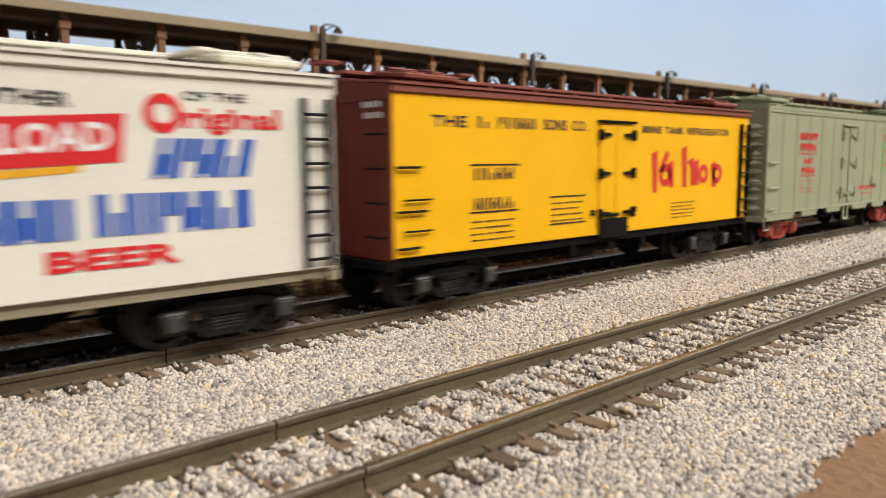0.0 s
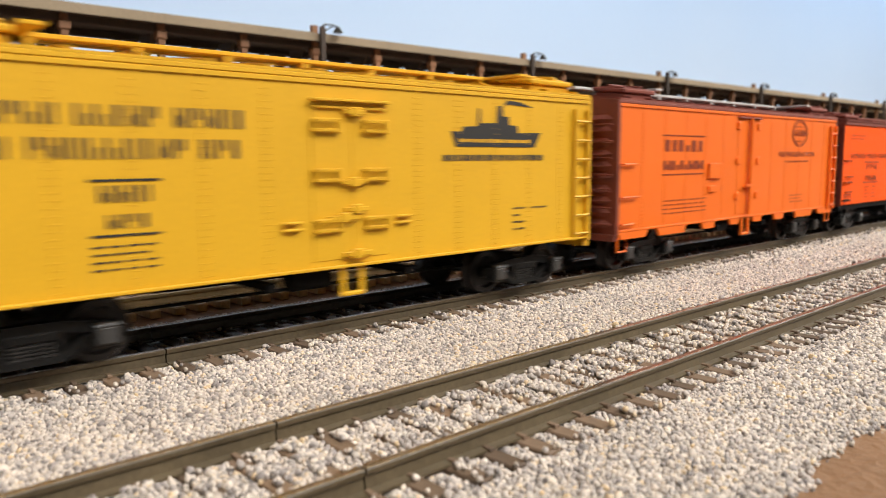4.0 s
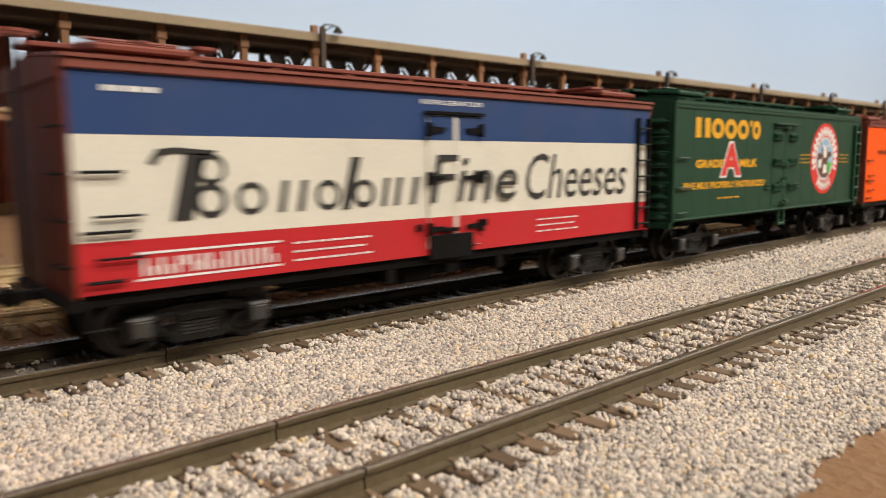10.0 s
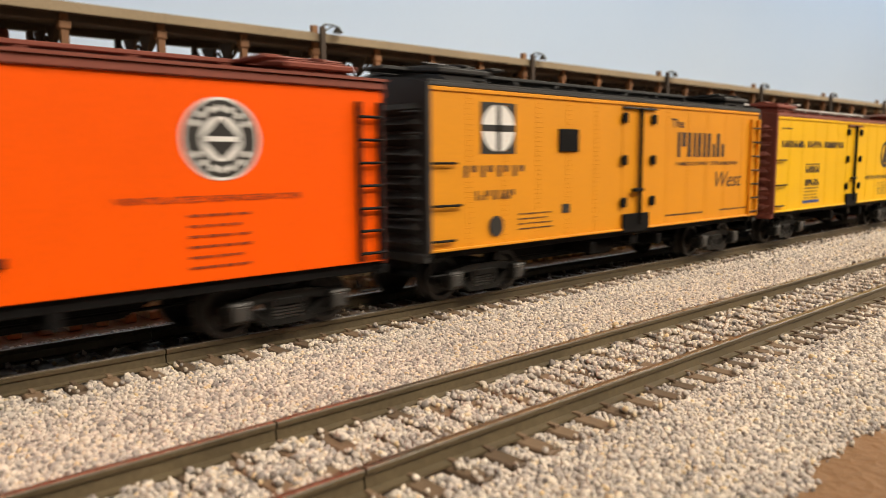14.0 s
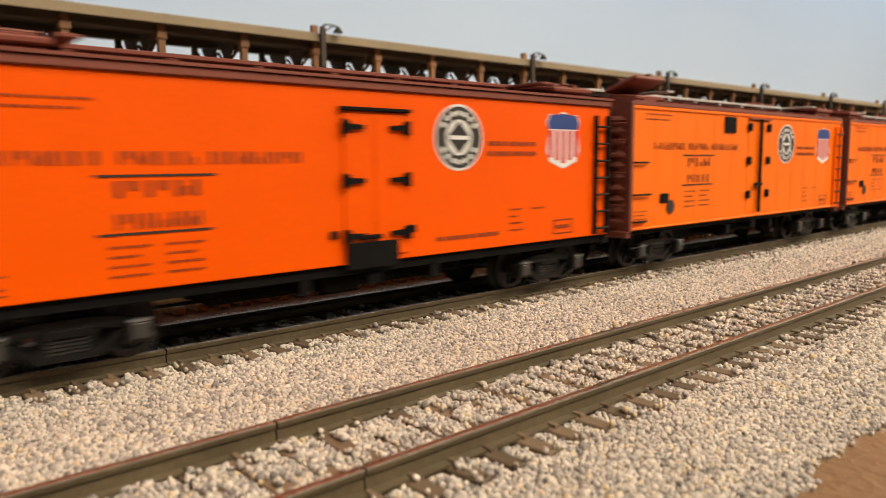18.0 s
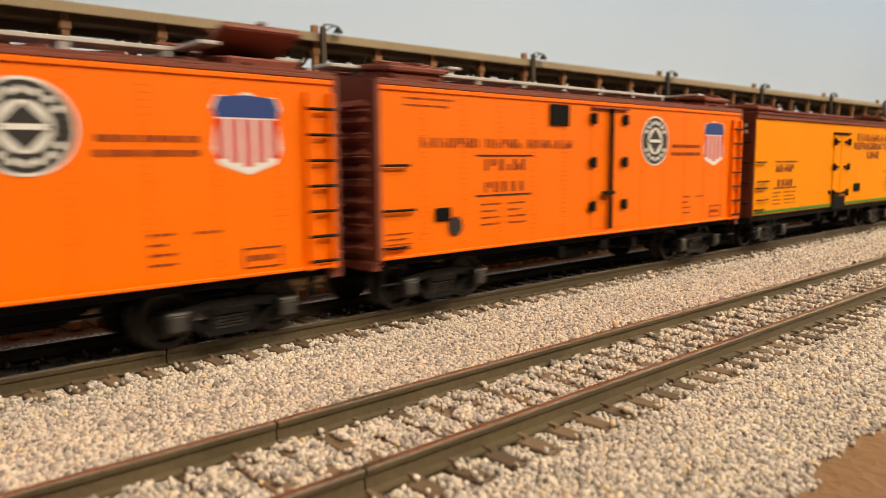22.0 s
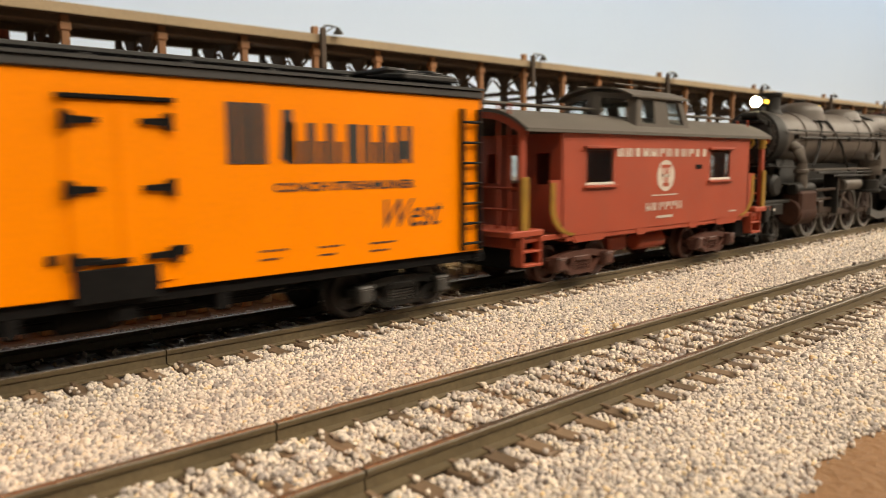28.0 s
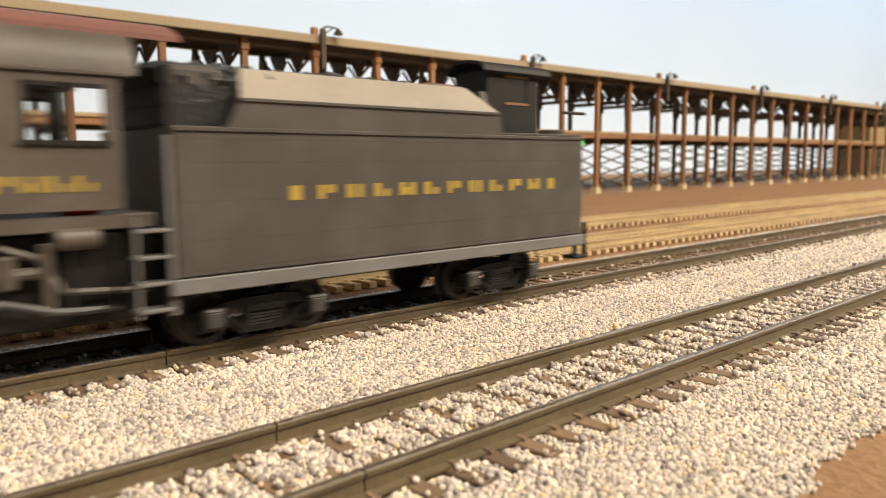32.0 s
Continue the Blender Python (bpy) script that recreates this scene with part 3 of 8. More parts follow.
M_OXIDE = paint("oxide_red_paint", (0.15, 0.034, 0.020), wood=True, rough=0.55)
M_OXROOF = shade("oxide_red_roof", (0.20, 0.046, 0.027), 0.6, grain=0.12, blotch=0.12, blotch_mm=20, bump=0.03)
M_SILVER = shade("galvanised_running_board", (0.52, 0.50, 0.48), 0.5, 0.3, grain=0.1, blotch=0.15, blotch_mm=10)
M_REDTRUCK = shade("rust_red_truck", (0.32, 0.042, 0.026), 0.55, grain=0.2, blotch=0.2, blotch_mm=5, bump=0.03)
# springs and lids paler than the trucks: their highlights sit in the colour
M_SPRING = shade("highlit_spring_steel", (0.045, 0.042, 0.039), 0.35, 0.2, grain=0.2, blotch=0.2, blotch_mm=3)
M_LID = shade("highlit_journal_lid", (0.055, 0.052, 0.049), 0.38, 0.3, grain=0.2, blotch=0.2, blotch_mm=3)
MOVERS, ROLLERS = [], []


def wheelset_shape(r=4.8):
    s = Shape().cyl((0, 0, 0), 0.9, -9.5, 9.5, "y", 10)
    for sg in (-1, 1):
        prof = [(0.9, 6.6), (r - 1.2, 6.9), (r - 0.9, 6.6), (r + 0.55, 6.75), (r + 0.6, 7.25), (r, 7.6), (r - 0.12, 9.5), (r - 1.1, 9.55), (r - 1.5, 8.6), (1.4, 8.5), (1.3, 9.9), (0.0, 9.9)]
        s.lathe([(a, sg * b) for a, b in prof], (0, 0, 0), "y", 22)
        for k in range(6):
            a = math.pi * k / 3
            s.box(-0.25, 0.25, min(sg * 8.5, sg * 8.9), max(sg * 8.5, sg * 8.9), 1.6, r - 1.5) if k == 0 else None
    return s


def side_frame_shape(sg):
    """Cast truck side: arched top bar, sagging bottom bar, spring nest, journal boxes."""
    y0, y1 = sorted((sg * 10.9, sg * 12.6))
    s = Shape()
    top = [(-12.2, 5.9), (-9.0, 6.9), (-4.0, 7.6), (4.0, 7.6), (9.0, 6.9), (12.2, 5.9), (12.2, 4.6), (8.2, 5.2), (3.6, 6.2), (-3.6, 6.2), (-8.2, 5.2), (-12.2, 4.6)]
    s.prism(top, y0, y1, "y")
    bot = [(-8.4, 5.1), (-4.2, 1.7), (4.2, 1.7), (8.4, 5.1), (6.9, 5.2), (3.4, 2.7), (-3.4, 2.7), (-6.9, 5.2)]
    s.prism(bot, y0, y1, "y")
    for x in (-9.65, 9.65):
        s.box(x - 1.9, x + 1.9, min(sg * 10.8, sg * 13.9), max(sg * 10.8, sg * 13.9), 3.0, 6.7, 0.35)
    for x in (-3.5, 3.5):
        s.box(x - 0.55, x + 0.55, y0, y1, 2.3, 6.6, 0.15)
    return s


def spring_shape(sg, x):
    prof = [(0.5, 2.7)]
    for k in range(4):
        prof += [(0.9, 2.8 + k * 0.56), (0.9, 3.05 + k * 0.56), (0.6, 3.15 + k * 0.56)]
    return Shape().lathe(prof + [(0.5, 5.0)], (x, sg * 11.9, 0), "z", 9)


def truck(car, x, mat, wheel_mat=None):
    b = part("truck", lambda: Shape().box(-1.8, 1.8, -10.6, 10.6, 5.2, 8.4, 0.3).box(-2.6, 2.6, -2.6, 2.6, 8.3, 9.4, 0.3), mat, car, at=(x, 0, 0), key="bolster")
    for sg in (-1, 1):
        part("side_frame", lambda sg=sg: side_frame_shape(sg), mat, b, key=("sideframe", sg))
        part("spring_plank", lambda sg=sg: Shape().box(-2.9, 2.9, min(sg * 10.6, sg * 12.9), max(sg * 10.6, sg * 12.9), 5.0, 6.3, 0.2), mat, b, key=("springplank", sg))
        for jx in (-9.65, 9.65):
            part("journal_lid", lambda sg=sg: Shape().box(-1.45, 1.45, min(sg * 13.85, sg * 14.4), max(sg * 13.85, sg * 14.4), 3.5, 6.2, 0.5).cyl((0, sg * 13.9, 6.3), 0.5, -1.6, 1.6, "x", 8), M_LID if mat is M_STEELDARK else mat, b, at=(jx, 0, 0), key=("lid", sg))
        for sx in (-1.9, 0.0, 1.9):
            part("spring", lambda sg=sg, sx=sx: spring_shape(sg, sx), M_SPRING if mat is M_STEELDARK else mat, b, key=("spring", sg, sx))
    for wx in (-9.65, 9.65):
        w = part("wheelset", wheelset_shape, wheel_mat or M_WHEEL, b, "worn steel wheels on an axle", at=(wx, 0, 4.8), key="wheelset")
        ROLLERS.append((w, wx, 4.8, 4.8))
    return b


def coupler_shape(sg):
    s = Shape().box(min(0, sg * 5.2), max(0, sg * 5.2), -1.2, 1.2, 9.2, 10.6, 0.25)
    s.box(min(sg * 4.6, sg * 7.0), max(sg * 4.6, sg * 7.0), -2.2, 1.6, 8.6, 11.2, 0.5)
    s.tube([(sg * 3.4, 0, 9), (sg * 4.2, 0.6, 6), (sg * 5.4, 0.6, 3.4)], 0.3)
    return s


def bar(x0, x1, z, y, r=0.28, out=0.75):
    """A grab iron standing off a side."""
    return Shape().tube([(x0, y, z), (x0, y - out, z), (x1, y - out, z), (x1, y, z)], r)


def ladder(car, xa, xb, z0, z1, rungs, y, stile, rung, key):
    for x in (xa, xb):
        part("ladder_stile", Shape().box(x - 0.42, x + 0.42, y - 1.0, y - 0.05, z0, z1, 0.1), stile, car)
    for k in range(rungs):
        z = z0 + (z1 - z0) * (k + 0.35) / rungs
        part("ladder_rung", lambda: Shape().tube([(xa - 0.3, y - 0.9, 0), (xb + 0.3, y - 0.9, 0)], 0.30), rung, car, at=(0, 0, z), key=("rung", xa, xb, y))


def rib_shape(d):
    s = Shape()
    for k in range(10):
        z = 13.2 + k * 2.95
        v = [(0, -14.4, z), (0, -12.6, z + 1.2), (0, 12.6, z + 1.2), (0, 14.6, z), (0, 12.6, z - 1.2), (0, -12.6, z - 1.2), (d, -11, z), (d, 11, z)]
        s.add(v, [(0, 6, 1), (1, 6, 7, 2), (2, 7, 3), (3, 7, 4), (4, 7, 6, 5), (5, 6, 0)])
    return s


def running_board(car, L, z, mat, key):
    for y in (-2.2, 0.0, 2.2):
        part("running_board", lambda: Shape().box(-L / 2 - 1.5, L / 2 + 1.5, -0.95, 0.95, 0, 0.75, 0.12), mat, car, at=(0, y, z), key=("rb", L))
    for k in range(9):
        x = (k - 4) * L / 9
        part("board_saddle", lambda: Shape().box(-0.6, 0.6, -3.1, 3.1, -1.5, -0.02, 0.1), mat, car, at=(x, 0, z), key="saddle")


def hatch(car, x, y, z, mat, opened, flip):
    """Ice hatch: a coaming and a thick lid, shut or propped open."""
    h = part("ice_hatch", lambda: Shape().box(-6.6, 6.6, -4.6, 4.6, -0.8, 1.0, 0.3), mat, car, at=pose(x * MM, y * MM, z * MM, (6 if y < 0 else -6)), key="coaming")
    if opened:
        m = pose(0, 0, 0.0012, (38 if y < 0 else -38)) @ pose(0, 0, 0, 0, 0, 0)
        piv = Matrix.Translation((0, (0.0045 if y < 0 else -0.0045), 0.0012)) @ pose(0, 0, 0, (-opened if y < 0 else opened)) @ Matrix.Translation((0, (-0.0045 if y < 0 else 0.0045), 0))
    else:
        piv = pose(0, 0, 0.0010)
    part("hatch_lid", lambda: Shape().box(-7.2, 7.2, -5.2, 5.2, 0.05, 1.2, 0.3).box(-5.8, 5.8, -3.9, 3.9, 1.2, 1.5, 0.12), mat, h, at=piv, key="lid")
    part("hatch_bar", lambda: Shape().tube([(-7, 0, 1.8), (7, 0, 1.8)], 0.3).box(-0.5, 0.5, -5.2, 5.2, 1.4, 2.0, 0.12), mat, h, at=piv, key="hatchbar")


def rivets(xs, z0, z1, y, step=1.05, r=0.27):
    s = Shape()
    for x in xs:
        z = z0
        while z < z1:
            for dx in (-0.55, 0.55):
                s.add([(x + dx - r, y, z - r), (x + dx + r, y, z - r), (x + dx + r, y, z + r), (x + dx - r, y, z + r), (x + dx, y - 1.25 * r, z)], [(0, 1, 4), (1, 2, 4), (2, 3, 4), (3, 0, 4)])
            z += step
    return s


def strap_hinge_shape(sg):
    """Black strap hinge that tapers away from its knuckle."""
    s = Shape().prism([(0, -1.1), (0, 1.1), (sg * 0.9, 1.1), (sg * 1.1, 0.55), (sg * 4.3, 0.35), (sg * 4.3, -0.35), (sg * 1.1, -0.55), (sg * 0.9, -1.1)], -0.55, 0.0, "y")
    s.cyl((0, -0.4, 0), 0.5, -1.3, 1.3, "z", 8)
    return s


def fan_hinge_shape(sg):
    """Three-pronged cast hinge whose arms run together towards the middle of the door."""
    s = Shape()
    for a in (-1.7, 0.0, 1.7):
        s.prism([(0, a - 0.32), (0, a + 0.32), (sg * 4.6, a * 0.12 + 0.28), (sg * 4.6, a * 0.12 - 0.28)], -0.5, 0.0, "y")
    s.prism([(sg * 2.2, -1.1), (sg * 2.2, 1.1), (sg * 5.6, 0.3), (sg * 5.6, -0.3)], -0.4, 0.0, "y")
    s.box(-0.55, 0.55, -0.7, 0, -2.2, 2.2, 0.2)
    return s


def loop_hinge_shape():
    """Cast hinge: two stout bars tied by end knuckles, standing off the door."""
    s = Shape()
    for z in (-0.85, 0.85):
        s.box(-2.7, 2.7, -0.75, 0.0, z - 0.36, z + 0.36, 0.2)
    for x in (-1.9, 0.1, 2.1):
        s.box(x - 0.45, x + 0.45, -1.0, 0.0, -1.35, 1.35, 0.25)
    return s


class Car:
    """One refrigerator car and what it needs to be built."""

    def __init__(self, label, x_left, length, side, roof, end, wood=True, sill=None, truck_mat=None, z0=11.2, z1=42.3, board=None, hw=None, ladder_mat=None,
                 opened=(0, 0, 0, 0), step_mat=None, tabs=None, brake="staff", flat_ends=False, band=None, hatches=True, dark_rungs=False, rivet=0.17):
        self.L, self.side, self.roof, self.end, self.wood = length, side, roof, end, wood
        self.z0, self.z1, self.dark_rungs, self.rivet = z0, z1, dark_rungs, rivet
        self.ob = thing("refrigerator_car", label, "train car", group="cars of the freight train")
        self.x_mid = x_left + length / 2
        MOVERS.append((self.ob, self.x_mid))
        self.build(sill or M_BLACK, truck_mat or M_STEELDARK, board or roof, hw or M_BLACK, ladder_mat or (M_BLACK if wood else side), opened, step_mat or M_BLACK, tabs, brake, flat_ends, band, hatches)

    def x(self, u):
        """Distance from the car's near left corner to local x."""
        return u - self.L / 2

    def build(self, sill, tmat, board, hw, lmat, opened, smat, tabs, brake, flat_ends, band, hatches):
        c, L, z0, z1 = self.ob, self.L, self.z0, self.z1
        h, W = L / 2, 16.0
        if band:
            cuts = [z0] + [b for b, _ in band[:-1]] + [z1]
            for (za, zb), (_, m) in zip(zip(cuts[:-1], cuts[1:]), band):
                part("side_sheathing", Shape().box(-h, h, -W, W, za + 0.02, zb, 0.0), m, c, smooth=0)
        else:
            part("body", lambda: Shape().box(-h, h, -W, W, z0, z1, 0.15), self.side, c, key=("body", L, z0, z1))
        # roof
        if self.wood:
            part("fascia", lambda: Shape().box(-h - 0.5, h + 0.5, -W - 0.55, W + 0.55, z1, z1 + 1.5, 0.2), self.roof, c, key=("fascia", L, z1))
            part("roof", lambda: Shape().prism([(-W - 0.9, z1 + 1.5), (0, z1 + 3.1), (W + 0.9, z1 + 1.5), (W + 0.9, z1 + 2.0), (0, z1 + 3.6), (-W - 0.9, z1 + 2.0)], -h - 0.8, h + 0.8, "x"), self.roof, c, key=("roofw", L, z1), smooth=0)
        else:
            part("fascia", lambda: Shape().box(-h - 0.2, h + 0.2, -W - 0.3, W + 0.3, z1, z1 + 0.9, 0.2), self.roof, c, key=("fascias", L, z1))

            def roof_s():
                return Shape().prism([(-W - 0.2, z1 + 0.9), (0, z1 + 2.6), (W + 0.2, z1 + 0.9), (W + 0.2, z1 + 1.3), (0, z1 + 3.0), (-W - 0.2, z1 + 1.3)], -h - 0.3, h + 0.3, "x")
            for k in range(14):
                part("roof_rib", lambda: Shape().prism([(-W, 1.25), (0, 2.95), (W, 1.25), (W, 1.8), (0, 3.5), (-W, 1.8)], -0.4, 0.4, "x"), self.roof, c, at=(-h + (k + 0.5) * L / 14, 0, z1), key="roofrib", smooth=0)
            part("roof", roof_s, self.roof, c, key=("roofs", L, z1), smooth=0)
        running_board(c, L, z1 + 4.3, board, L)
        if hatches:
            i = 0
            for hx in (-h + 11.5, h - 11.5):
                for hy in (-9.0, 9.0):
                    hatch(c, hx, hy, z1 + 2.4, self.roof, opened[i], hx < 0)
                    i += 1
            for hx in (-h + 21.0, h - 21.0):
                part("hatch_platform", lambda: Shape().box(-1.6, 1.6, -14, 14, 0, 0.6, 0.1), board, c, at=(hx, 0, z1 + 4.3), key="platform")
        # ends
        for sg in (-1, 1):
            x0, x1 = sorted((sg * (h + 0.02), sg * (h + 0.5)))
            if self.wood:
                for k in range(16):
                    part("end_plank", lambda: Shape().box(x0, x1, 0.05, 1.95, z0 - 0.5, z1 + 1.4, 0.1), self.end, c, at=(0, -W + k * 2.0, 0), key=("wend", sg, L, z0, z1), smooth=0)
                part("end_fascia", lambda: Shape().prism([(-W, z1 - 1.2), (W, z1 - 1.2), (W, z1 + 1.4), (0, z1 + 3.0), (-W, z1 + 1.4)], sg * (h + 0.52), sg * (h + 0.9), "x"), self.end, c, key=("endf", sg, L, z1))
                for k in range(4):
                    part("end_grab", Shape().tube([(sg * (h + 0.4), -14.5, 0), (sg * (h + 1.6), -14.5, 0), (sg * (h + 1.6), -9.5, 0), (sg * (h + 0.4), -9.5, 0)], 0.25), hw, c, at=(0, 0, z0 + 4 + k * 6.5))
            else:
                part("end_plate", lambda: Shape().prism([(-W, z0 - 0.6), (W, z0 - 0.6), (W, z1 + 0.8), (0, z1 + 2.8), (-W, z1 + 0.8)], x0, x1, "x"), self.end, c, key=("send", sg, L, z0, z1))
                part("end_corrugation", lambda: rib_shape(sg * 1.5), self.end, c, at=((sg * (h + 0.5)), 0, 0), key=("rib", sg), smooth=0)
                for k in range(7):
                    part("end_rung", lambda: Shape().tube([(sg * (h + 1.9), -15.0, 0), (sg * (h + 1.9), -9.8, 0)], 0.28), self.end, c, at=(0, 0, z0 + 2 + k * 4.2), key=("erung", sg, L))
                part("corner_post", lambda: Shape().box(sg * h - 0.3, sg * h + 0.8 * sg if sg > 0 else sg * h + 0.3, -W - 0.25, -W + 1.2, z0 - 0.8, z1 + 0.8, 0.1) if sg > 0 else Shape().box(-h - 0.8, -h + 0.3, -W - 0.25, -W + 1.2, z0 - 0.8, z1 + 0.8, 0.1), self.end, c, key=("cpost", sg, L, z0, z1))
            part("end_sill", lambda: Shape().box(min(sg * (h - 1), sg * (h + 1.3)), max(sg * (h - 1), sg * (h + 1.3)), -W + 0.3, W - 0.3, z0 - 2.4, z0 - 0.65, 0.2), self.end if not self.wood else sill, c, key=("esill", sg, L, z0))
            part("coupler", lambda: coupler_shape(sg), M_STEELDARK, c, "knuckle coupler with trip pin", at=(sg * (h + 0.2), 0, 0), key=("coupler", sg))
        # underframe
        deep = self.wood or self.dark_rungs
        if tabs is None:
            inset = 0.9 if self.wood else 2.0 if deep else 6.0
            part("side_sill", lambda: Shape().box(-h, h, -W + inset, W - inset, z0 - (2.0 if deep else 1.3), z0 - 0.03, 0.15), sill, c, key=("sill", L, z0, self.wood, deep))
            if not self.wood:
                part("sill_flange", lambda: Shape().box(-h, h, -W - 0.75, -W, z0 - 0.35, z0 + 0.2, 0.12), self.side, c, key=("flange", L, z0))
        else:
            for a, b, d in tabs:
                xa, xb = self.x(a * L), self.x(b * L)
                for ya, yb in ((-W - 0.15, -W + 0.6), (W - 0.6, W + 0.15)):
                    part("sill_tab", Shape().prism([(xa, z0 + 0.2), (xb, z0 + 0.2), (xb - d * 0.6, z0 - d), (xa + d * 0.6, z0 - d)], ya, yb, "y"), self.side, c)
            part("sill_angle", Shape().box(-h, h, -W - 0.3, -W, z0 - 0.1, z0 + 0.5, 0.1), self.side, c)
        gz = 0.0 if deep else 1.4
        part("centre_sill", lambda: Shape().prism([(-h + 4, 8.6), (-h + 4, 10.2), (h - 4, 10.2), (h - 4, 8.6), (34, 7.6 + gz * 0.6), (28, 4.8 + 2.4 * gz), (-28, 4.8 + 2.4 * gz), (-34, 7.6 + gz * 0.6)], -3.4, 3.4, "y"), M_BLACK, c, key=("csill", L, gz))
        part("needle_beam", lambda: Shape().box(-1, 1, -15, 15, 6.5 + gz, 9.4, 0.2), M_BLACK, c, at=(-15, 0, 0), key=("needle", gz))
        part("needle_beam", lambda: Shape().box(-1, 1, -15, 15, 6.5 + gz, 9.4, 0.2), M_BLACK, c, at=(15, 0, 0), key=("needle", gz))
        part("brake_cylinder", lambda: Shape().cyl((0, -8, 7), 2.2, -4.5, 4.5, "x", 14, 0.4), M_BLACK, c, at=(-4, 0, gz), key="bcyl")
        part("air_tank", lambda: Shape().cyl((0, 8, 7), 2.2, -6, 6, "x", 14, 0.5), M_BLACK, c, at=(8, 0, gz), key="tank")
        part("brake_rod", lambda: Shape().tube([(-38, -6, 6.4), (38, -6, 6.4)], 0.3), M_BLACK, c, key="rod")
        for tx in (-h + 18.5, h - 18.5):
            truck(c, tx, tmat)
        # side furniture
        y = -W
        for z, ln in ((z0 + 1.8, 5.2), (z0 + 8.8, 7.0), (z0 + 17.2, 5.6)):
            part("grab_iron", bar(self.x(0.9), self.x(0.9 + ln), z, y), hw if self.wood or self.dark_rungs else lmat, c)
        if self.wood:
            for z in (z0 + 5.0, z0 + 11.0):
                part("grab_iron", bar(self.x(2.6), self.x(9.0), z, y, 0.22), hw, c)
        ladder(c, self.x(L - 5.6), self.x(L - 0.9), z0 + 0.4 if self.wood else z0 - 0.5, z1 - 2.2, 7, y, lmat, hw if self.wood or self.dark_rungs else lmat, L)
        for u in (2.5, L - 3.2):
            part("stirrup_step", lambda: Shape().tube([(-2, y + 0.4, z0 - 1.5), (-2, y + 0.4, z0 - 5.2), (2, y + 0.4, z0 - 5.2), (2, y + 0.4, z0 - 1.5)], 0.35), smat if self.wood else self.side if tabs else smat, c, at=(self.x(u), 0, 0), key=("stirrup", z0))
        if brake == "staff":
            b = part("brake_staff", lambda: Shape().tube([(-h - 1.9, 3, z0 - 1), (-h - 1.9, 3, z1 + 7.0)], 0.4), hw, c, key=("staff", L, z1))
            part("brake_wheel", lambda: Shape().lathe([(2.9, -0.2), (3.5, -0.2), (3.5, 0.3), (2.9, 0.3), (2.9, -0.2)], (-h - 1.9, 3, z1 + 6.8), "z", 18).box(-h - 4.9, -h + 1.1, 2.7, 3.3, z1 + 6.6, z1 + 7.0).box(-h - 2.2, -h - 1.6, 0, 6, z1 + 6.6, z1 + 7.0), self.roof, b, "horizontal brake wheel", key=("bwheel", L, z1))
        else:
            part("brake_wheel", lambda: Shape().lathe([(2.9, -0.2), (3.5, -0.2), (3.5, 0.3), (2.9, 0.3), (2.9, -0.2)], (-h - 2.9, 4, 33), "x", 18).box(-h - 3.1, -h - 2.7, 1.2, 6.8, 32.7, 33.3).box(-h - 3.1, -h - 0.5, 3.7, 4.3, 32.6, 33.4), self.end, c, "brake wheel on the end", key=("bwheels", L))
        if not self.wood:
            xs = [self.x(L * (k + 0.0) / 13) for k in range(1, 13) if k not in (6, 7)]
            r = part("rivet_strip", lambda: rivets(xs, z0 + 0.8, z1 - 0.5, -W, r=self.rivet), self.side, c, key=("rivets", L, z0, z1, self.rivet), smooth=0)
            r["kind"] = "stuff"
            for xx in xs:
                part("panel_seam", lambda: Shape().box(-0.75, 0.75, -W - 0.035, -W + 0.05, z0 + 0.2, z1 - 0.2), self.side, c, at=(xx, 0, 0), key=("seam", z0, z1))
            part("top_chord", lambda: Shape().box(-h, h, -W - 0.3, -W, z1 - 0.85, z1, 0.12), self.side, c, key=("chord", L, z1))

    # doors
    def door(self, centre, kind, hw, z_top=None, leaf=None, dark_sill=True, gap=None, width=7.2, hinges=(0.897, 0.535, 0.167)):
        c, z0, z1, y = self.ob, self.z0, self.z1, -16.0
        zt = z_top or (z1 - 3.9 if kind == "strap" else z1 - 1.8)
        hinges = (0.864, 0.50, 0.12) if kind == "strap" else hinges
        x = self.x(centre)
        leaf = leaf or self.side
        for sg in (-1, 1):
            x0, x1 = sorted((x + sg * 0.1, x + sg * width))
            d = part("door", lambda: Shape().box(min(0.1 * sg, width * sg), max(0.1 * sg, width * sg), y - (0.32 if self.wood else 0.12), y + 0.05, z0 + 1.2, zt, 0.06), leaf, c, "closed refrigerator door leaf", at=(x, 0, 0), key=("leaf", sg, z0, zt, width, self.wood))
            for k in hinges:
                zz = z0 + 1.2 + k * (zt - z0 - 1.2) + 0.8
                if kind == "loop":
                    part("hinge", loop_hinge_shape, hw, d, "cast loop hinge", at=(sg * (width - 3.0), y - 0.12, zz), key="loophinge")
                elif kind == "strap":
                    part("hinge", lambda: strap_hinge_shape(-sg) if self.wood else fan_hinge_shape(-sg), hw, d, "tapered strap hinge", at=(sg * width, y - (0.33 if self.wood else 0.12), zz), key=("strap", sg, self.wood))
                else:
                    part("hinge", lambda: Shape().box(-1.1, 1.1, -0.6, 0, -1.25, 1.25, 0.2).box(-1.5, -0.9, -0.9, 0, -0.9, 0.9, 0.2), hw, d, "square hinge", at=(sg * (width - 0.6), y - (0.12 if hw is M_BLACK else -0.2), zz), key="blockhinge")
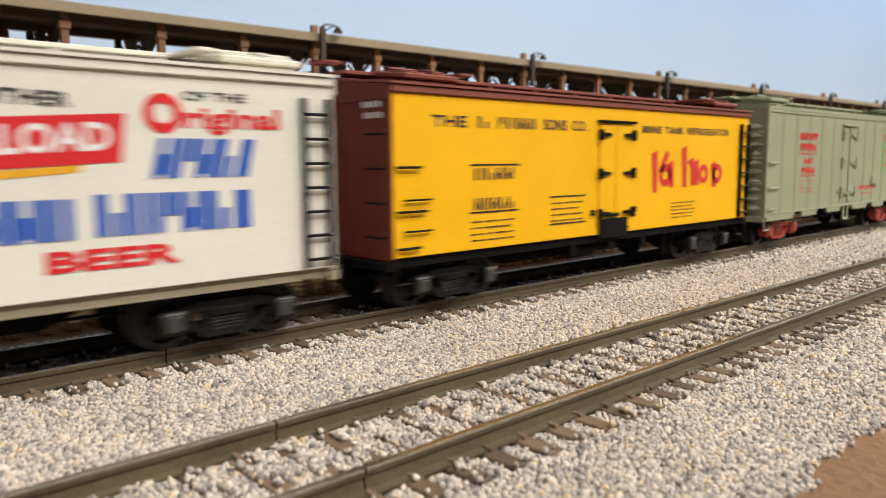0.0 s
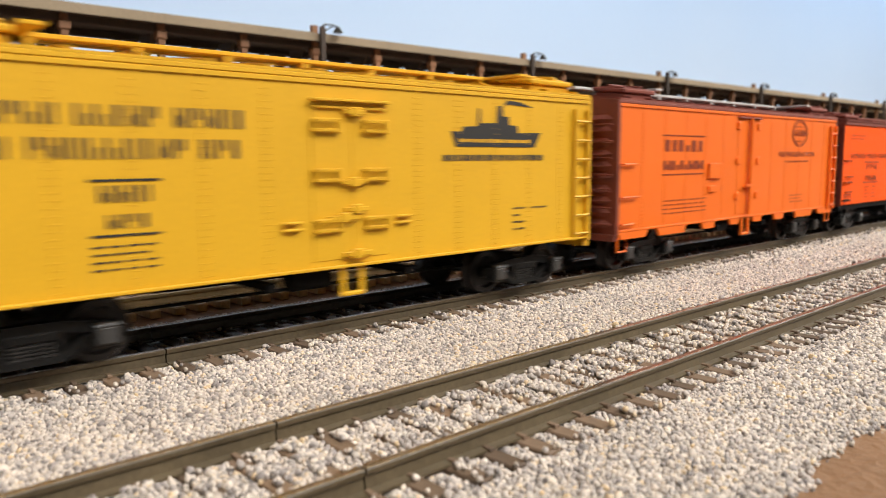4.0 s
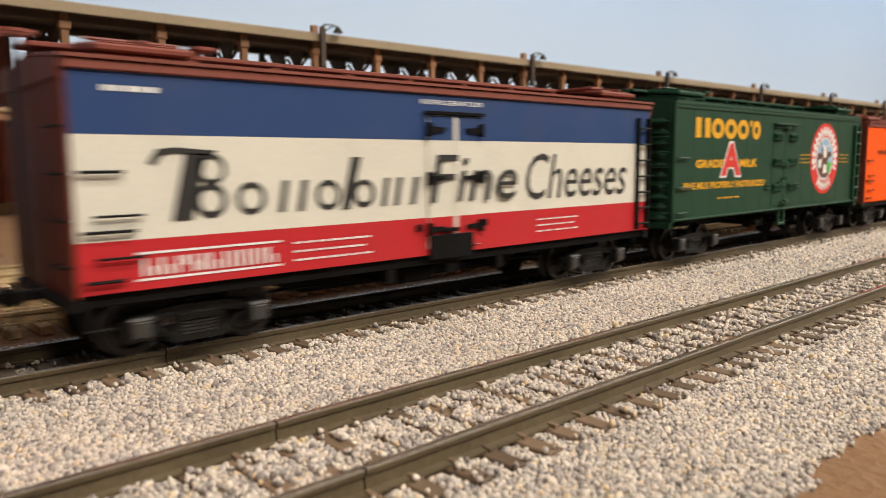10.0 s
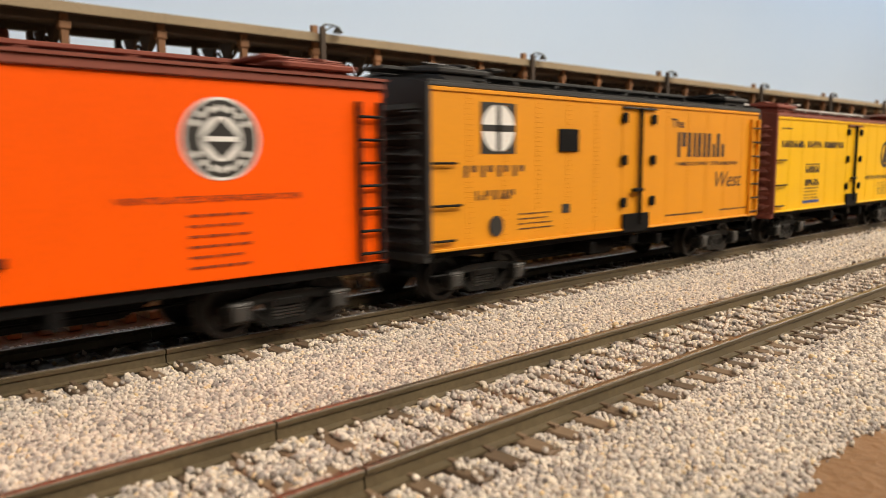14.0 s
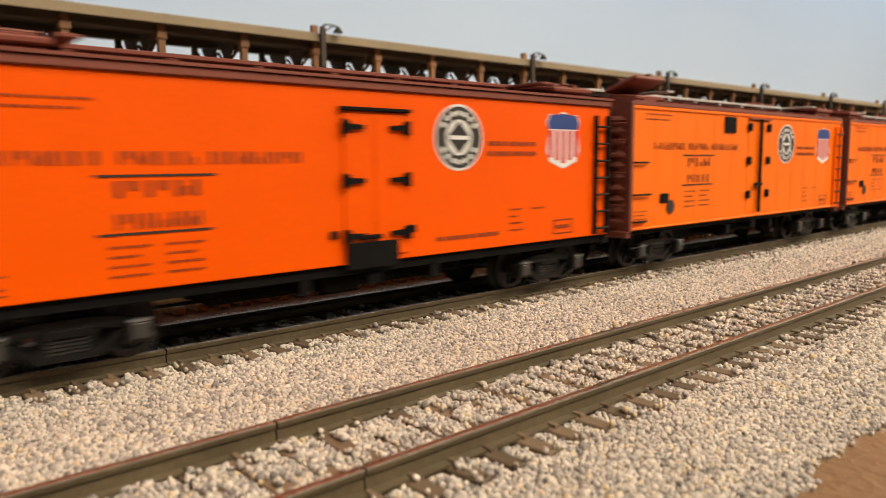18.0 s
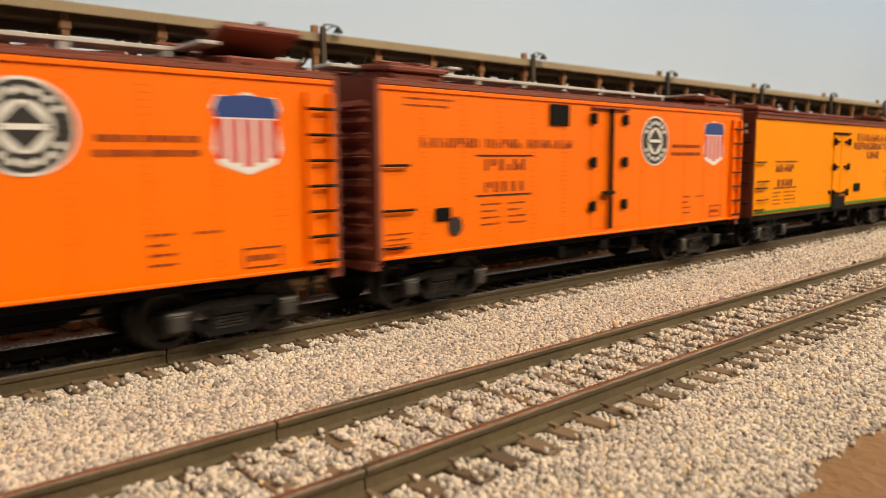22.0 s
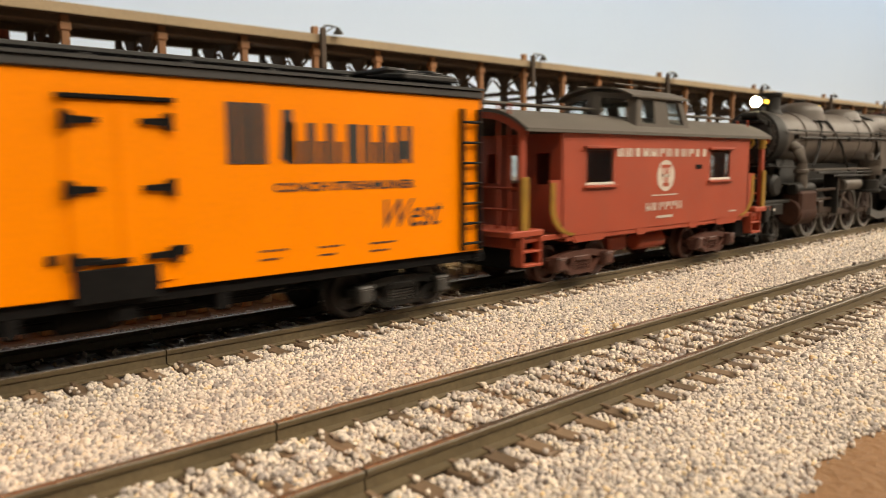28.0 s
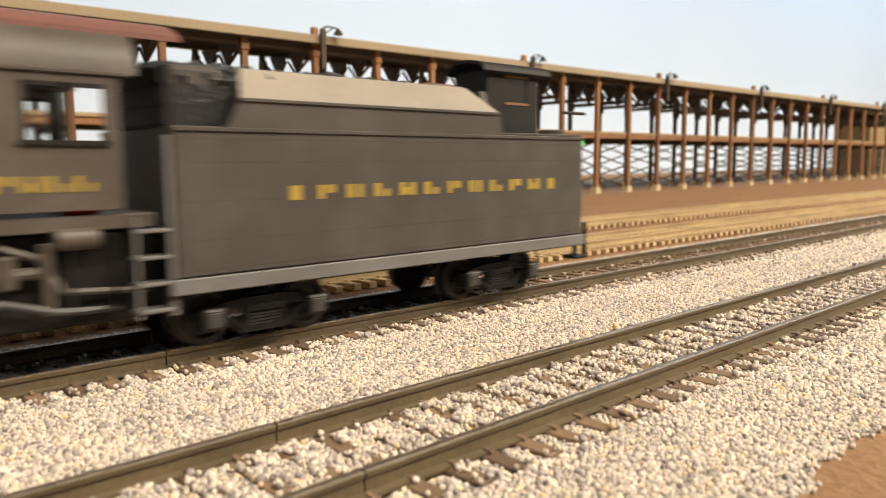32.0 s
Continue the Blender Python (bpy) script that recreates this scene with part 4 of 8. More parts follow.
        if kind == "strap":
            part("door_header", lambda: Shape().box(-width - 0.8, width + 0.8, y - 0.9, y, zt + 0.1, zt + 0.75, 0.1), hw, c, "black drip rail", at=(x, 0, 0), key=("header", zt, width))
            part("latch_bar", lambda: Shape().box(-4.6, 0.6, y - 1.1, y - 0.4, 15.9, 16.7, 0.15), hw, c, at=(x, 0, z0 - 11.5), key="latch")
            part("door_post", lambda: Shape().box(-0.5, 0.6, y - 0.5, y - 0.3, z0 + 1.2, zt - 0.3, 0.1), leaf, c, "dark gap strip between the leaves", at=(x, 0, 0), key=("dpost", z0, zt, leaf.name))
            for dx in (-9.5, 8.4):
                part("door_hook", lambda: Shape().box(-0.8, 0.8, -0.5, 0, -0.7, 0.7, 0.15), hw, c, at=(x + dx, y, z0 + 5.6), key="hook")
        elif kind == "loop":
            part("door_header", lambda: Shape().box(-width, width, y - 1.3, y, zt + 0.2, zt + 0.75, 0.15).box(-width + 0.6, width - 0.6, y - 0.6, y, zt - 1.0, zt - 0.5, 0.12), hw, c, "drip rail over the doors", at=(x, 0, 0), key=("headerl", zt, width))
            for dx, dz, w in ((-2.0, 8.6, 3.2), (0.6, 10.0, 2.2), (0.6, 27.0, 2.2), (0.2, 14.8, 2.6), (0.8, 2.0, 2.8)):
                part("latch_plate", Shape().box(-w, w, -0.8, 0, -0.45, 0.45, 0.15).box(-w * 0.4, w * 0.4, -1.1, 0, -0.9, 0.9, 0.2), hw, c, "cast latch plate", at=(x + dx, y - 0.12, z0 + dz))
            for dx in (-12.4, 11.6):
                part("door_hook", lambda: Shape().box(-1.7, 1.7, -0.7, 0, 0.35, 0.85, 0.15).box(-1.7, 1.7, -0.7, 0, -0.85, -0.35, 0.15), hw, c, at=(x + dx, y, z0 + 7.6), key="hookl")
        else:
            part("latch_bar", lambda: Shape().tube([(0, y - 0.9, z0 + 1), (0, y - 0.9, zt + 0.3)], 0.55).box(-3.6, 1.0, y - 1.6, y - 0.6, z0 + 9.5, z0 + 10.4, 0.15), hw, c, "vertical latch rod with a handle", at=(x, 0, 0), key=("rod", z0, zt))
            part("door_header", lambda: Shape().box(-width - 0.4, width + 0.4, y - 0.8, y, zt + 0.1, zt + 0.6, 0.1), self.roof, c, at=(x, 0, 0), key=("headers", zt, width))
        if dark_sill:
            part("threshold_plate", lambda: Shape().box(-7.2, 4.6, y - 0.9, y - 0.34, z0 - 0.9, z0 + 3.9, 0.1), M_BLACK, c, "black threshold plate", at=(x, 0, 0), key=("thr", z0))
        if self.wood or hw is M_BLACK:
            part("door_stop", lambda: Shape().box(-1.6, 1.6, y + 0.6, y + 1.6, z0 - 4.2, z0 - 1.8, 0.2), M_BLACK, c, at=(x, 0, 0), key=("dstop", z0))
        else:
            part("door_step", lambda: Shape().box(-2.6, -1.5, y - 0.1, y + 0.7, z0 - 5.0, z0, 0.2).box(1.5, 2.6, y - 0.1, y + 0.7, z0 - 5.0, z0, 0.2).box(-2.6, 2.6, y - 0.3, y + 0.9, z0 - 5.6, z0 - 4.8, 0.2), self.side, c, "hanging step under the door", at=(x, 0, 0), key=("dstep", z0))

    # lettering
    def bars(self, mat, rows, label="lines of small illegible lettering"):
        """rows of (u0, u1, z, height, pieces)"""
        s, y = Shape(), -16.0
        rng = random.Random(int(sum(r[0] * 7 + r[2] for r in rows)))
        for u0, u1, z, hh, n in rows:
            if n <= 1:
                s.rect(self.x(u0), self.x(u1), z, z + hh, y - 0.09, 0.03)
                continue
            w = (u1 - u0) / n
            for k in range(n):
                s.rect(self.x(u0 + k * w), self.x(u0 + (k + rng.uniform(0.62, 0.85)) * w), z, z + hh, y - 0.09, 0.03)
        ob = part("lettering", s, mat, self.ob, label, smooth=0)
        ob["kind"] = "stuff"
        return ob

    def blocks(self, mat, u0, u1, z, hh, n, lean=0.0, drop=0.0, thick=0.20, label="painted name drawn as plain bars", y=-16.0, fill=0.9):
        """A name as a row of plain paired bars, one pair a letter; n may be a list of word lengths."""
        s = Shape()
        words = n if isinstance(n, (list, tuple)) else [n]
        total = sum(words) + 0.7 * (len(words) - 1)
        pick = random.Random(int(u0 * 31 + z * 7))
        w = (u1 - u0) / total
        a = u0
        for k, m in enumerate(words):
            for i in range(m):
                zz = z + drop * (a - u0)
                forms = (((0.06, 1.25 * thick, 0, 1), (0.62, thick, 0, 1)), ((0.06, 1.25 * thick, 0, 1), (0.62, thick, 0, 0.55)), ((0.06, thick, 0, 1), (0.36, thick * 0.8, 0.1, 0.6), (0.66, thick, 0, 1)),
                         ((0.08, thick, 0, 1), (0.5, 1.4 * thick, 0.42, 1)), ((0.2, 1.9 * thick, 0, 1),))
                for q, f, lo, hi in forms[pick.randrange(5)]:
                    xa, xb, za, zb = self.x(a + q * w * fill / 0.9), self.x(a + (q * fill / 0.9 + f) * w), zz + lo * hh, zz + hi * hh
                    s.prism([(xa + lean * lo * hh, za), (xb + lean * lo * hh, za), (xb + lean * hi * hh, zb), (xa + lean * hi * hh, zb)], y - 0.13, y - 0.1, "y")
                a += w
            a += 0.7 * w
        ob = part("lettering", s, mat, self.ob, label, smooth=0)
        ob["kind"] = "stuff"
        return ob

    def words(self, mat, body, u0, u1, z, hh, bold=0.0, lean=0.0, rise=0.0, label="", lift=0.12):
        """Readable words set in the built-in font, fitted into a box on the side."""
        cu = bpy.data.curves.new("lettering", "FONT")
        cu.body, cu.size, cu.offset, cu.resolution_u = body, 1.0, bold, 3
        tmp = bpy.data.objects.new("lettering", cu)
        me = bpy.data.meshes.new_from_object(tmp)
        bpy.data.objects.remove(tmp)
        co = np.array([v.co[:] for v in me.vertices])
        lo, hi = co.min(0), co.max(0)
        fx, fz = (co[:, 0] - lo[0]) / (hi[0] - lo[0]), (co[:, 1] - lo[1]) / (hi[1] - lo[1])
        for v, a, b in zip(me.vertices, fx, fz):
            v.co = (MM * (self.x(u0 + a * (u1 - u0)) + lean * b * hh), MM * (-16.0 - lift), MM * (z + b * hh + rise * a * (u1 - u0)))
        me.materials.clear()
        me.materials.append(mat)
        ob = new("lettering", me)
        ob.parent = self.ob
        if label:
            ob["label"] = label
        return ob

    def patch(self, mat, pts, lift=0.08, name="painted_patch", label=""):
        return part(name, Shape().prism([(self.x(u), z) for u, z in pts], -16.0 - lift - 0.03, -16.0 - lift, "y"), mat, self.ob, label, smooth=0)

    def disc(self, mat, u, z, r, inner=0.0, lift=0.08, name="painted_disc", label="", squash=1.0):
        s = Shape()
        n = 36
        if inner <= 0:
            s.prism([(self.x(u) + squash * r * math.cos(2 * math.pi * k / n), z + r * math.sin(2 * math.pi * k / n)) for k in range(n)], -16.0 - lift - 0.03, -16.0 - lift, "y")
        else:
            s.lathe([(inner, -16.0 - lift), (r, -16.0 - lift), (r, -16.03 - lift), (inner, -16.03 - lift), (inner, -16.0 - lift)], (0, 0, z), "y", n)
            s.v = [(self.x(u) + a * squash, b, c) for a, b, c in s.v]
        return part(name, s, mat, self.ob, label, smooth=0)

    def seal(self, u, z, r):
        """Round black-and-white railway emblem in plain shapes."""
        self.disc(M_WHITE, u, z, r, lift=0.08, name="emblem", label="round black and white emblem")
        self.disc(M_INK, u, z, r * 0.93, r * 0.54, lift=0.11, name="emblem_ring")
        k = r * 0.50
        self.patch(M_INK, [(u - k, z), (u, z - k), (u + k, z), (u, z + k)], 0.11, "emblem_centre")
        for k in range(18):
            if k in (0, 8, 9, 17):
                continue
            a = 2 * math.pi * (k + 0.5) / 18
            cx, cz = self.x(u) + 0.735 * r * math.cos(a), z + 0.735 * r * math.sin(a)
            part("emblem_mark", lambda: Shape().prism([(0.105 * r * math.cos(b), 0.105 * r * math.sin(b)) for b in (0.4, 2, 3.5, 5.1)], -16.19, -16.15, "y"), M_WHITE, self.ob, at=(cx, 0, cz), key=("mark", r), smooth=0)
        self.patch(M_WHITE, [(u - r * 0.42, z - r * 0.06), (u + r * 0.42, z - r * 0.06), (u + r * 0.42, z + r * 0.06), (u - r * 0.42, z + r * 0.06)], 0.17, "emblem_bar")

    def shield(self, u, z, w, hh):
        """Striped shield in plain shapes."""
        def out(k):
            a, b = w / 2 * k, hh / 2 * k
            return [(u - a * 0.86, z + b * 0.35), (u - a * 1.0, z + b * 0.62), (u - a * 0.82, z + b * 0.9), (u - a * 0.4, z + b * 0.86), (u, z + b), (u + a * 0.4, z + b * 0.86), (u + a * 0.82, z + b * 0.9), (u + a, z + b * 0.62), (u + a * 0.86, z + b * 0.35),
                    (u + a * 1.0, z - b * 0.35), (u + a * 0.8, z - b * 0.75), (u, z - b), (u - a * 0.8, z - b * 0.75), (u - a, z - b * 0.35)]
        self.patch(M_WHITE, out(1.0), 0.08, "shield", "red, white and blue striped shield")
        self.patch(M_BLUE, [(u - w * 0.44, z + hh * 0.19), (u - w * 0.47, z + hh * 0.30), (u - w * 0.4, z + hh * 0.43), (u, z + hh * 0.46), (u + w * 0.4, z + hh * 0.43), (u + w * 0.47, z + hh * 0.30), (u + w * 0.44, z + hh * 0.19)], 0.12, "shield_band")
        s = Shape()
        for k in range(5):
            xx = self.x(u + (k - 2) * w * 0.19)
            s.rect(xx - w * 0.058, xx + w * 0.058, z - hh * (0.40 - 0.05 * abs(k - 2)), z + hh * 0.17, -16.12, 0.03)
        part("shield_stripes", s, M_SIGNRED, self.ob, smooth=0)
        self.bars(M_WHITE, [(u - w * 0.32, u + w * 0.32, z + hh * 0.31, hh * 0.07, 5), (u - w * 0.36, u + w * 0.36, z + hh * 0.21, hh * 0.07, 6)], "plain bars on a shield")

    def emblem_cross(self, u, z, r):
        """Black square with a white disc and a black cross."""
        self.patch(M_INK, [(u - r, z - r), (u + r, z - r), (u + r, z + r), (u - r, z + r)], 0.07, "emblem", "black square with a white disc and a cross")
        self.disc(M_WHITE, u, z, r * 0.93, lift=0.1, name="emblem_disc")
        self.patch(M_INK, [(u - r * 0.12, z - r), (u + r * 0.12, z - r), (u + r * 0.12, z + r), (u - r * 0.12, z + r)], 0.13, "emblem_bar")
        self.patch(M_INK, [(u - r, z - r * 0.13), (u + r, z - r * 0.13), (u + r, z + r * 0.13), (u - r, z + r * 0.13)], 0.13, "emblem_bar")
        self.bars(M_WHITE, [(u - r * 0.6, u + r * 0.6, z - r * 0.07, r * 0.14, 7)], "plain bars on an emblem")


M_BLUE = paint("deep_blue_paint", (0.025, 0.06, 0.22))
M_SIGNRED = paint("sign_red_paint", (0.60, 0.018, 0.022))
M_PFEO = paint("bright_orange_paint", (0.95, 0.165, 0.003))
M_PFER = paint("red_orange_paint", (0.92, 0.098, 0.002), wood=True)
M_MDT = paint("pale_orange_paint", (0.78, 0.142, 0.005))
M_KAHN = paint("chrome_yellow_paint", (0.88, 0.46, 0.004), wood=True)
M_WEST = paint("mustard_yellow_paint", (0.66, 0.36, 0.010))
M_WFE = paint("lemon_yellow_paint", (0.80, 0.44, 0.004))
M_LACK = paint("golden_orange_paint", (0.92, 0.285, 0.006), wood=True)
M_SELL = paint("warm_orange_paint", (0.92, 0.235, 0.006), wood=True)
M_ELCAP = paint("vivid_orange_paint", (0.82, 0.215, 0.002), wood=True)
M_CHIEF = paint("ochre_yellow_paint", (0.70, 0.27, 0.012))
M_SAGE = paint("sage_green_paint", (0.30, 0.31, 0.20))
M_HOOD = shade("dark_green_paint", (0.0115, 0.047, 0.023), 0.5, grain=0.05, grain_mm=0.7, blotch=0.06, blotch_mm=25, spec=0.25, bump=0.012, bump_mm=0.5)
M_CREAM = paint("cream_white_paint", (0.74, 0.70, 0.60), wood=True)
M_BWHITE = paint("aged_white_paint", (0.70, 0.66, 0.56), wood=True, dirt=0.12)
M_BRED = paint("aged_red_paint", (0.50, 0.025, 0.03), wood=True, dirt=0.12)
M_BBLUE = paint("aged_blue_paint", (0.028, 0.060, 0.165), wood=True, dirt=0.15)
M_BLKROOF = shade("black_roof_paint", (0.028, 0.027, 0.027), 0.55, grain=0.15, blotch=0.15, bump=0.02)
M_GREENSTR = paint("grass_green_paint", (0.02, 0.22, 0.03))
M_GOLD = paint("golden_lettering", (0.72, 0.36, 0.015))
M_TAUPE = paint("taupe_sill_paint", (0.30, 0.25, 0.17))
M_LEAF = paint("leaf_green_paint", (0.10, 0.42, 0.08))
M_SCARLET = paint("scarlet_lettering", (0.62, 0.035, 0.025))
M_BRBLUE = paint("bright_blue_lettering", (0.03, 0.10, 0.42))
M_FADED = paint("faded_brown_lettering", (0.22, 0.035, 0.008))
# ---- the train, car by car ----
pabst = Car("cream white wooden refrigerator car with blue and red lettering", -70.5, 142.5, M_CREAM, M_CREAM, M_CREAM, sill=M_TAUPE)
kahn = Car("chrome yellow wooden refrigerator car with oxide red roof and ends", 85.5, 142, M_KAHN, M_OXROOF, M_OXIDE)
kahn.door(71, "strap", M_BLACK, leaf=M_KAHN)
cn = Car("sage green steel refrigerator car with red trucks", 241.7, 143.5, M_SAGE, M_SAGE, M_SAGE, wood=False, rivet=0.27, truck_mat=M_REDTRUCK, z0=11.0, z1=45.5, brake="end",
         tabs=[(0.0, 0.16, 2.2), (0.2, 0.3, 2.0), (0.36, 0.46, 1.8), (0.54, 0.66, 1.8), (0.7, 0.8, 2.0), (0.86, 1.0, 2.2)])
cn.door(71.5, "strap", M_SAGE, leaf=M_SAGE, dark_sill=False)
west = Car("mustard yellow steel refrigerator car with black lettering", 399.5, 139, M_WEST, M_WEST, M_WEST, wood=False, z0=11.2, z1=43.5, brake="end")
west.door(70, "loop", M_WEST, z_top=39.6, leaf=M_WEST, dark_sill=False, width=8.2, hinges=(0.83, 0.516, 0.196))
mdt = Car("pale orange steel refrigerator car with oxide red roof", 551.3, 140.5, M_MDT, M_OXROOF, M_OXROOF, wood=False, z0=11.2, z1=43.6, brake="end", board=M_SILVER,
          tabs=[(0.0, 0.1, 2.0), (0.13, 0.24, 2.2), (0.3, 0.36, 2.0), (0.42, 0.47, 1.8), (0.53, 0.58, 1.8), (0.64, 0.7, 2.0), (0.76, 0.87, 2.2), (0.9, 1.0, 2.0)])
mdt.door(70, "block", M_MDT, leaf=M_MDT, dark_sill=False)
pfe6 = Car("red-orange wooden refrigerator car with oxide red roof and ends", 701.5, 142, M_PFER, M_OXROOF, M_OXIDE)
pfe6.door(71, "strap", M_BLACK, leaf=M_PFER)
pfe7 = Car("bright orange steel refrigerator car with raised ice hatches", 856.5, 139.5, M_PFEO, M_OXROOF, M_OXROOF, wood=False, z0=11.6, z1=43.4, brake="end", board=M_SILVER, opened=(0, 24, 24, 24), ladder_mat=M_PFEO, dark_rungs=True)
pfe7.door(70.2, "block", M_BLACK, leaf=M_PFEO, dark_sill=False)
bord = Car("red, white and blue wooden refrigerator car with a grimy oxide roof", 1007.5, 141, M_BWHITE, M_OXROOF, M_OXIDE, band=[(18.6, M_BRED), (33.6, M_BWHITE), (42.4, M_BBLUE)])
bord.door(71, "strap", M_BLACK, leaf=M_BWHITE)
for sg in (-1, 1):
    for za, zb, m in ((12.55, 18.6, M_BRED), (33.6, 38.3, M_BBLUE)):
        part("door_band", Shape().box(min(bord.x(71) + sg * 0.2, bord.x(71) + sg * 7.1), max(bord.x(71) + sg * 0.2, bord.x(71) + sg * 7.1), -16.36, -16.325, za, zb), m, bord.ob, smooth=0)
hood = Car("dark green steel-framed refrigerator car with golden lettering", 1161.8, 138.5, M_HOOD, M_HOOD, M_HOOD, wood=False, z0=12.7, z1=44.5, brake="end", rivet=0.06)
hood.door(69.8, "loop", M_HOOD, z_top=40.4, leaf=M_HOOD, dark_sill=False, width=8.9, hinges=(0.83, 0.516, 0.196))
pfe10 = Car("red-orange wooden refrigerator car with a round white emblem", 1310.6, 142, M_PFER, M_OXROOF, M_OXIDE)
pfe10.door(71, "strap", M_BLACK, leaf=M_PFER)
chief = Car("ochre yellow steel refrigerator car with black roof and ends", 1464.1, 139.5, M_CHIEF, M_BLKROOF, M_BLKROOF, wood=False, z0=11.9, z1=44.0, brake="end", hw=M_BLACK, ladder_mat=M_CHIEF, dark_rungs=True)
chief.door(71.7, "block", M_BLACK, leaf=M_CHIEF)
wfe = Car("lemon yellow steel refrigerator car with oxide red roof", 1617.5, 139, M_WFE, M_OXROOF, M_OXROOF, wood=False, dark_rungs=True, z0=11.8, z1=43.5, brake="end", board=M_SILVER)
wfe.door(70, "block", M_BLACK, leaf=M_WFE)
pfe13 = Car("red-orange wooden refrigerator car with an emblem and a shield", 1768.6, 142.5, M_PFER, M_OXROOF, M_OXIDE)
pfe13.door(71, "strap", M_BLACK, leaf=M_PFER)
steel = []
for xl, ln, op in ((1921.7, 139.5, (24, 0, 0, 24)), (2070.6, 139.5, (0, 0, 24, 24)), (2219.8, 139.5, (0, 0, 0, 0))):
    q = Car("bright orange steel refrigerator car with a round emblem and a shield", xl, ln, M_PFEO, M_OXROOF, M_OXROOF, wood=False, z0=11.6, z1=43.4, brake="end", opened=op, dark_rungs=True, board=M_SILVER)
    q.door(71, "block", M_BLACK, leaf=M_PFEO, dark_sill=False)
    steel.append(q)
lack = Car("golden orange wooden refrigerator car with a green bottom stripe", 2370.1, 143, M_LACK, M_OXROOF, M_OXIDE)
lack.door(71.5, "strap", M_BLACK, leaf=M_LACK)
sell = Car("warm orange wooden refrigerator car with blue script lettering", 2520.8, 143.5, M_SELL, M_OXROOF, M_OXIDE)
sell.door(71.5, "strap", M_BLACK, leaf=M_SELL)
elcap = Car("vivid orange wooden refrigerator car with black roof and ends", 2673.1, 143.5, M_ELCAP, M_BLKROOF, M_BLKROOF)
elcap.door(71.5, "strap", M_BLACK, leaf=M_ELCAP)
# ---- lettering and emblems ----
SMALL = "small illegible lettering as plain bars"


def small(car, mat, u0, u1, ztop, zbot, n, pieces=4):
    step = (ztop - zbot) / n
    car.bars(mat, [(u0, u1 - (1.5 if k % 3 == 1 else 0), ztop - (k + 0.75) * step, min(0.42, step * 0.24), pieces + 2) for k in range(n)], SMALL)


def lines(car, mat, rows):
    car.bars(mat, [(a, b, z - 0.15, 0.35, 1) for a, b, z in rows], "thin painted lines")


def beer_block(car, u, z, k):
    """The advertisement painted on two of the cars: lower left corner u, z and scale k."""
    car.words(M_INK, "ANOTHER", u + 4.5 * k, u + 21 * k, z + 23.4, 2.0, 0.03, rise=-0.03)
    car.patch(M_SIGNRED, [(u, z + 14.0), (u + 27.2 * k, z + 15.6), (u + 28 * k, z + 22.4), (u - 0.4, z + 20.6)], 0.07, "red_panel", "red slanted panel")
    car.words(M_WHITE, "CARLOAD", u + 1.6 * k, u + 26.0 * k, z + 16.0, 4.0, 0.03, rise=0.05)
    car.patch(M_GOLD, [(u + 1, z + 12.6), (u + 21.5 * k, z + 14.2), (u + 22 * k, z + 15.2), (u + 1, z + 13.8)], 0.06, "gold_shadow_band")
    car.words(M_INK, "OF THE", u + 36.5 * k, u + 46.5 * k, z + 24.6, 1.4, 0.02)
    car.disc(M_SIGNRED, u + 33.4 * k, z + 22.6, 2.9, 1.5, 0.09, "painted_ring")
    car.words(M_SIGNRED, "riginal", u + 36.5 * k, u + 52.5 * k, z + 19.6, 4.2, 0.03)
    car.blocks(M_BRBLUE, u + 31 * k, u + 47 * k, z + 13.2, 5.8, 5, lean=0.25, thick=0.34)
    car.blocks(M_BRBLUE, u + 4.5 * k, u + 20.6 * k, z + 5.0, 5.6, 4, thick=0.34)
    car.blocks(M_BRBLUE, u + 23 * k, u + 47.4 * k, z + 5.2, 5.9, 6, thick=0.34)
    car.words(M_SIGNRED, "BEER", u + 16.6 * k, u + 35 * k, z + 0.6, 3.0, 0.04)


beer_block(pabst, 80.0, 14.2, 1.0)
pabst.blocks(M_BRBLUE, 8, 52, 22, 10, [9], lean=0.2)
small(pabst, M_INK, 30, 44, 18, 13, 4)

# yellow car
kahn.words(M_INK, "THE", 9.5, 19.0, 36.3, 2.2, 0.02)
kahn.blocks(M_INK, 22.0, 26.0, 36.3, 2.3, 1)
kahn.blocks(M_INK, 28.0, 41.0, 36.3, 2.4, 6)
kahn.words(M_INK, "SONS  CO.", 43.0, 58.6, 36.3, 2.4, 0.02)
kahn.words(M_INK, "BRINE  TANK  REFRIGERATOR", 82.4, 129, 36.4, 1.9, 0.02)
for u, h0, h1 in ((88.5, 20.8, 32.0), (96.6, 22.0, 29.4), (103.6, 21.8, 33.4), (110.2, 22.2, 29.6), (120.2, 21.4, 29.0)):
    kahn.patch(M_SCARLET, [(u - 0.4, h0), (u + 1.7, h0), (u + 1.4, h1), (u - 1.3, h1 - 0.9)], 0.1, "letter_bar", "tall red painted name drawn as plain shapes")
for u, r in ((94.0, 3.0), (108.6, 0.0), (114.6, 2.8), (122.6, 2.9)):
    if r:
        kahn.disc(M_SCARLET, u, 25.3, r, r * 0.42, 0.1, "letter_ring")
kahn.patch(M_SCARLET, [(90.6, 26.6), (94.2, 32.0), (95.9, 31.2), (92.6, 25.6)], 0.1, "letter_bar")
kahn.patch(M_SCARLET, [(105.4, 28.8), (108.8, 30.2), (109.4, 22.2), (107.6, 22.2), (107.4, 27.6)], 0.1, "letter_bar")
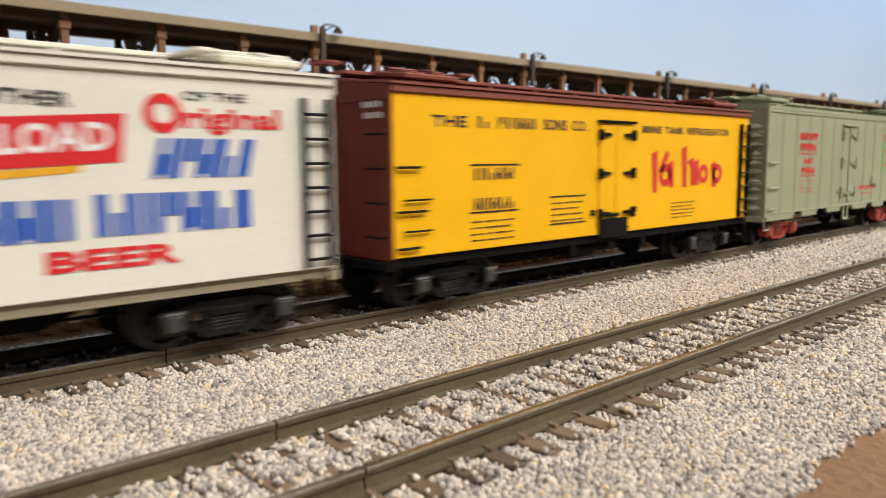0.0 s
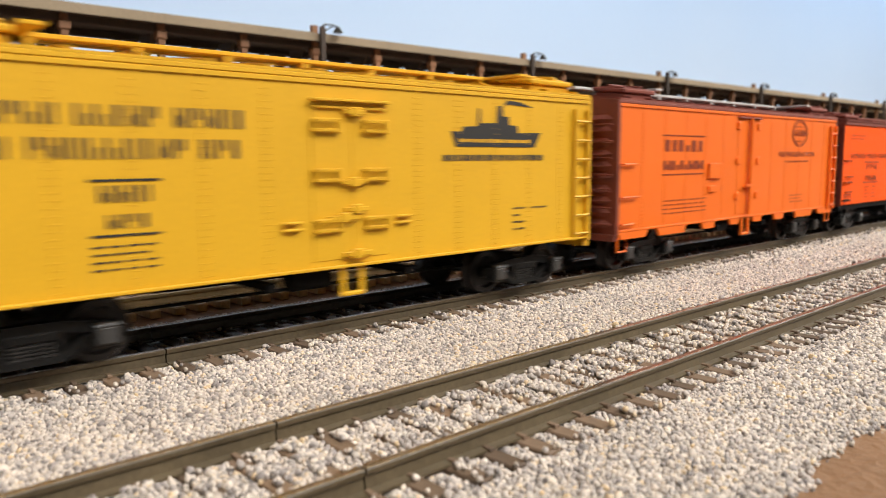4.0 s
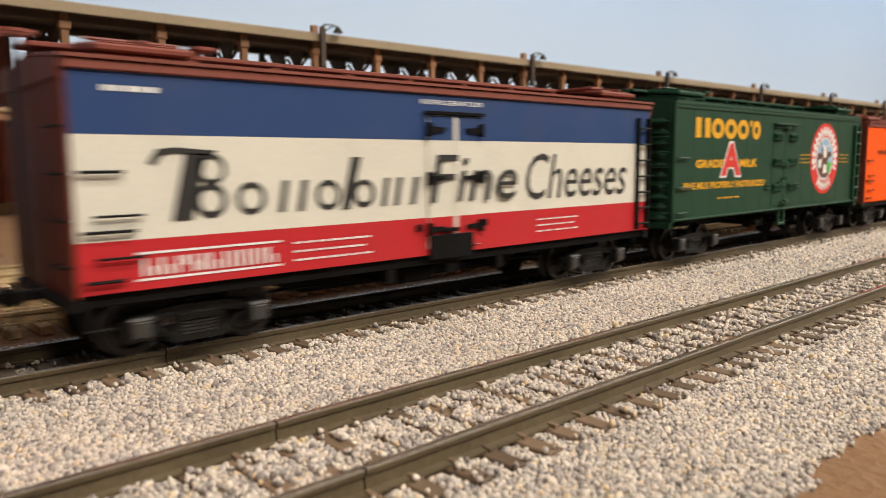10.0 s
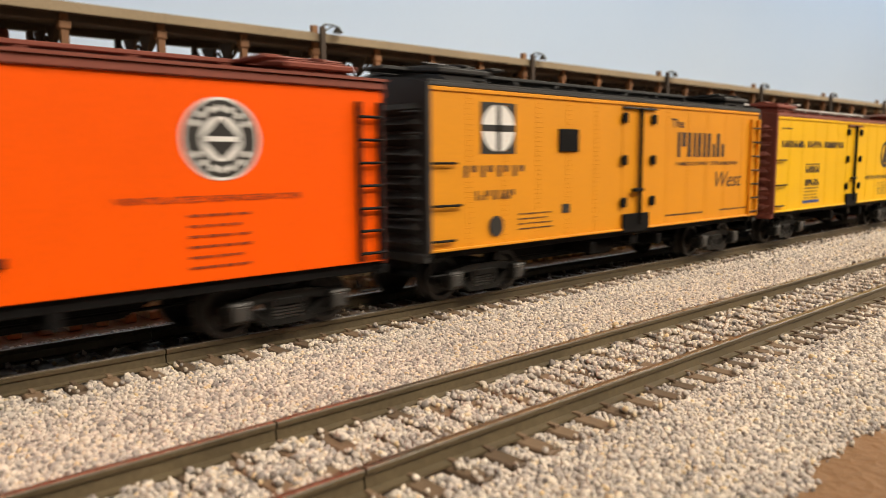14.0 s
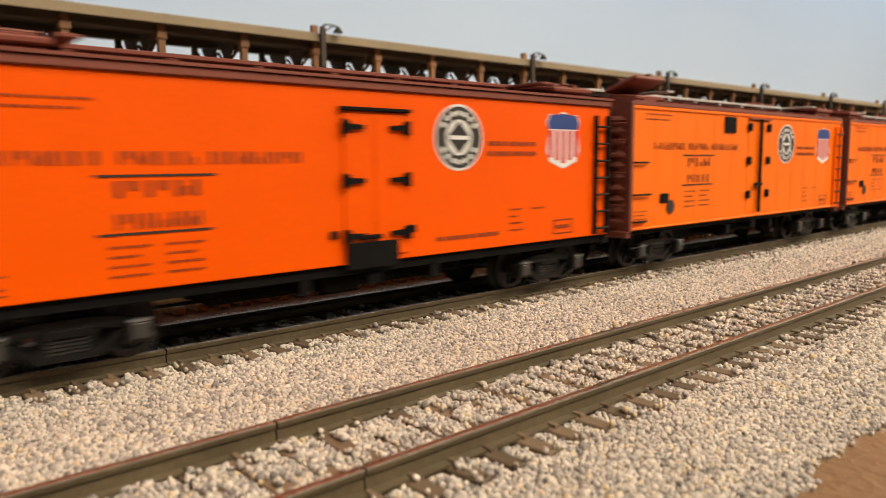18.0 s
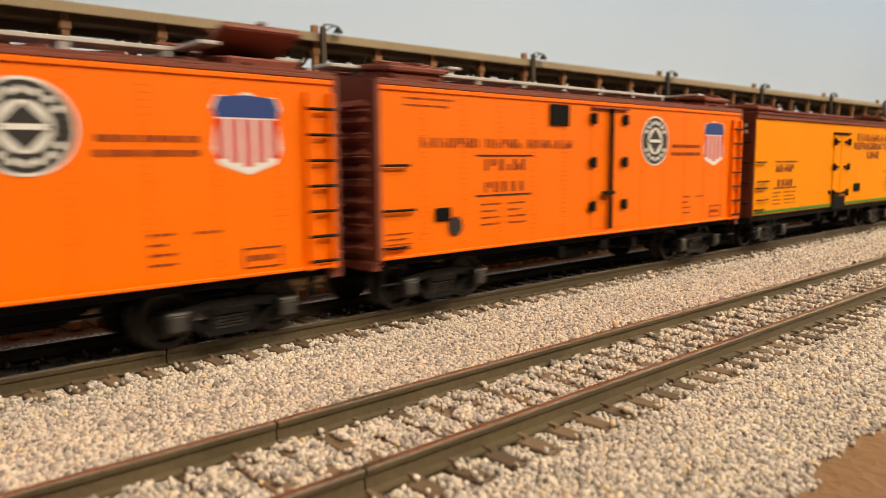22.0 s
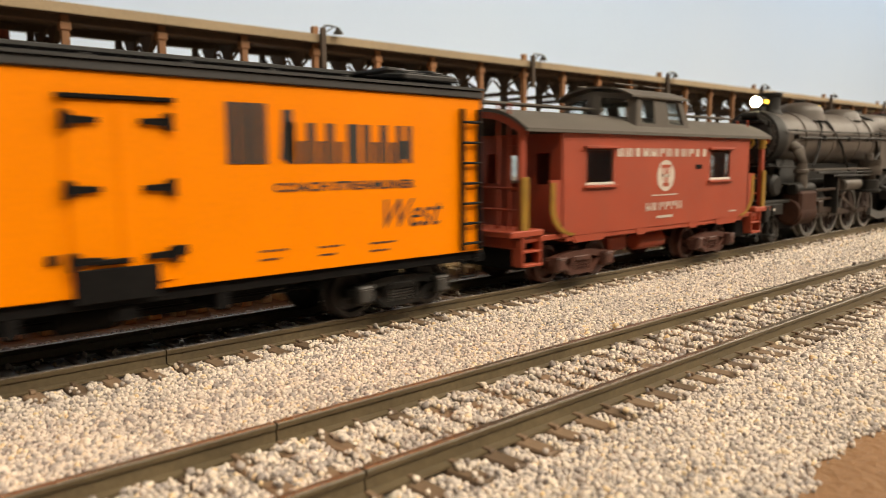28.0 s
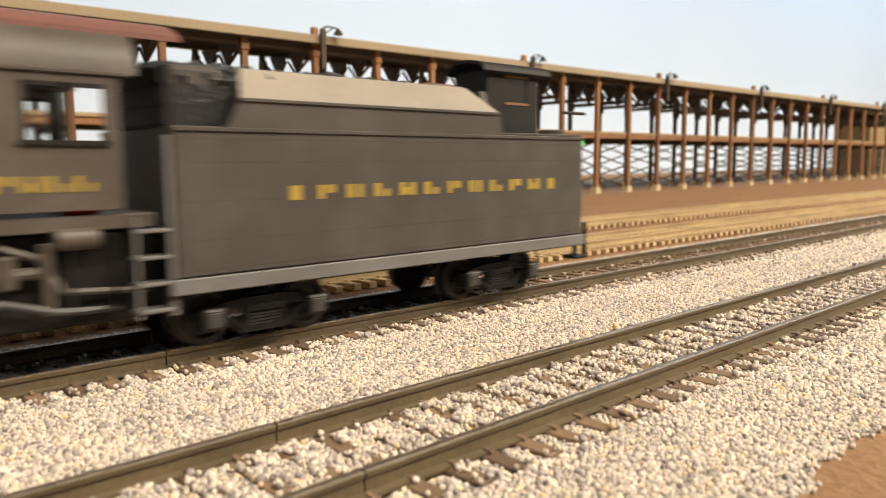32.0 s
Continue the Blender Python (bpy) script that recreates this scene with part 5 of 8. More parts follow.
lines(kahn, M_INK, [(20, 35, 28.7), (19.8, 34.8, 18.9), (45.4, 58.7, 21.2), (45.4, 58.7, 14.9)])
kahn.blocks(M_INK, 21, 33.5, 25.6, 2.5, 4)
kahn.blocks(M_INK, 21, 33.5, 19.4, 2.5, 5)
small(kahn, M_INK, 20.2, 34, 17.8, 12.6, 4)
small(kahn, M_INK, 46, 58, 20.6, 15.2, 4, 3)
small(kahn, M_INK, 97.8, 110.6, 18.2, 13.2, 5, 3)

# sage green car
cn.blocks(M_SCARLET, 24.5, 40.3, 36.0, 2.5, 8, thick=0.3)
cn.blocks(M_SCARLET, 25.0, 39.6, 32.2, 2.6, 8, thick=0.3)
cn.bars(M_SCARLET, [(25, 39.4, 31.0, 0.4, 1), (26.6, 38.8, 23.2, 0.4, 1)], "red painted lines")
cn.blocks(M_SCARLET, 28.7, 36.2, 27.7, 2.1, 2, thick=0.3)
cn.blocks(M_SCARLET, 26.7, 38.8, 24.2, 2.1, 6, thick=0.3)
small(cn, M_SCARLET, 26.5, 30.8, 22.4, 17.2, 4, 1)
small(cn, M_SCARLET, 33.5, 37.6, 22.4, 17.2, 4, 1)
small(cn, M_SCARLET, 130, 135.5, 25, 16, 5, 1)
cn.words(M_SCARLET, "REFRIGERATOR", 83.8, 104.7, 16.8, 1.6, 0.02)
small(cn, M_SCARLET, 87, 101, 16.2, 14.6, 1, 5)
cn.patch(M_LEAF, [(117.6, 21.4), (118.4, 26.4), (124.6, 23.2), (123.4, 27.0), (128.2, 26.6), (125.2, 30.2), (128.6, 35.2), (124.6, 34.4), (124.8, 36.2), (121.2, 34.6), (122.0, 40.2), (120.0, 38.8), (118.0, 42.8), (116.0, 38.8), (114.0, 40.2), (114.8, 34.6),
                     (111.2, 36.2), (111.4, 34.4), (107.4, 35.2), (110.8, 30.2), (107.8, 26.6), (112.6, 27.0), (111.4, 23.2), (117.6, 26.4)], 0.06, "maple_leaf", "green painted maple leaf")
cn.patch(M_SAGE, [(111.5, 25.6), (123.2, 25.0), (123.6, 34.4), (111.5, 35.2)], 0.09, "leaf_panel")
cn.blocks(M_SCARLET, 112.6, 122.6, 31.0, 2.4, 6, thick=0.26)
cn.blocks(M_SCARLET, 113.4, 121.6, 28.6, 1.4, 3, thick=0.26)
cn.blocks(M_SCARLET, 112.6, 122.6, 25.8, 2.0, 6, thick=0.26)
for u in (112.6, 118.2, 124.4):
    cn.blocks(M_SCARLET, u - 1.3, u + 1.4, 36.6, 2.6, 1, thick=0.3)
part("defect_card_board", Shape().box(cn.x(97.4), cn.x(104), -16.7, -16.05, 18.6, 22.6, 0.2), M_SAGE, cn.ob)

# mustard car
west.blocks(M_INK, 13.4, 50.4, 34.8, 2.9, [4, 5, 5])
west.blocks(M_INK, 14.5, 49.6, 30.2, 2.9, [1, 9, 3])
lines(west, M_INK, [(26.1, 36.1, 27.2), (26.0, 35.8, 19.4)])
west.blocks(M_INK, 27.2, 35, 24.1, 2.4, 3)
west.blocks(M_INK, 28.2, 34.8, 20.4, 2.0, 3)
small(west, M_INK, 26, 35.8, 18.6, 14.2, 4, 2)
west.patch(M_INK, [(95.4, 32.4), (119.4, 32.4), (121.4, 35.6), (114, 35.4), (113.6, 37.0), (111.2, 37.0), (111, 38.8), (109.2, 38.8), (109, 40.9), (107.4, 40.9), (107.2, 37.4), (102.6, 37.2), (102.4, 40.2), (101.8, 40.2), (101.6, 36.6), (97.6, 36.4), (97, 35.4), (94.2, 35.4)], 0.07, "ship_silhouette", "black steamship silhouette")
west.patch(M_INK, [(109.4, 41.0), (110.4, 42.2), (114.4, 42.0), (118.6, 41.0), (114.0, 41.2), (111.0, 41.4)], 0.07, "smoke_silhouette")
west.bars(M_WEST, [(96.6, 118.6, 33.3, 0.7, 11)], SMALL)
west.bars(M_INK, [(92, 122.6, 29.6, 1.2, 18)], SMALL)
small(west, M_INK, 112.5, 116.4, 20.2, 14.2, 4, 1)
small(west, M_INK, 118.6, 123.7, 20.2, 18.6, 1, 1)

# pale orange car
lines(mdt, M_FADED, [(19.9, 42.5, 36.0), (20.2, 42.2, 25.4)])
mdt.blocks(M_FADED, 20.8, 41.8, 31.7, 3.1, 3, thick=0.28)
mdt.blocks(M_FADED, 20.4, 42.2, 26.7, 2.5, 5, thick=0.30)
mdt.disc(M_FADED, 108.3, 38.2, 4.6, 4.3, 0.08, "emblem_ring", "oval emblem outline", squash=1.45)
mdt.disc(M_FADED, 108.3, 38.2, 4.0, 3.75, 0.08, "emblem_ring", squash=1.4)
mdt.blocks(M_FADED, 103, 113.6, 37.2, 2.2, 7)
small(mdt, M_FADED, 105, 111.5, 41.2, 40.0, 1, 3)
small(mdt, M_FADED, 105, 111.5, 36.2, 35.0, 1, 3)
mdt.words(M_FADED, "REFRIGERATOR", 92.2, 121.8, 30.2, 1.6, 0.02)
mdt.bars(M_FADED, [(97, 116.5, 28.3, 0.5, 8)], SMALL)
small(mdt, M_FADED, 21, 45, 19.0, 14.4, 4, 5)
small(mdt, M_FADED, 102.2, 112.8, 17.6, 14.2, 3, 3)
part("card_board", Shape().box(mdt.x(44.8), mdt.x(51.8), -16.8, -16.05, 23.8, 28.4, 0.2), M_MDT, mdt.ob, "orange defect card board")
part("card_board", Shape().box(mdt.x(45.2), mdt.x(49.4), -16.6, -16.05, 19.8, 21.8, 0.2), M_MDT, mdt.ob)


def fruit_marks(car, full, seal_u, seal_z, seal_r, ink=M_FADED, shield_u=None, dz=0.0):
    """Marks of the orange cars: name, reporting marks, emblem, shield."""
    car.blocks(ink, *full, 31.0 + dz, 1.9, [7, 5, 7])
    a = full[0] + 15.5
    lines(car, M_INK, [(a - 0.6, a + 17.2, 29.4 + dz), (a - 0.6, a + 16.4, 21.1 + dz)])
    car.blocks(ink, a + 1.8, a + 15, 26.3 + dz, 2.4, 3)
    car.blocks(ink, a + 1.8, a + 15, 21.8 + dz, 2.2, 5)
    small(car, ink, a + 1, a + 7, 20.2 + dz, 14.6 + dz, 4, 1)
    small(car, ink, a + 9.2, a + 15.2, 20.2 + dz, 14.6 + dz, 4, 1)
    car.seal(seal_u, seal_z, seal_r)
    if shield_u:
        car.shield(shield_u, 34.1, 12.0, 13.0)
        car.bars(ink, [(100.4, 115.6, 32.7, 0.9, 7), (100.0, 115.4, 30.6, 0.9, 8)], SMALL)
        small(car, ink, 106.9, 111.0, 20.0, 14.0, 4, 1)
        small(car, ink, 114.0, 118.4, 20.0, 18.4, 1, 1)
        car.bars(ink, [(121.7, 128.6, 15.7, 0.25, 1), (121.7, 128.6, 12.6, 0.25, 1), (121.7, 122.0, 12.6, 3.2, 1), (128.3, 128.6, 12.6, 3.2, 1), (122.6, 127.6, 13.8, 0.9, 3)], SMALL)


fruit_marks(pfe6, (7.4, 55.7), 91.8, 34.2, 6.6, shield_u=124.9, dz=-1.6)
small(pfe6, M_FADED, 6.8, 23, 39.2, 36.6, 2, 9)
small(pfe6, M_INK, 1.8, 11.2, 15.6, 12.2, 4, 1)
pfe6.bars(M_FADED, [(85.7, 104, 13.8, 0.8, 8)], SMALL)
fruit_marks(pfe7, (8.2, 53.4), 91.6, 34.4, 6.5, shield_u=123.2)
small(pfe7, M_FADED, 4, 16, 42.0, 39.6, 2, 7)
pfe7.disc(M_INK, 18.5, 16.3, 2.0, 0, 0.3, "round_plug", "black round plug")
small(pfe7, M_FADED, 1.4, 7, 16.4, 13, 3, 1)
fruit_marks(pfe10, (12.6, 53.4), 110.7, 33.2, 6.4)
pfe10.words(M_FADED, "VENTILATED REFRIGERATOR", 94.2, 124.6, 23.6, 1.0, 0.01)
small(pfe10, M_FADED, 105, 115.6, 22.6, 13.0, 6, 2)
fruit_marks(pfe13, (7.4, 55.7), 91.8, 34.2, 6.6, shield_u=124.9, dz=-1.6)
small(pfe13, M_FADED, 6.8, 23, 39.2, 36.6, 2, 9)
small(pfe13, M_INK, 1.8, 11.2, 15.6, 12.2, 4, 1)
pfe13.bars(M_FADED, [(85.7, 104, 13.8, 0.8, 8)], SMALL)
for q in steel:
    fruit_marks(q, (9.9, 56.6), 91.6, 34.4, 6.5, shield_u=123.2, dz=1.2)
    small(q, M_FADED, 6, 19, 42.2, 39.6, 2, 7)
    part("vent_plate", Shape().box(q.x(48.0), q.x(55.0), -16.5, -16.04, 37.4, 42.1, 0.15), M_BLACK, q.ob, "black square plate")
    part("plug_plate", Shape().box(q.x(13.4), q.x(17.6), -16.5, -16.04, 17.8, 20.4, 0.3), M_BLACK, q.ob, "black plug plate")
    q.disc(M_INK, 18.8, 16.6, 1.9, 0, 0.3, "round_plug", "black round plug")
    small(q, M_FADED, 1.4, 8, 16.6, 12.6, 4, 1)

# red, white and blue car
for u, w, a, b in ((13.4, 3.2, 21.0, 31.0), (43.6, 1.9, 21.2, 30.4)):
    bord.patch(M_INK, [(u, a), (u + w, a), (u + w + 2.6, b), (u + 2.4, b)], 0.1, "letter_bar", "black script name drawn as plain strokes")
for u, z, r, i in ((19.6, 23.8, 2.7, 1.7), (19.9, 28.6, 2.4, 1.6), (26.4, 23.9, 2.6, 1.7), (41.0, 23.9, 2.6, 1.7), (48.6, 23.9, 2.5, 1.6)):
    bord.disc(M_INK, u, z, r, i, 0.1, "letter_ring")
for u in (31.2, 34.8, 52.4, 55.4, 59.4):
    bord.patch(M_INK, [(u, 21.4), (u + 1.2, 21.4), (u + 2.2, 26.6), (u + 1.0, 26.6)], 0.1, "letter_bar")
bord.patch(M_INK, [(10.2, 29.6), (11.6, 31.6), (14.4, 31.9), (18, 31.6), (21, 31.4), (19.6, 30.6), (14, 31.0), (12.4, 30.6), (11.2, 29.2)], 0.1, "letter_swash")
bord.words(M_INK, "Fine", 64.0, 88.4, 21.4, 9.4, 0.0, lean=0.22, lift=0.62)
bord.words(M_INK, "Cheeses", 91.5, 130.0, 20.9, 10.2, 0.0, lean=0.2)
bord.words(M_WHITE, "REFRIGERATOR", 62.4, 79.0, 40.4, 0.9, 0.01)
bord.bars(M_WHITE, [(7.9, 31.5, 16.4, 0.35, 1), (7.8, 31.4, 12.5, 0.35, 1), (4.5, 12.5, 39.6, 0.8, 5)], "white painted lines")
bord.blocks(M_WHITE, 8.6, 31, 13.2, 2.6, 9)
small(bord, M_WHITE, 34, 50.6, 17.0, 12.6, 3, 5)
small(bord, M_WHITE, 96.4, 111.8, 17.2, 13.2, 3, 3)

# dark green car
for u in (10.6, 15.8):
    hood.patch(M_GOLD, [(u, 35.7), (u + 2.9, 35.7), (u + 2.9, 41.4), (u, 41.4)], 0.1, "letter_bar", "heavy golden name drawn as plain shapes")
for u in (23.4, 31.4, 39.2):
    hood.disc(M_GOLD, u, 38.5, 3.0, 1.35, 0.1, "letter_ring", squash=1.25)
hood.patch(M_GOLD, [(44.0, 39.6), (45.1, 39.6), (45.4, 41.4), (43.7, 41.4)], 0.1, "letter_bar")
hood.disc(M_GOLD, 48.3, 38.5, 2.9, 1.2, 0.1, "letter_ring", squash=0.95)
hood.words(M_GOLD, "GRADE", 11.2, 27.6, 27.0, 2.4, 0.04)
hood.words(M_GOLD, "MILK", 37.8, 49.7, 27.0, 2.5, 0.04)
hood.words(M_WHITE, "A", 25.2, 39.2, 23.9, 11.0, 0.08)
ob = hood.words(M_SCARLET, "A", 26.0, 38.4, 24.5, 9.8, 0.04)
ob.location.y = -0.00008
hood.words(M_GOLD, "FINE MILK PROPERLY PASTEURIZED", 4.7, 55.8, 20.9, 2.0, 0.03)
small(hood, M_GOLD, 24.5, 38.9, 19.2, 17.2, 1, 2)
EU, EZ = 104.6, 29.4
hood.disc(M_SCARLET, EU, EZ, 12.9, 0, 0.06, "emblem", "round red and white emblem with a picture of a cow")
for a0, a1, n in ((-14, 194, 15), (243, 297, 5)):
    for k in range(n):
        a = radians(a0 + (a1 - a0) * k / (n - 1))
        for d in (-0.115, 0.075):
            s = Shape().prism([(hood.x(EU) + r * math.cos(a + e), EZ + r * math.sin(a + e)) for r, e in ((8.3, d - 0.05), (8.3, d + 0.05), (11.6, d + 0.04), (11.6, d - 0.04))], -16.14, -16.1, "y")
            part("emblem_mark", s, M_WHITE, hood.ob, smooth=0)
        s = Shape().prism([(hood.x(EU) + r * math.cos(a + e), EZ + r * math.sin(a + e)) for r, e in ((9.5, -0.1), (9.5, 0.08), (10.4, 0.08), (10.4, -0.1))], -16.17, -16.145, "y")
        part("emblem_mark", s, M_WHITE, hood.ob, smooth=0)
M_SKYBLUE = paint("pale_sky_blue_paint", (0.30, 0.45, 0.62))
M_COW = paint("cow_brown_paint", (0.12, 0.05, 0.025))
hood.disc(M_WHITE, EU, EZ, 7.9, 7.3, 0.09, "picture_rim")
hood.disc(M_SKYBLUE, EU, EZ, 7.3, 0, 0.09, "picture_sky")
hood.patch(M_LEAF, [(EU + 2.2, 28.0), (EU + 7.0, 28.2), (EU + 6.2, 25.6), (EU + 4.2, 23.6), (EU + 2.4, 24.4)], 0.13, "picture_meadow")
hood.patch(M_COW, [(EU - 7.1, 29.0), (EU - 6.6, 31.6), (EU - 3.4, 31.2), (EU - 2.6, 33.6), (EU + 1.8, 33.8), (EU + 2.6, 31.8), (EU + 5.6, 32.2), (EU + 5.8, 30.2), (EU + 2.8, 29.6), (EU + 2.4, 26.4), (EU + 4.4, 23.4),
                   (EU + 1.6, 22.4), (EU - 2.6, 22.6), (EU - 5.2, 24.2), (EU - 6.8, 26.8)], 0.16, "picture_cow", "plain brown and white cow shape")
hood.patch(M_WHITE, [(EU - 1.9, 33.9), (EU + 1.2, 34.0), (EU + 1.6, 31.4), (EU + 0.8, 29.8), (EU - 1.0, 29.7), (EU - 1.8, 31.4)], 0.20, "picture_blaze")
hood.patch(M_WHITE, [(EU - 0.8, 27.4), (EU + 1.4, 27.2), (EU + 2.4, 24.2), (EU - 1.6, 24.0)], 0.20, "picture_blaze")
hood.patch(M_WHITE, [(EU - 6.0, 28.6), (EU - 3.0, 29.6), (EU - 3.2, 26.4), (EU - 5.6, 25.8)], 0.20, "picture_blaze")
for sg in (-1, 1):
    s = Shape().tube([(hood.x(EU) + sg * 1.2, -16.2, 34.2), (hood.x(EU) + sg * 3.2, -16.2, 33.8), (hood.x(EU) + sg * 4.0, -16.2, 35.0), (hood.x(EU) + sg * 2.8, -16.2, 35.8)], 0.22, 5)
    part("picture_horn", s, M_WHITE, hood.ob)
for u in (82.8, 119.1):
    small(hood, M_GOLD, u, u + 9.4, 31.6, 27.6, 3, 2)

# ochre car
chief.emblem_cross(19.2, 36.3, 5.3)
part("vent_plate", Shape().box(chief.x(39.0), chief.x(46.3), -16.5, -16.04, 31.5, 36.7, 0.15), M_BLACK, chief.ob, "black square plate")
chief.blocks(M_INK, 8.8, 28.3, 26.2, 2.4, 4)
chief.blocks(M_INK, 12.3, 24.7, 21.4, 2.0, 5)
chief.disc(M_INK, 18.4, 15.8, 2.2, 0, 0.3, "round_plug", "black round plug")
small(chief, M_INK, 25.7, 37.5, 18.6, 14.2, 4, 3)
chief.patch(M_INK, [(40.6, 17.4), (43.6, 17.3), (43.6, 19.4), (40.6, 19.5)], 0.1)
chief.words(M_INK, "The", 87.3, 94.0, 38.2, 2.4, 0.01)
chief.blocks(M_INK, 90.4, 117.9, 30.2, 6.8, 5, thick=0.26)
chief.words(M_INK, "FAMOUS DAILY STREAMLINER", 90.2, 126.2, 27.8, 1.1, 0.01)
chief.words(M_INK, "West", 111, 128, 21.2, 4.6, 0.0, lean=0.35)
small(chief, M_INK, 85.7, 106, 15.4, 13.6, 1, 9)
small(chief, M_INK, 116, 133, 15.4, 13.8, 1, 5)

# lemon car
wfe.blocks(M_INK, 4.0, 58.9, 33.3, 2.3, [7, 5, 7], thick=0.26)
lines(wfe, M_INK, [(24.6, 36.7, 27.4), (24, 36.4, 18.9)])
wfe.blocks(M_INK, 24.4, 36.7, 24.4, 2.3, 5, thick=0.26)
wfe.blocks(M_INK, 24.4, 36.7, 19.8, 2.3, 5, thick=0.3)
small(wfe, M_INK, 24, 36.6, 18.4, 15.0, 3, 2)
wfe.bars(M_BLUE, [(23, 37.5, 13.6, 1.0, 1)], "blue painted bar")
wfe.disc(M_INK, 107, 30.9, 5.5, 4.0, 0.08, "emblem_ring", "round black goat emblem in plain shapes")
wfe.patch(M_INK, [(104.6, 27.6), (109.6, 27.4), (109.4, 30.2), (110.2, 31.6), (108.4, 31.4), (107.8, 34.2), (106.6, 34.4), (105.8, 32.0), (105.0, 30.4)], 0.09, "emblem_goat")
wfe.words(M_INK, "VENTILATED REFRIGERATOR", 83.8, 129.7, 20.8, 1.5, 0.02)
small(wfe, M_INK, 99.2, 113.5, 19.6, 14.0, 5, 3)
small(wfe, M_INK, 4.0, 12.0, 40.8, 39.0, 1, 2)

# golden orange car
lack.patch(M_GREENSTR, [(0.3, 11.55), (142.7, 11.55), (142.7, 12.5), (0.3, 12.5)], 0.06, "bottom_stripe", "green painted bottom stripe")
lack.blocks(M_FADED, 87.6, 127.4, 36.2, 3.0, 10)
lack.words(M_FADED, "REFRIGERATOR", 85.0, 129.3, 32.9, 2.7, 0.03)
lack.words(M_FADED, "LINE", 100.1, 114.0, 29.3, 2.8, 0.03)
lines(lack, M_INK, [(14.5, 32.5, 28.5), (14.1, 32.2, 19.7)])
lack.blocks(M_FADED, 15.3, 30.2, 25.0, 2.6, 4)
lack.blocks(M_FADED, 16.3, 29.5, 20.2, 2.4, 4, thick=0.26)
small(lack, M_FADED, 14, 20, 19.0, 14.0, 4, 1)
small(lack, M_FADED, 22.6, 32.5, 19.0, 14.0, 4, 1)
part("route_board", Shape().box(lack.x(86.9), lack.x(92.9), -16.5, -16.04, 16.3, 19.5, 0.15), M_BLACK, lack.ob, "black route card board")
small(lack, M_FADED, 120, 129.5, 25, 23, 1, 1)
small(lack, M_FADED, 122, 128, 21.5, 15.6, 4, 1)

# warm orange car with the blue script
sell.words(M_BRBLUE, "FOR", 7.0, 15.4, 29.6, 3.2, 0.05)
sell.patch(M_GOLD, [(5.8, 27.4), (16.2, 29.2), (16.2, 28.0), (6.2, 26.2)], 0.07, "gold_shadow_band")
for k in range(16):
    a = radians(60 + k * 17)
    sell.disc(M_BRBLUE, 23.2 + 4.4 * math.cos(a) * (1.0 if k < 8 else 0.9), 35.4 + 3.8 * math.sin(a), 0.95, 0, 0.1, "script_stroke", "blue script name drawn as plain strokes")
for k in range(14):
    a = radians(80 - k * 19)
    sell.disc(M_BRBLUE, 21.0 + 4.6 * math.cos(a), 27.4 + 4.2 * math.sin(a), 0.95, 0, 0.1, "script_stroke")
for u, z0, z1 in ((31.6, 29.6, 38.8), (34.8, 29.8, 39.0), (41.4, 29.8, 37.0), (49.0, 29.8, 39.2), (54.4, 30.0, 39.4)):
    sell.patch(M_BRBLUE, [(u - 1.2, z0), (u + 0.3, z0), (u + 1.9, z1), (u + 0.4, z1)], 0.1, "script_stroke")
for u, z, r in ((28.4, 31.2, 1.9), (45.2, 31.6, 2.1), (38.2, 31.2, 1.2), (51.8, 31.2, 1.6), (45.0, 28.6, 1.8)):
    sell.disc(M_BRBLUE, u, z, r, r * 0.4, 0.1, "script_ring")
sell.patch(M_BRBLUE, [(52.4, 36.2), (58.8, 37.4), (58.8, 36.4), (52.4, 35.2)], 0.1, "script_stroke")
sell.blocks(M_BRBLUE, 46.4, 65.2, 25.9, 2.0, 9)
sell.blocks(M_INK, 32.4, 40.6, 22.8, 2.0, 4)
sell.blocks(M_INK, 32.2, 40.8, 20.0, 2.0, 5)
small(sell, M_INK, 30.1, 34.6, 18.2, 13.6, 4, 1)
small(sell, M_INK, 37.4, 42.3, 18.2, 13.6, 4, 1)
beer_block(sell, 83.6, 13.2, 1.0)
small(sell, M_INK, 122, 126, 18.0, 13.4, 3, 1)
small(sell, M_INK, 127.6, 130.6, 18.0, 13.4, 3, 1)

# vivid orange car
elcap.emblem_cross(23.2, 34.9, 5.1)
elcap.blocks(M_INK, 87.5, 94.6, 29.5, 9.6, 2, thick=0.40)
elcap.blocks(M_INK, 98.0, 125.0, 29.5, 6.8, 7, thick=0.34)
elcap.patch(M_INK, [(97.0, 30.4), (98.6, 29.4), (99.6, 30.6), (99.4, 38.4), (97.6, 38.2)], 0.1, "letter_bar")
elcap.words(M_INK, "COACH STREAMLINER", 95.7, 125.6, 24.8, 1.6, 0.03)
elcap.words(M_INK, "West", 116.5, 131.6, 17.4, 5.4, 0.0, lean=0.35)
elcap.blocks(M_FADED, 11.9, 32.1, 23.8, 2.2, 4)
elcap.blocks(M_FADED, 14.5, 29.1, 19.6, 2.1, 5, thick=0.26)
small(elcap, M_INK, 14.4, 19.6, 18.0, 13.6, 4, 1)
small(elcap, M_INK, 23.0, 28.6, 18.0, 13.6, 4, 1)
small(elcap, M_INK, 92.8, 98, 16.2, 13.4, 2, 2)
small(elcap, M_INK, 104, 109, 16.0, 13.2, 2, 2)
small(elcap, M_INK, 115, 121, 15.8, 13.0, 2, 2)


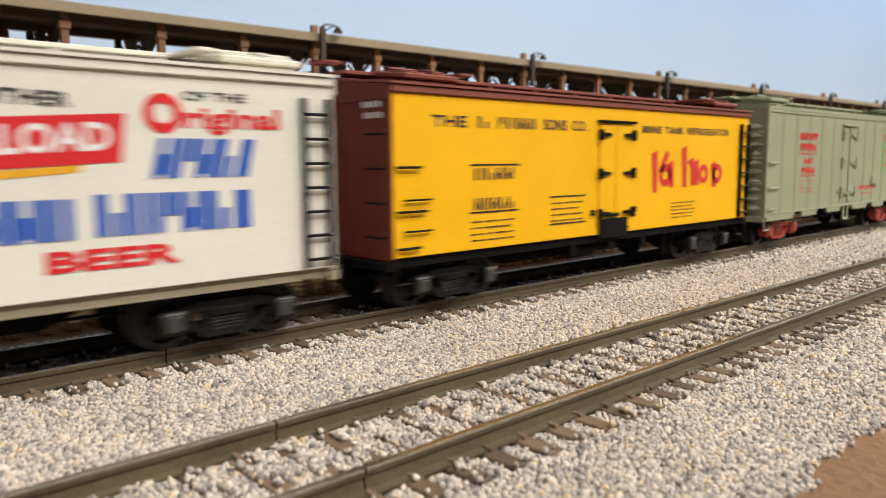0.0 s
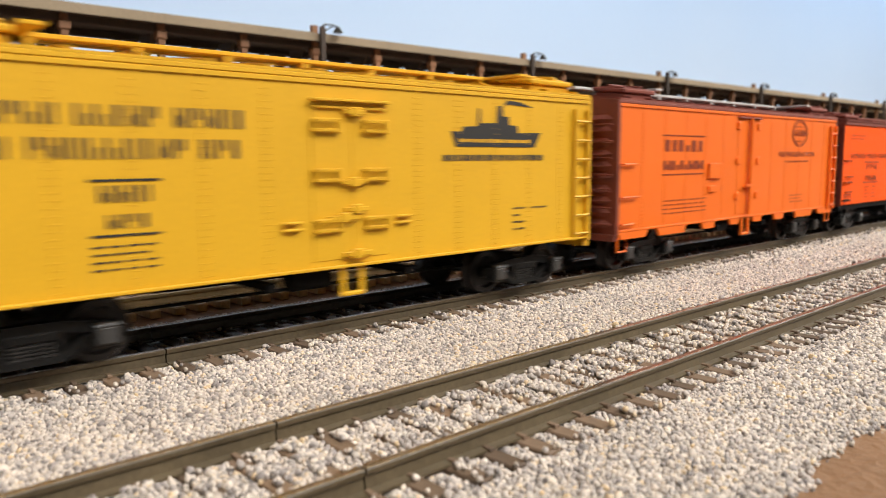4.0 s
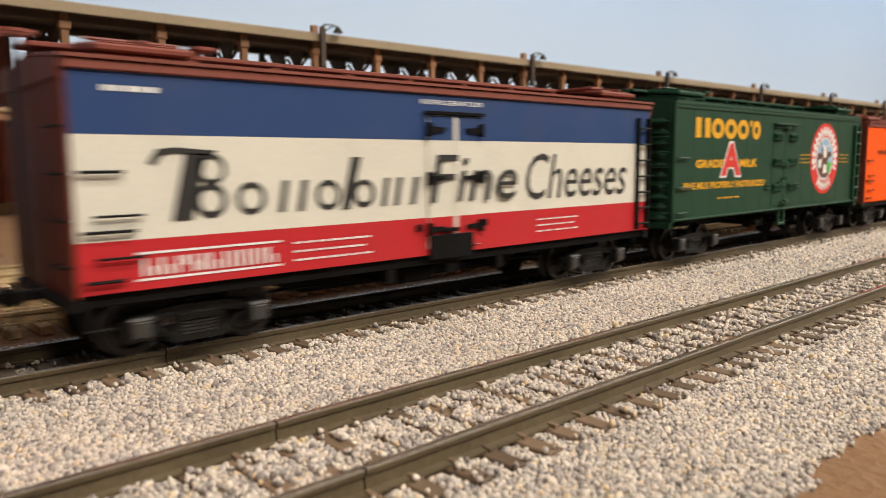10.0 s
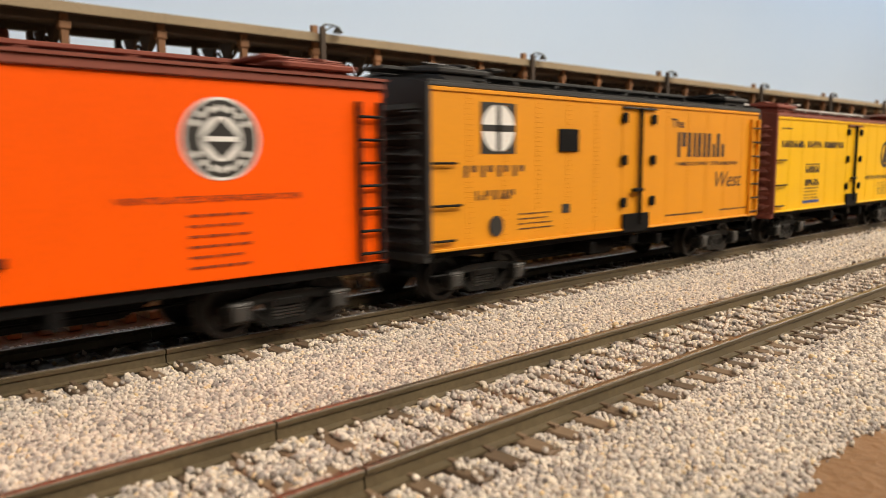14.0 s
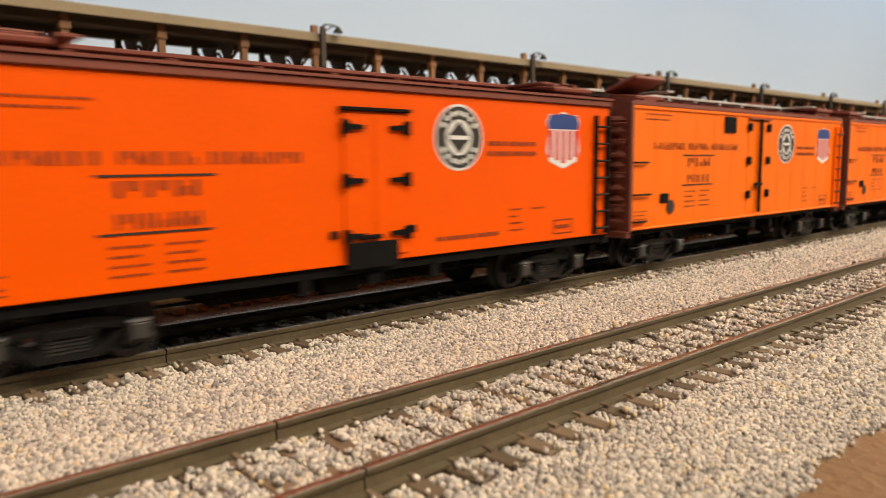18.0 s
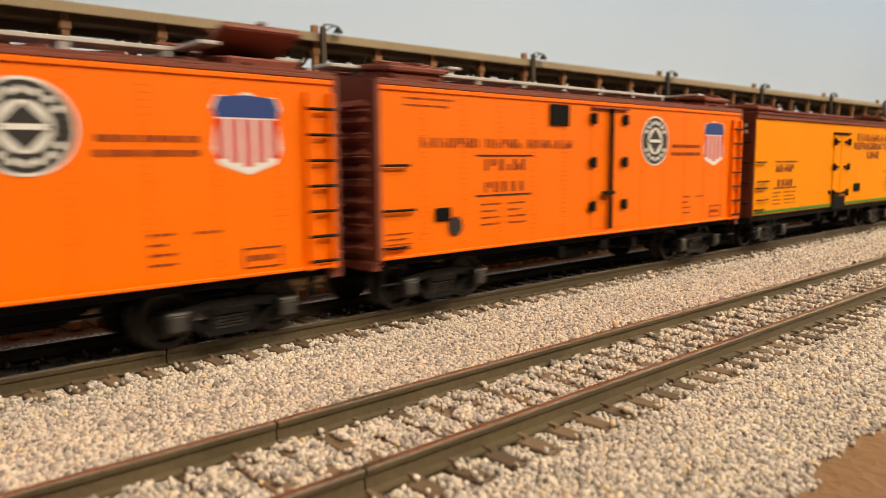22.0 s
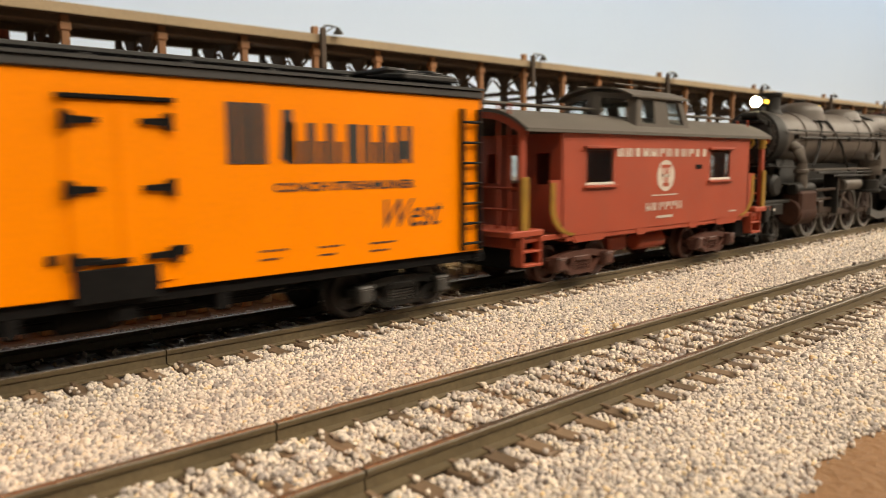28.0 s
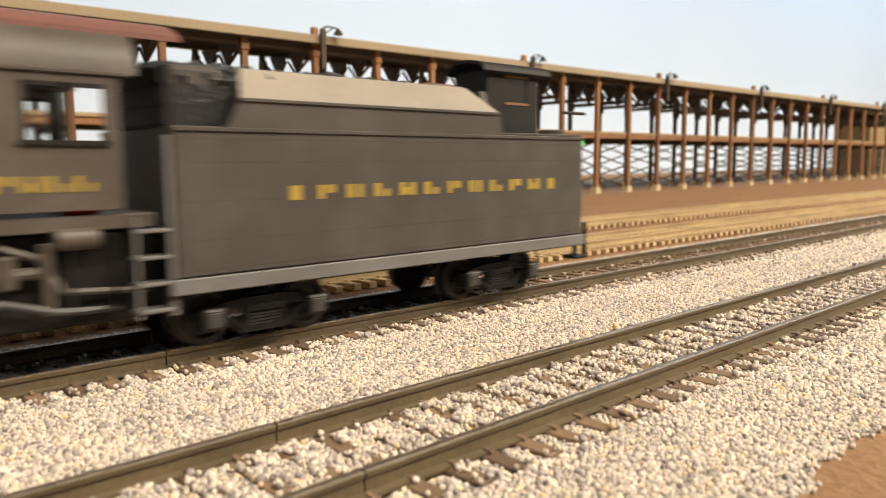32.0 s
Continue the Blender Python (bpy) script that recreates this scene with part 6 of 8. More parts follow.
def end_marks(car):
    """White marks at the top of a car's end, as plain bars."""
    for z in (car.z1 - 2.6, car.z1 - 4.6):
        for k in range(4):
            part("end_lettering", lambda: Shape().box(-0.03, 0.03, 0, 0.9, 0, 1.1), M_WHITE, car.ob, at=(-car.L / 2 - 0.96 if z > car.z1 - 3 else -car.L / 2 - 0.56, -13.5 + k * 1.5, z), key="endmark", smooth=0)


for q in (kahn, pfe6, pfe10, pfe13, lack, sell):
    end_marks(q)
# ---- caboose ----
M_CABRED = shade("weathered_freight_red", (0.30, 0.043, 0.015), 0.6, grain=0.08, grain_mm=0.8, blotch=0.14, blotch_mm=14, bump=0.015, dirt=0.25, dirt_rgb=(0.13, 0.045, 0.025))
M_CABROOF = shade("weathered_dark_roof", (0.085, 0.072, 0.060), 0.75, grain=0.12, blotch=0.15, blotch_mm=16, bump=0.02)
M_RUSTTRUCK = shade("rust_brown_truck", (0.062, 0.019, 0.011), 0.55, grain=0.2, blotch=0.25, blotch_mm=5, bump=0.03)
M_YELLOW = shade("yellow_safety_paint", (0.24, 0.125, 0.010), 0.5, grain=0.1, blotch=0.15, blotch_mm=5)
M_DULLWHITE = shade("dusty_white_lettering", (0.48, 0.42, 0.36), 0.6, grain=0.15, blotch=0.15, blotch_mm=6)
M_GLASS = clear_glass("window_glass")
M_FRAME = shade("pale_window_frame", (0.55, 0.50, 0.45), 0.6, grain=0.1, blotch=0.1)
M_LENSY = glow("amber_marker_lens", (1.0, 0.62, 0.06), 1.2)


def window(t, x0, x1, z0, z1, y, sg, frame_mat):
    """A framed pane in a wall that looks to -y (sg -1) or +y."""
    w = part("window", Shape().box(x0 - 0.6, x1 + 0.6, y - 0.3, y + 0.3, z1, z1 + 0.6, 0.1).box(x0 - 0.6, x1 + 0.6, y - 0.5, y + 0.5, z0 - 0.7, z0, 0.1)
             .box(x0 - 0.6, x0, y - 0.3, y + 0.3, z0, z1, 0.1).box(x1, x1 + 0.6, y - 0.3, y + 0.3, z0, z1, 0.1), frame_mat, t)
    p = part("pane", Shape().box(x0 + 0.02, x1 - 0.02, y - 0.1, y + 0.1, z0 + 0.02, z1 - 0.02), M_GLASS, w, "clear window pane")
    p.visible_shadow = False
    return w


def wall_holes(x0, x1, z0, z1, y, t, holes):
    """A wall sheet with rectangular openings (xa, xb, za, zb), sorted by x."""
    return pierced([x0] + sorted({v for h in holes for v in h[:2]}) + [x1], [z0] + sorted({v for h in holes for v in h[2:]}) + [z1], y, t, holes)


def pierced(us, vs, y, t, holes, axis="y"):
    """One connected sheet over the grid us x vs, open where a hole covers a cell."""
    def solid(i, j):
        if not (0 <= i < len(us) - 1 and 0 <= j < len(vs) - 1):
            return False
        cu, cv = (us[i] + us[i + 1]) / 2, (vs[j] + vs[j + 1]) / 2
        return not any(a < cu < b and c < cv < d for a, b, c, d in holes)
    ids, verts, faces = {}, [], []

    def at(i, j, k):
        if (i, j, k) not in ids:
            ids[(i, j, k)] = len(verts)
            d = y + t * k
            verts.append((us[i], d, vs[j]) if axis == "y" else (d, us[i], vs[j]))
        return ids[(i, j, k)]
    for i in range(len(us) - 1):
        for j in range(len(vs) - 1):
            if not solid(i, j):
                continue
            q = [(i, j), (i + 1, j), (i + 1, j + 1), (i, j + 1)]
            for k in (0, 1):
                faces.append(tuple(at(a, b, k) for a, b in q))
            for (a, b), (c, d), (ni, nj) in zip(q, q[1:] + q[:1], ((i, j - 1), (i + 1, j), (i, j + 1), (i - 1, j))):
                if not solid(ni, nj):
                    faces.append((at(a, b, 0), at(c, d, 0), at(c, d, 1), at(a, b, 1)))
    return Shape().add(verts, faces)


def caboose():
    mid = 59.0
    t = thing("caboose", "weathered red steel caboose with a dark roof and cupola", "train car", group="cars of the freight train")
    MOVERS.append((t, 2833.9 + mid))

    def X(u):
        return u - mid
    W = 14.1
    for sg in (-1, 1):
        y = -W if sg < 0 else W - 0.6
        part("side_wall", wall_holes(X(12), X(106.4), 11.6, 36.1, y, 0.6, [(X(21.6), X(32), 24.3, 31.9), (X(82), X(93.4 if sg < 0 else 104.5), 24.3, 31.9)]), M_CABRED, t, smooth=0)
        for a, b in ((21.6, 32), (82, 93.4)) if sg < 0 else ((21.6, 32), (82, 104.5)):
            window(t, X(a), X(b), 24.3, 31.9, y + 0.3 if sg < 0 else y + 0.3, sg, M_FRAME)
            if sg < 0:
                part("window_hood", Shape().box(X(a) - 1.6, X(b) + 1.6, -W - 1.0, -W + 0.02, 32.6, 33.3, 0.15), M_CABRED, t)
                part("window_sill", Shape().box(X(a) - 1.6, X(b) + 1.6, -W - 0.8, -W + 0.02, 22.9, 23.6, 0.15), M_CABRED, t)
        part("letter_board", Shape().box(X(12), X(106.4), y - 0.15 if sg < 0 else y, y + 0.6 if sg < 0 else y + 0.75, 35.1, 36.2, 0.1), M_CABRED, t)
    for u, sg in ((12, -1), (106.4, 1)):
        x = X(u)
        s = pierced([-W, -10.5, -6.0, -3.6, 3.6, 6.0, 10.5, W], [12.5, 24, 31.5, 33.5, 36.1], x - 0.3, 0.6,
                    [(-10.5, -6.0, 24, 31.5), (6.0, 10.5, 24, 31.5), (-3.6, 3.6, 12.5, 33.5)], "x")
        part("end_wall", s, M_CABRED, t, smooth=0)
        d = part("door", pierced([-3.5, -2.2, 2.2, 3.5], [12.6, 22, 31, 33.4], x - 0.25, 0.5, [(-2.2, 2.2, 22, 31)], "x"), M_CABRED, t, "end door with a glazed top", smooth=0)
        p = part("pane", Shape().box(x - 0.1, x + 0.1, -2.15, 2.15, 22.05, 30.95), M_GLASS, d)
        p.visible_shadow = False
    part("floor", Shape().box(X(-2), X(116), -W + 0.8, W - 0.8, 11.0, 12.4, 0.2), M_CABRED, t, "floor and end platforms")
    part("interior_bench", Shape().box(X(16), X(60), 5, 13, 12.4, 18, 0.3), M_BLACK, t)

    def roof_profile(k, rise):
        pts = []
        for i in range(-8, 9):
            a = i / 8.0
            pts.append((a * (W + 1.0), 36.2 + (1 - abs(a) ** 2.2) * rise + k))
        return pts
    prof = roof_profile(0, 5.0) + roof_profile(0.8, 5.0)[::-1]
    part("roof", Shape().prism(prof, X(-1.8), X(120.2), "x"), M_CABROOF, t, smooth=50)
    for u0, u1 in ((-8, 41.5), (75, 119)):
        for y in (-1.6, 0.4):
            part("running_board", Shape().box(X(u0), X(u1), y, y + 1.6, 43.2, 43.8, 0.1), M_CABROOF, t)
    # cupola almost as wide as the body, its ends drawn to a blunt point and leaning inwards
    C, F = 12.4, 3.4

    def leaf(bl, br, tr, tl, holes, name, label=""):
        """A flat sheet between four corners with openings, and a pane in each opening."""
        us = [0.0] + sorted({v for h in holes for v in h[:2]}) + [1.0]
        vs = [0.0] + sorted({v for h in holes for v in h[2:]}) + [1.0]
        a, b, c, d = (Vector(p) for p in (bl, br, tr, tl))
        out = (b - a).cross(d - a).normalized()

        def set_out(s):
            s.v = [tuple((a * (1 - u) + b * u) * (1 - v) + (d * (1 - u) + c * u) * v + out * k) for u, k, v in s.v]
            return s
        wall = part(name, set_out(pierced(us, vs, -0.3, 0.6, holes)), M_CABROOF, t, label, smooth=0)
        for u0, u1, v0, v1 in holes:
            p = part("pane", set_out(Shape().box(u0, u1, -0.06, 0.06, v0, v1)), M_GLASS, wall)
            p.visible_shadow = False
    lo = {"fn": (44.4, -C, 37.0), "ff": (44.4, C, 37.0), "fc": (44.4 - F, 0, 37.0), "bn": (72.4, -C, 37.0), "bf": (72.4, C, 37.0), "bc": (72.4 + F, 0, 37.0)}
    hi = {"fn": (45.4, -C + 0.5, 46.9), "ff": (45.4, C - 0.5, 46.9), "fc": (45.4 - F + 1.0, 0, 48.4), "bn": (67.4, -C + 0.5, 46.9), "bf": (67.4, C - 0.5, 46.9), "bc": (67.4 + F, 0, 48.4)}
    for k in lo:
        lo[k], hi[k] = (X(lo[k][0]), *lo[k][1:]), (X(hi[k][0]), *hi[k][1:])
    side = [(0.09, 0.34, 0.25, 0.87), (0.62, 0.90, 0.25, 0.87)]
    end = [(0.20, 0.82, 0.32, 0.86)]
    for p, q, holes, nm in (("fn", "bn", side, "cupola_wall"), ("bf", "ff", side, "cupola_wall"), ("fc", "fn", end, "cupola_end"), ("ff", "fc", end, "cupola_end"), ("bn", "bc", end, "cupola_end"), ("bc", "bf", end, "cupola_end")):
        leaf(lo[p], lo[q], hi[q], hi[p], holes, nm, "dark cupola sheet with window openings")
    arch = [(i / 6 * (C + 0.5), 46.7 + 3.0 * (1 - abs(i / 6) ** 2.2)) for i in range(-6, 7)]
    part("cupola_roof", Shape().prism(arch + [(y, z - 0.5) for y, z in arch][::-1], X(42.2), X(70.6), "x"), M_CABROOF, t, smooth=50)
    for y in (-6, 6):
        part("roof_grab", Shape().tube([(X(44), y, 48.6), (X(44), y, 50.2), (X(54), y, 50.2), (X(54), y, 48.6)], 0.25), M_CABROOF, t)
        part("roof_grab", Shape().tube([(X(58), y, 48.6), (X(58), y, 50.2), (X(68), y, 50.2), (X(68), y, 48.6)], 0.25), M_CABROOF, t)
    # steps, railings, sills
    part("side_sill", Shape().box(X(14), X(104), -W + 0.2, W - 0.2, 10.3, 11.6, 0.2), M_CABRED, t)
    for u0, u1 in ((16, 30), (43, 49), (70, 76), (86, 100)):
        part("sill_tab", Shape().prism([(X(u0), 11.7), (X(u1), 11.7), (X(u1 - 1.2), 9.9), (X(u0 + 1.2), 9.9)], -W, -W + 0.6, "y"), M_CABRED, t)
    for u in (-2.0, 110.0):
        for yy in (-W, W - 2.4):
            s = part("steps", Shape().box(X(u), X(u) + 0.6, yy, yy + 3.2, 5.8, 12.4, 0.1).box(X(u) + 6.2, X(u) + 6.8, yy, yy + 3.2, 5.8, 12.4, 0.1)
                     .box(X(u), X(u) + 6.8, yy - 0.3, yy + 2.6, 5.6, 6.2, 0.1).box(X(u), X(u) + 6.8, yy, yy + 3.2, 8.8, 9.3, 0.1), M_CABRED, t, "two-tread end steps")
    for u in (-1.0, 115.2):
        for y in (-5, 5):
            part("rail_post", Shape().tube([(X(u), y, 12), (X(u), y, 23.5)], 0.3), M_CABRED, t)
        for z in (18.5, 23.5):
            part("end_rail", Shape().tube([(X(u), -W + 1.2, z), (X(u), W - 1.2, z)], 0.32), M_CABRED, t)
        part("end_ladder", Shape().tube([(X(u), -9, 12), (X(u), -9, 42.6)], 0.3).tube([(X(u), -5.6, 12), (X(u), -5.6, 42.6)], 0.3), M_CABRED, t)
        part("brake_wheel", Shape().lathe([(2.6, -0.2), (3.2, -0.2), (3.2, 0.3), (2.6, 0.3), (2.6, -0.2)], (X(u), 7, 26), "z", 16).tube([(X(u), 7, 12), (X(u), 7, 26)], 0.3), M_CABRED, t)
        part("end_beam", Shape().box(X(u) - 1.2, X(u) + 1.2, -W + 1, W - 1, 9.6, 12.2, 0.3), M_CABRED, t)
    # the side sheets reach out under the porches, edged by a broad yellow handrail
    for m in (1, -1):
        def at(u, m=m):
            return X(u) if m > 0 else -X(u) + 0.4
        for y in (-W, W - 0.6):
            part("side_wing", Shape().prism([(at(12.02), 25.2), (at(7.6), 25.2), (at(7.6), 17.6), (at(8.8), 15.0), (at(11.2), 12.9), (at(12.02), 12.4)], y, y + 0.6, "y"), M_CABRED, t)
            yy = y - 0.14 if y < 0 else y + 0.6
            outer = [(7.7, 24.6), (7.7, 17.6), (8.9, 15.1), (11.2, 13.1), (14.2, 11.9), (16.6, 11.7)]
            inner = [(16.8, 12.3), (14.2, 12.7), (11.8, 14.0), (10.0, 16.2), (9.4, 18.2), (9.4, 24.6)]
            part("yellow_handrail", Shape().prism([(at(u), z) for u, z in outer + inner], yy, yy + 0.14, "y"), M_YELLOW, t, "broad curved yellow handrail")
        for y in (-W + 0.3, W - 0.9):
            part("yellow_post", Shape().box(min(at(-1.8), at(0.6)), max(at(-1.8), at(0.6)), y, y + 0.6, 13.0, 26.0, 0.15), M_YELLOW, t, "yellow handrail panel of the porch")
            part("porch_post", Shape().box(min(at(-1.6), at(0.2)), max(at(-1.6), at(0.2)), y + 0.7, y + 2.0, 12.2, 36.6, 0.2), M_CABRED, t, "corner post of the porch")
        part("end_column", Shape().box(min(at(-1.2), at(2.2)), max(at(-1.2), at(2.2)), 7.6, 11.6, 12.2, 40.0, 0.3), M_CABRED, t, "stout column that carries the roof end")
        rim = [(a / 6 * (W + 0.6), 36.2 + (1 - abs(a / 6) ** 2.2) * 5.0) for a in range(-6, 7)]
        part("end_fascia", Shape().prism(rim + [(y * 0.96, z - 1.5) for y, z in rim][::-1], min(at(-1.7), at(-1.1)), max(at(-1.7), at(-1.1)), "x"), M_CABRED, t, "curved board under the roof end")
        part("platform", Shape().box(min(at(-5.7), at(5.6)), max(at(-5.7), at(5.6)), -W, W, 12.4, 14.0, 0.3), M_CABRED, t, "end platform")
    for sg, u in ((-1, -2), (1, 116)):
        part("coupler", lambda: coupler_shape(sg), M_STEELDARK, t, at=(X(u), 0, 0), key=("coupler", sg))
    for u in (-2.4, 113.6):
        part("brake_stand", Shape().box(X(u), X(u) + 2.4, 5.4, 7.4, 12.2, 25.0, 0.3), M_CABRED, t)
    # plain black boxes added to darken the gap under each porch
    for a, b in ((-1, 9), (104, 115)):
        part("draft_gear", Shape().box(X(a), X(b), -11.5, 11.5, 4.6, 9.6, 0.5), M_BLACK, t, "dark block added in place of gear and shade under the platform")
    part("brake_rigging", Shape().prism([(X(34), 9.4), (X(76), 9.4), (X(70), 6.6), (X(40), 6.6)], 2, 9, "y"), M_BLACK, t)
    part("belly_box", Shape().box(X(38), X(47), -9, 9, 5.4, 9.4, 0.6), M_CABRED, t)
    part("air_tank", Shape().cyl((X(58), -8, 7.0), 2.3, -7, 7, "x", 14, 0.5), M_CABRED, t)
    part("centre_sill", Shape().box(X(0), X(114), -3, 3, 7.6, 11.0, 0.2), M_RUSTTRUCK, t)
    for u in (21.8, 87.3):
        truck(t, X(u), M_RUSTTRUCK, M_RUSTTRUCK)
    m = part("marker_lamp", Shape().cyl((X(116.5), -W + 0.6, 0), 1.3, 33.0, 37.4, "z", 12, 0.3), M_YELLOW, t, "yellow marker lamp")
    part("lens", Shape().cyl((X(117.9), -W + 0.6, 35.2), 0.8, -0.2, 0.3, "x", 10), M_LENSY, m)
    part("vent_window", Shape().box(X(73.2), X(76.8), -W - 0.12, -W + 0.05, 27.0, 28.3, 0.05), M_BLACK, t, "small dark slot window")
    # lettering
    c = Lettered(t, 118.0, -W)
    c.blocks(M_DULLWHITE, 33.9, 80.2, 30.6, 2.2, 12, y=-W, thick=0.24, fill=0.74)
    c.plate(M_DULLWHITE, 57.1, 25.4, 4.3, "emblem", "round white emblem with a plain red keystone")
    part("emblem_keystone", Shape().prism([(X(54.6), 28.4), (X(59.6), 28.4), (X(59.2), 27.0), (X(58.6), 22.4), (X(55.6), 22.4), (X(55.0), 27.0)], -W - 0.2, -W - 0.16, "y"), M_CABRED, t)
    part("emblem_marks", Shape().box(X(55.6), X(56.4), -W - 0.26, -W - 0.22, 23.4, 27.6).box(X(57.8), X(58.6), -W - 0.26, -W - 0.22, 23.4, 27.6).box(X(55.6), X(58.6), -W - 0.26, -W - 0.22, 25.0, 25.8), M_DULLWHITE, t)
    s = Shape().box(X(50.2), X(63.5), -W - 0.14, -W - 0.1, 20.0, 20.3).box(X(53), X(61), -W - 0.14, -W - 0.1, 13.8, 14.5).box(X(94), X(99), -W - 0.14, -W - 0.1, 13.6, 14.0)
    part("lettering", s, M_DULLWHITE, t, "white painted lines")
    c.blocks(M_DULLWHITE, 47.4, 66.2, 16.0, 2.2, 6, y=-W)
    return t


class Lettered:
    """Side lettering for a thing that is no refrigerator car."""

    def __init__(self, ob, length, y):
        self.ob, self.L, self.y = ob, length, y

    def x(self, u):
        return u - self.L / 2

    blocks = Car.blocks

    def plate(self, mat, u, z, r, name, label):
        s = Shape().prism([(self.x(u) + r * math.cos(2 * math.pi * k / 32), z + r * math.sin(2 * math.pi * k / 32)) for k in range(32)], self.y - 0.12, self.y - 0.08, "y")
        return part(name, s, mat, self.ob, label, smooth=0)


caboose()
# ---- steam locomotive and tender ----
M_LOCO = shade("weathered_locomotive_black", (0.070, 0.055, 0.044), 0.52, grain=0.12, grain_mm=1.0, blotch=0.2, blotch_mm=16, bump=0.02, dirt=0.4, dirt_rgb=(0.115, 0.092, 0.076))
M_SMOKE = shade("graphite_smokebox", (0.030, 0.026, 0.023), 0.6, grain=0.15, blotch=0.25, blotch_mm=9, bump=0.02, dirt=0.3, dirt_rgb=(0.06, 0.05, 0.043))
M_LOCODARK = shade("sooty_black", (0.013, 0.0115, 0.010), 0.6, grain=0.15, blotch=0.25, blotch_mm=8, bump=0.02, spec=0.25)
M_TENDER = shade("dusty_dark_green_black", (0.049, 0.042, 0.035), 0.6, grain=0.1, blotch=0.2, blotch_mm=20, bump=0.015, dirt=0.35, dirt_rgb=(0.10, 0.09, 0.08))
M_RUSTCYL = shade("rusty_cylinder", (0.040, 0.0145, 0.008), 0.75, grain=0.15, blotch=0.3, blotch_mm=8, spec=0.2, dirt=0.2, dirt_rgb=(0.035, 0.025, 0.02))
M_CABTOP = shade("oxide_cab_roof", (0.16, 0.065, 0.050), 0.6, grain=0.1, blotch=0.12, blotch_mm=12)
M_ROD = shade("worn_rod_steel", (0.05, 0.032, 0.024), 0.4, 0.45, grain=0.15, blotch=0.2, blotch_mm=6)
M_TYRE = shade("driver_tyre_steel", (0.20, 0.19, 0.18), 0.38, 0.6, grain=0.15, blotch=0.2, blotch_mm=6)
M_DRIVER = shade("rusty_driver_centre", (0.045, 0.027, 0.022), 0.6, grain=0.2, blotch=0.25, blotch_mm=5)
M_ASH = shade("grey_cast_frame", (0.062, 0.058, 0.055), 0.6, grain=0.12, blotch=0.2, blotch_mm=8)
M_BRASS = shade("gold_bell", (0.72, 0.42, 0.04), 0.3, 0.8, grain=0.08, blotch=0.1)
M_HEADLIGHT = glow("headlight_glow", (1.0, 0.88, 0.62), 22.0)
M_NUMLIGHT = glow("number_board_glow", (1.0, 0.62, 0.08), 2.0)
M_COAL = shade("coal", (0.018, 0.018, 0.018), 0.35, grain=0.3, bump=0.3, bump_mm=1.0)
M_REDIN = shade("red_cab_inside", (0.25, 0.012, 0.012), 0.6)
M_DULLGOLD = shade("faded_gold_lettering", (0.36, 0.24, 0.035), 0.6, grain=0.1, blotch=0.1)
RODS = []
CRANK, R_DRV, DRIVE_PHASE = 4.2, 9.0, 45.4


def driver_shape(counter):
    s = Shape()
    for sg in (-1, 1):
        a, b = 7.2 * sg, 9.3 * sg
        y0, y1 = min(a, b), max(a, b)
        s.cyl((0, 0, 0), 2.3, y0, y1, "y", 16)
        n = 8
        pts = [(6.0 * math.cos(radians(205 + 130 * k / n)) * 1.28, 6.0 * math.sin(radians(205 + 130 * k / n)) * 1.28) for k in range(n + 1)]
        s.prism(pts, y0 + 0.3, y1 + 0.05, "y")
        s.cyl((0, CRANK * 0, CRANK), 1.5, y0, y1 + (0.6 if sg > 0 else 0), "y", 12)
    s.cyl((0, 0, 0), 1.3, -9.3, 9.3, "y", 12)
    return s


def tyre_shape(sg):
    s = Shape()
    for sg in (sg,):
        prof = [(R_DRV - 1.35, 7.3), (R_DRV - 0.2, 7.1), (R_DRV + 0.6, 7.0), (R_DRV + 0.6, 7.4), (R_DRV, 7.7), (R_DRV - 0.1, 9.6), (R_DRV - 1.35, 9.6), (R_DRV - 1.35, 7.3)]
        s.lathe([(a, sg * b) for a, b in prof], (0, 0, 0), "y", 36)
    return s


def rod_shape(x0, x1, r0, r1, y, h0=0.8, h1=0.8, t=0.8):
    """A flat steel rod with eyes at both ends."""
    s = Shape().prism([(x0, -h0), (x1, -h1), (x1, h1), (x0, h0)], y, y + t, "y")
    s.cyl((x0, 0, 0), r0, y - 0.25, y + t + 0.2, "y", 14)
    s.cyl((x1, 0, 0), r1, y - 0.25, y + t + 0.2, "y", 14)
    return s


def boiler_rings(rows, zc, n=40):
    return Shape().lathe([(r, x) for x, r in rows], (0, 0, zc), "x", n)


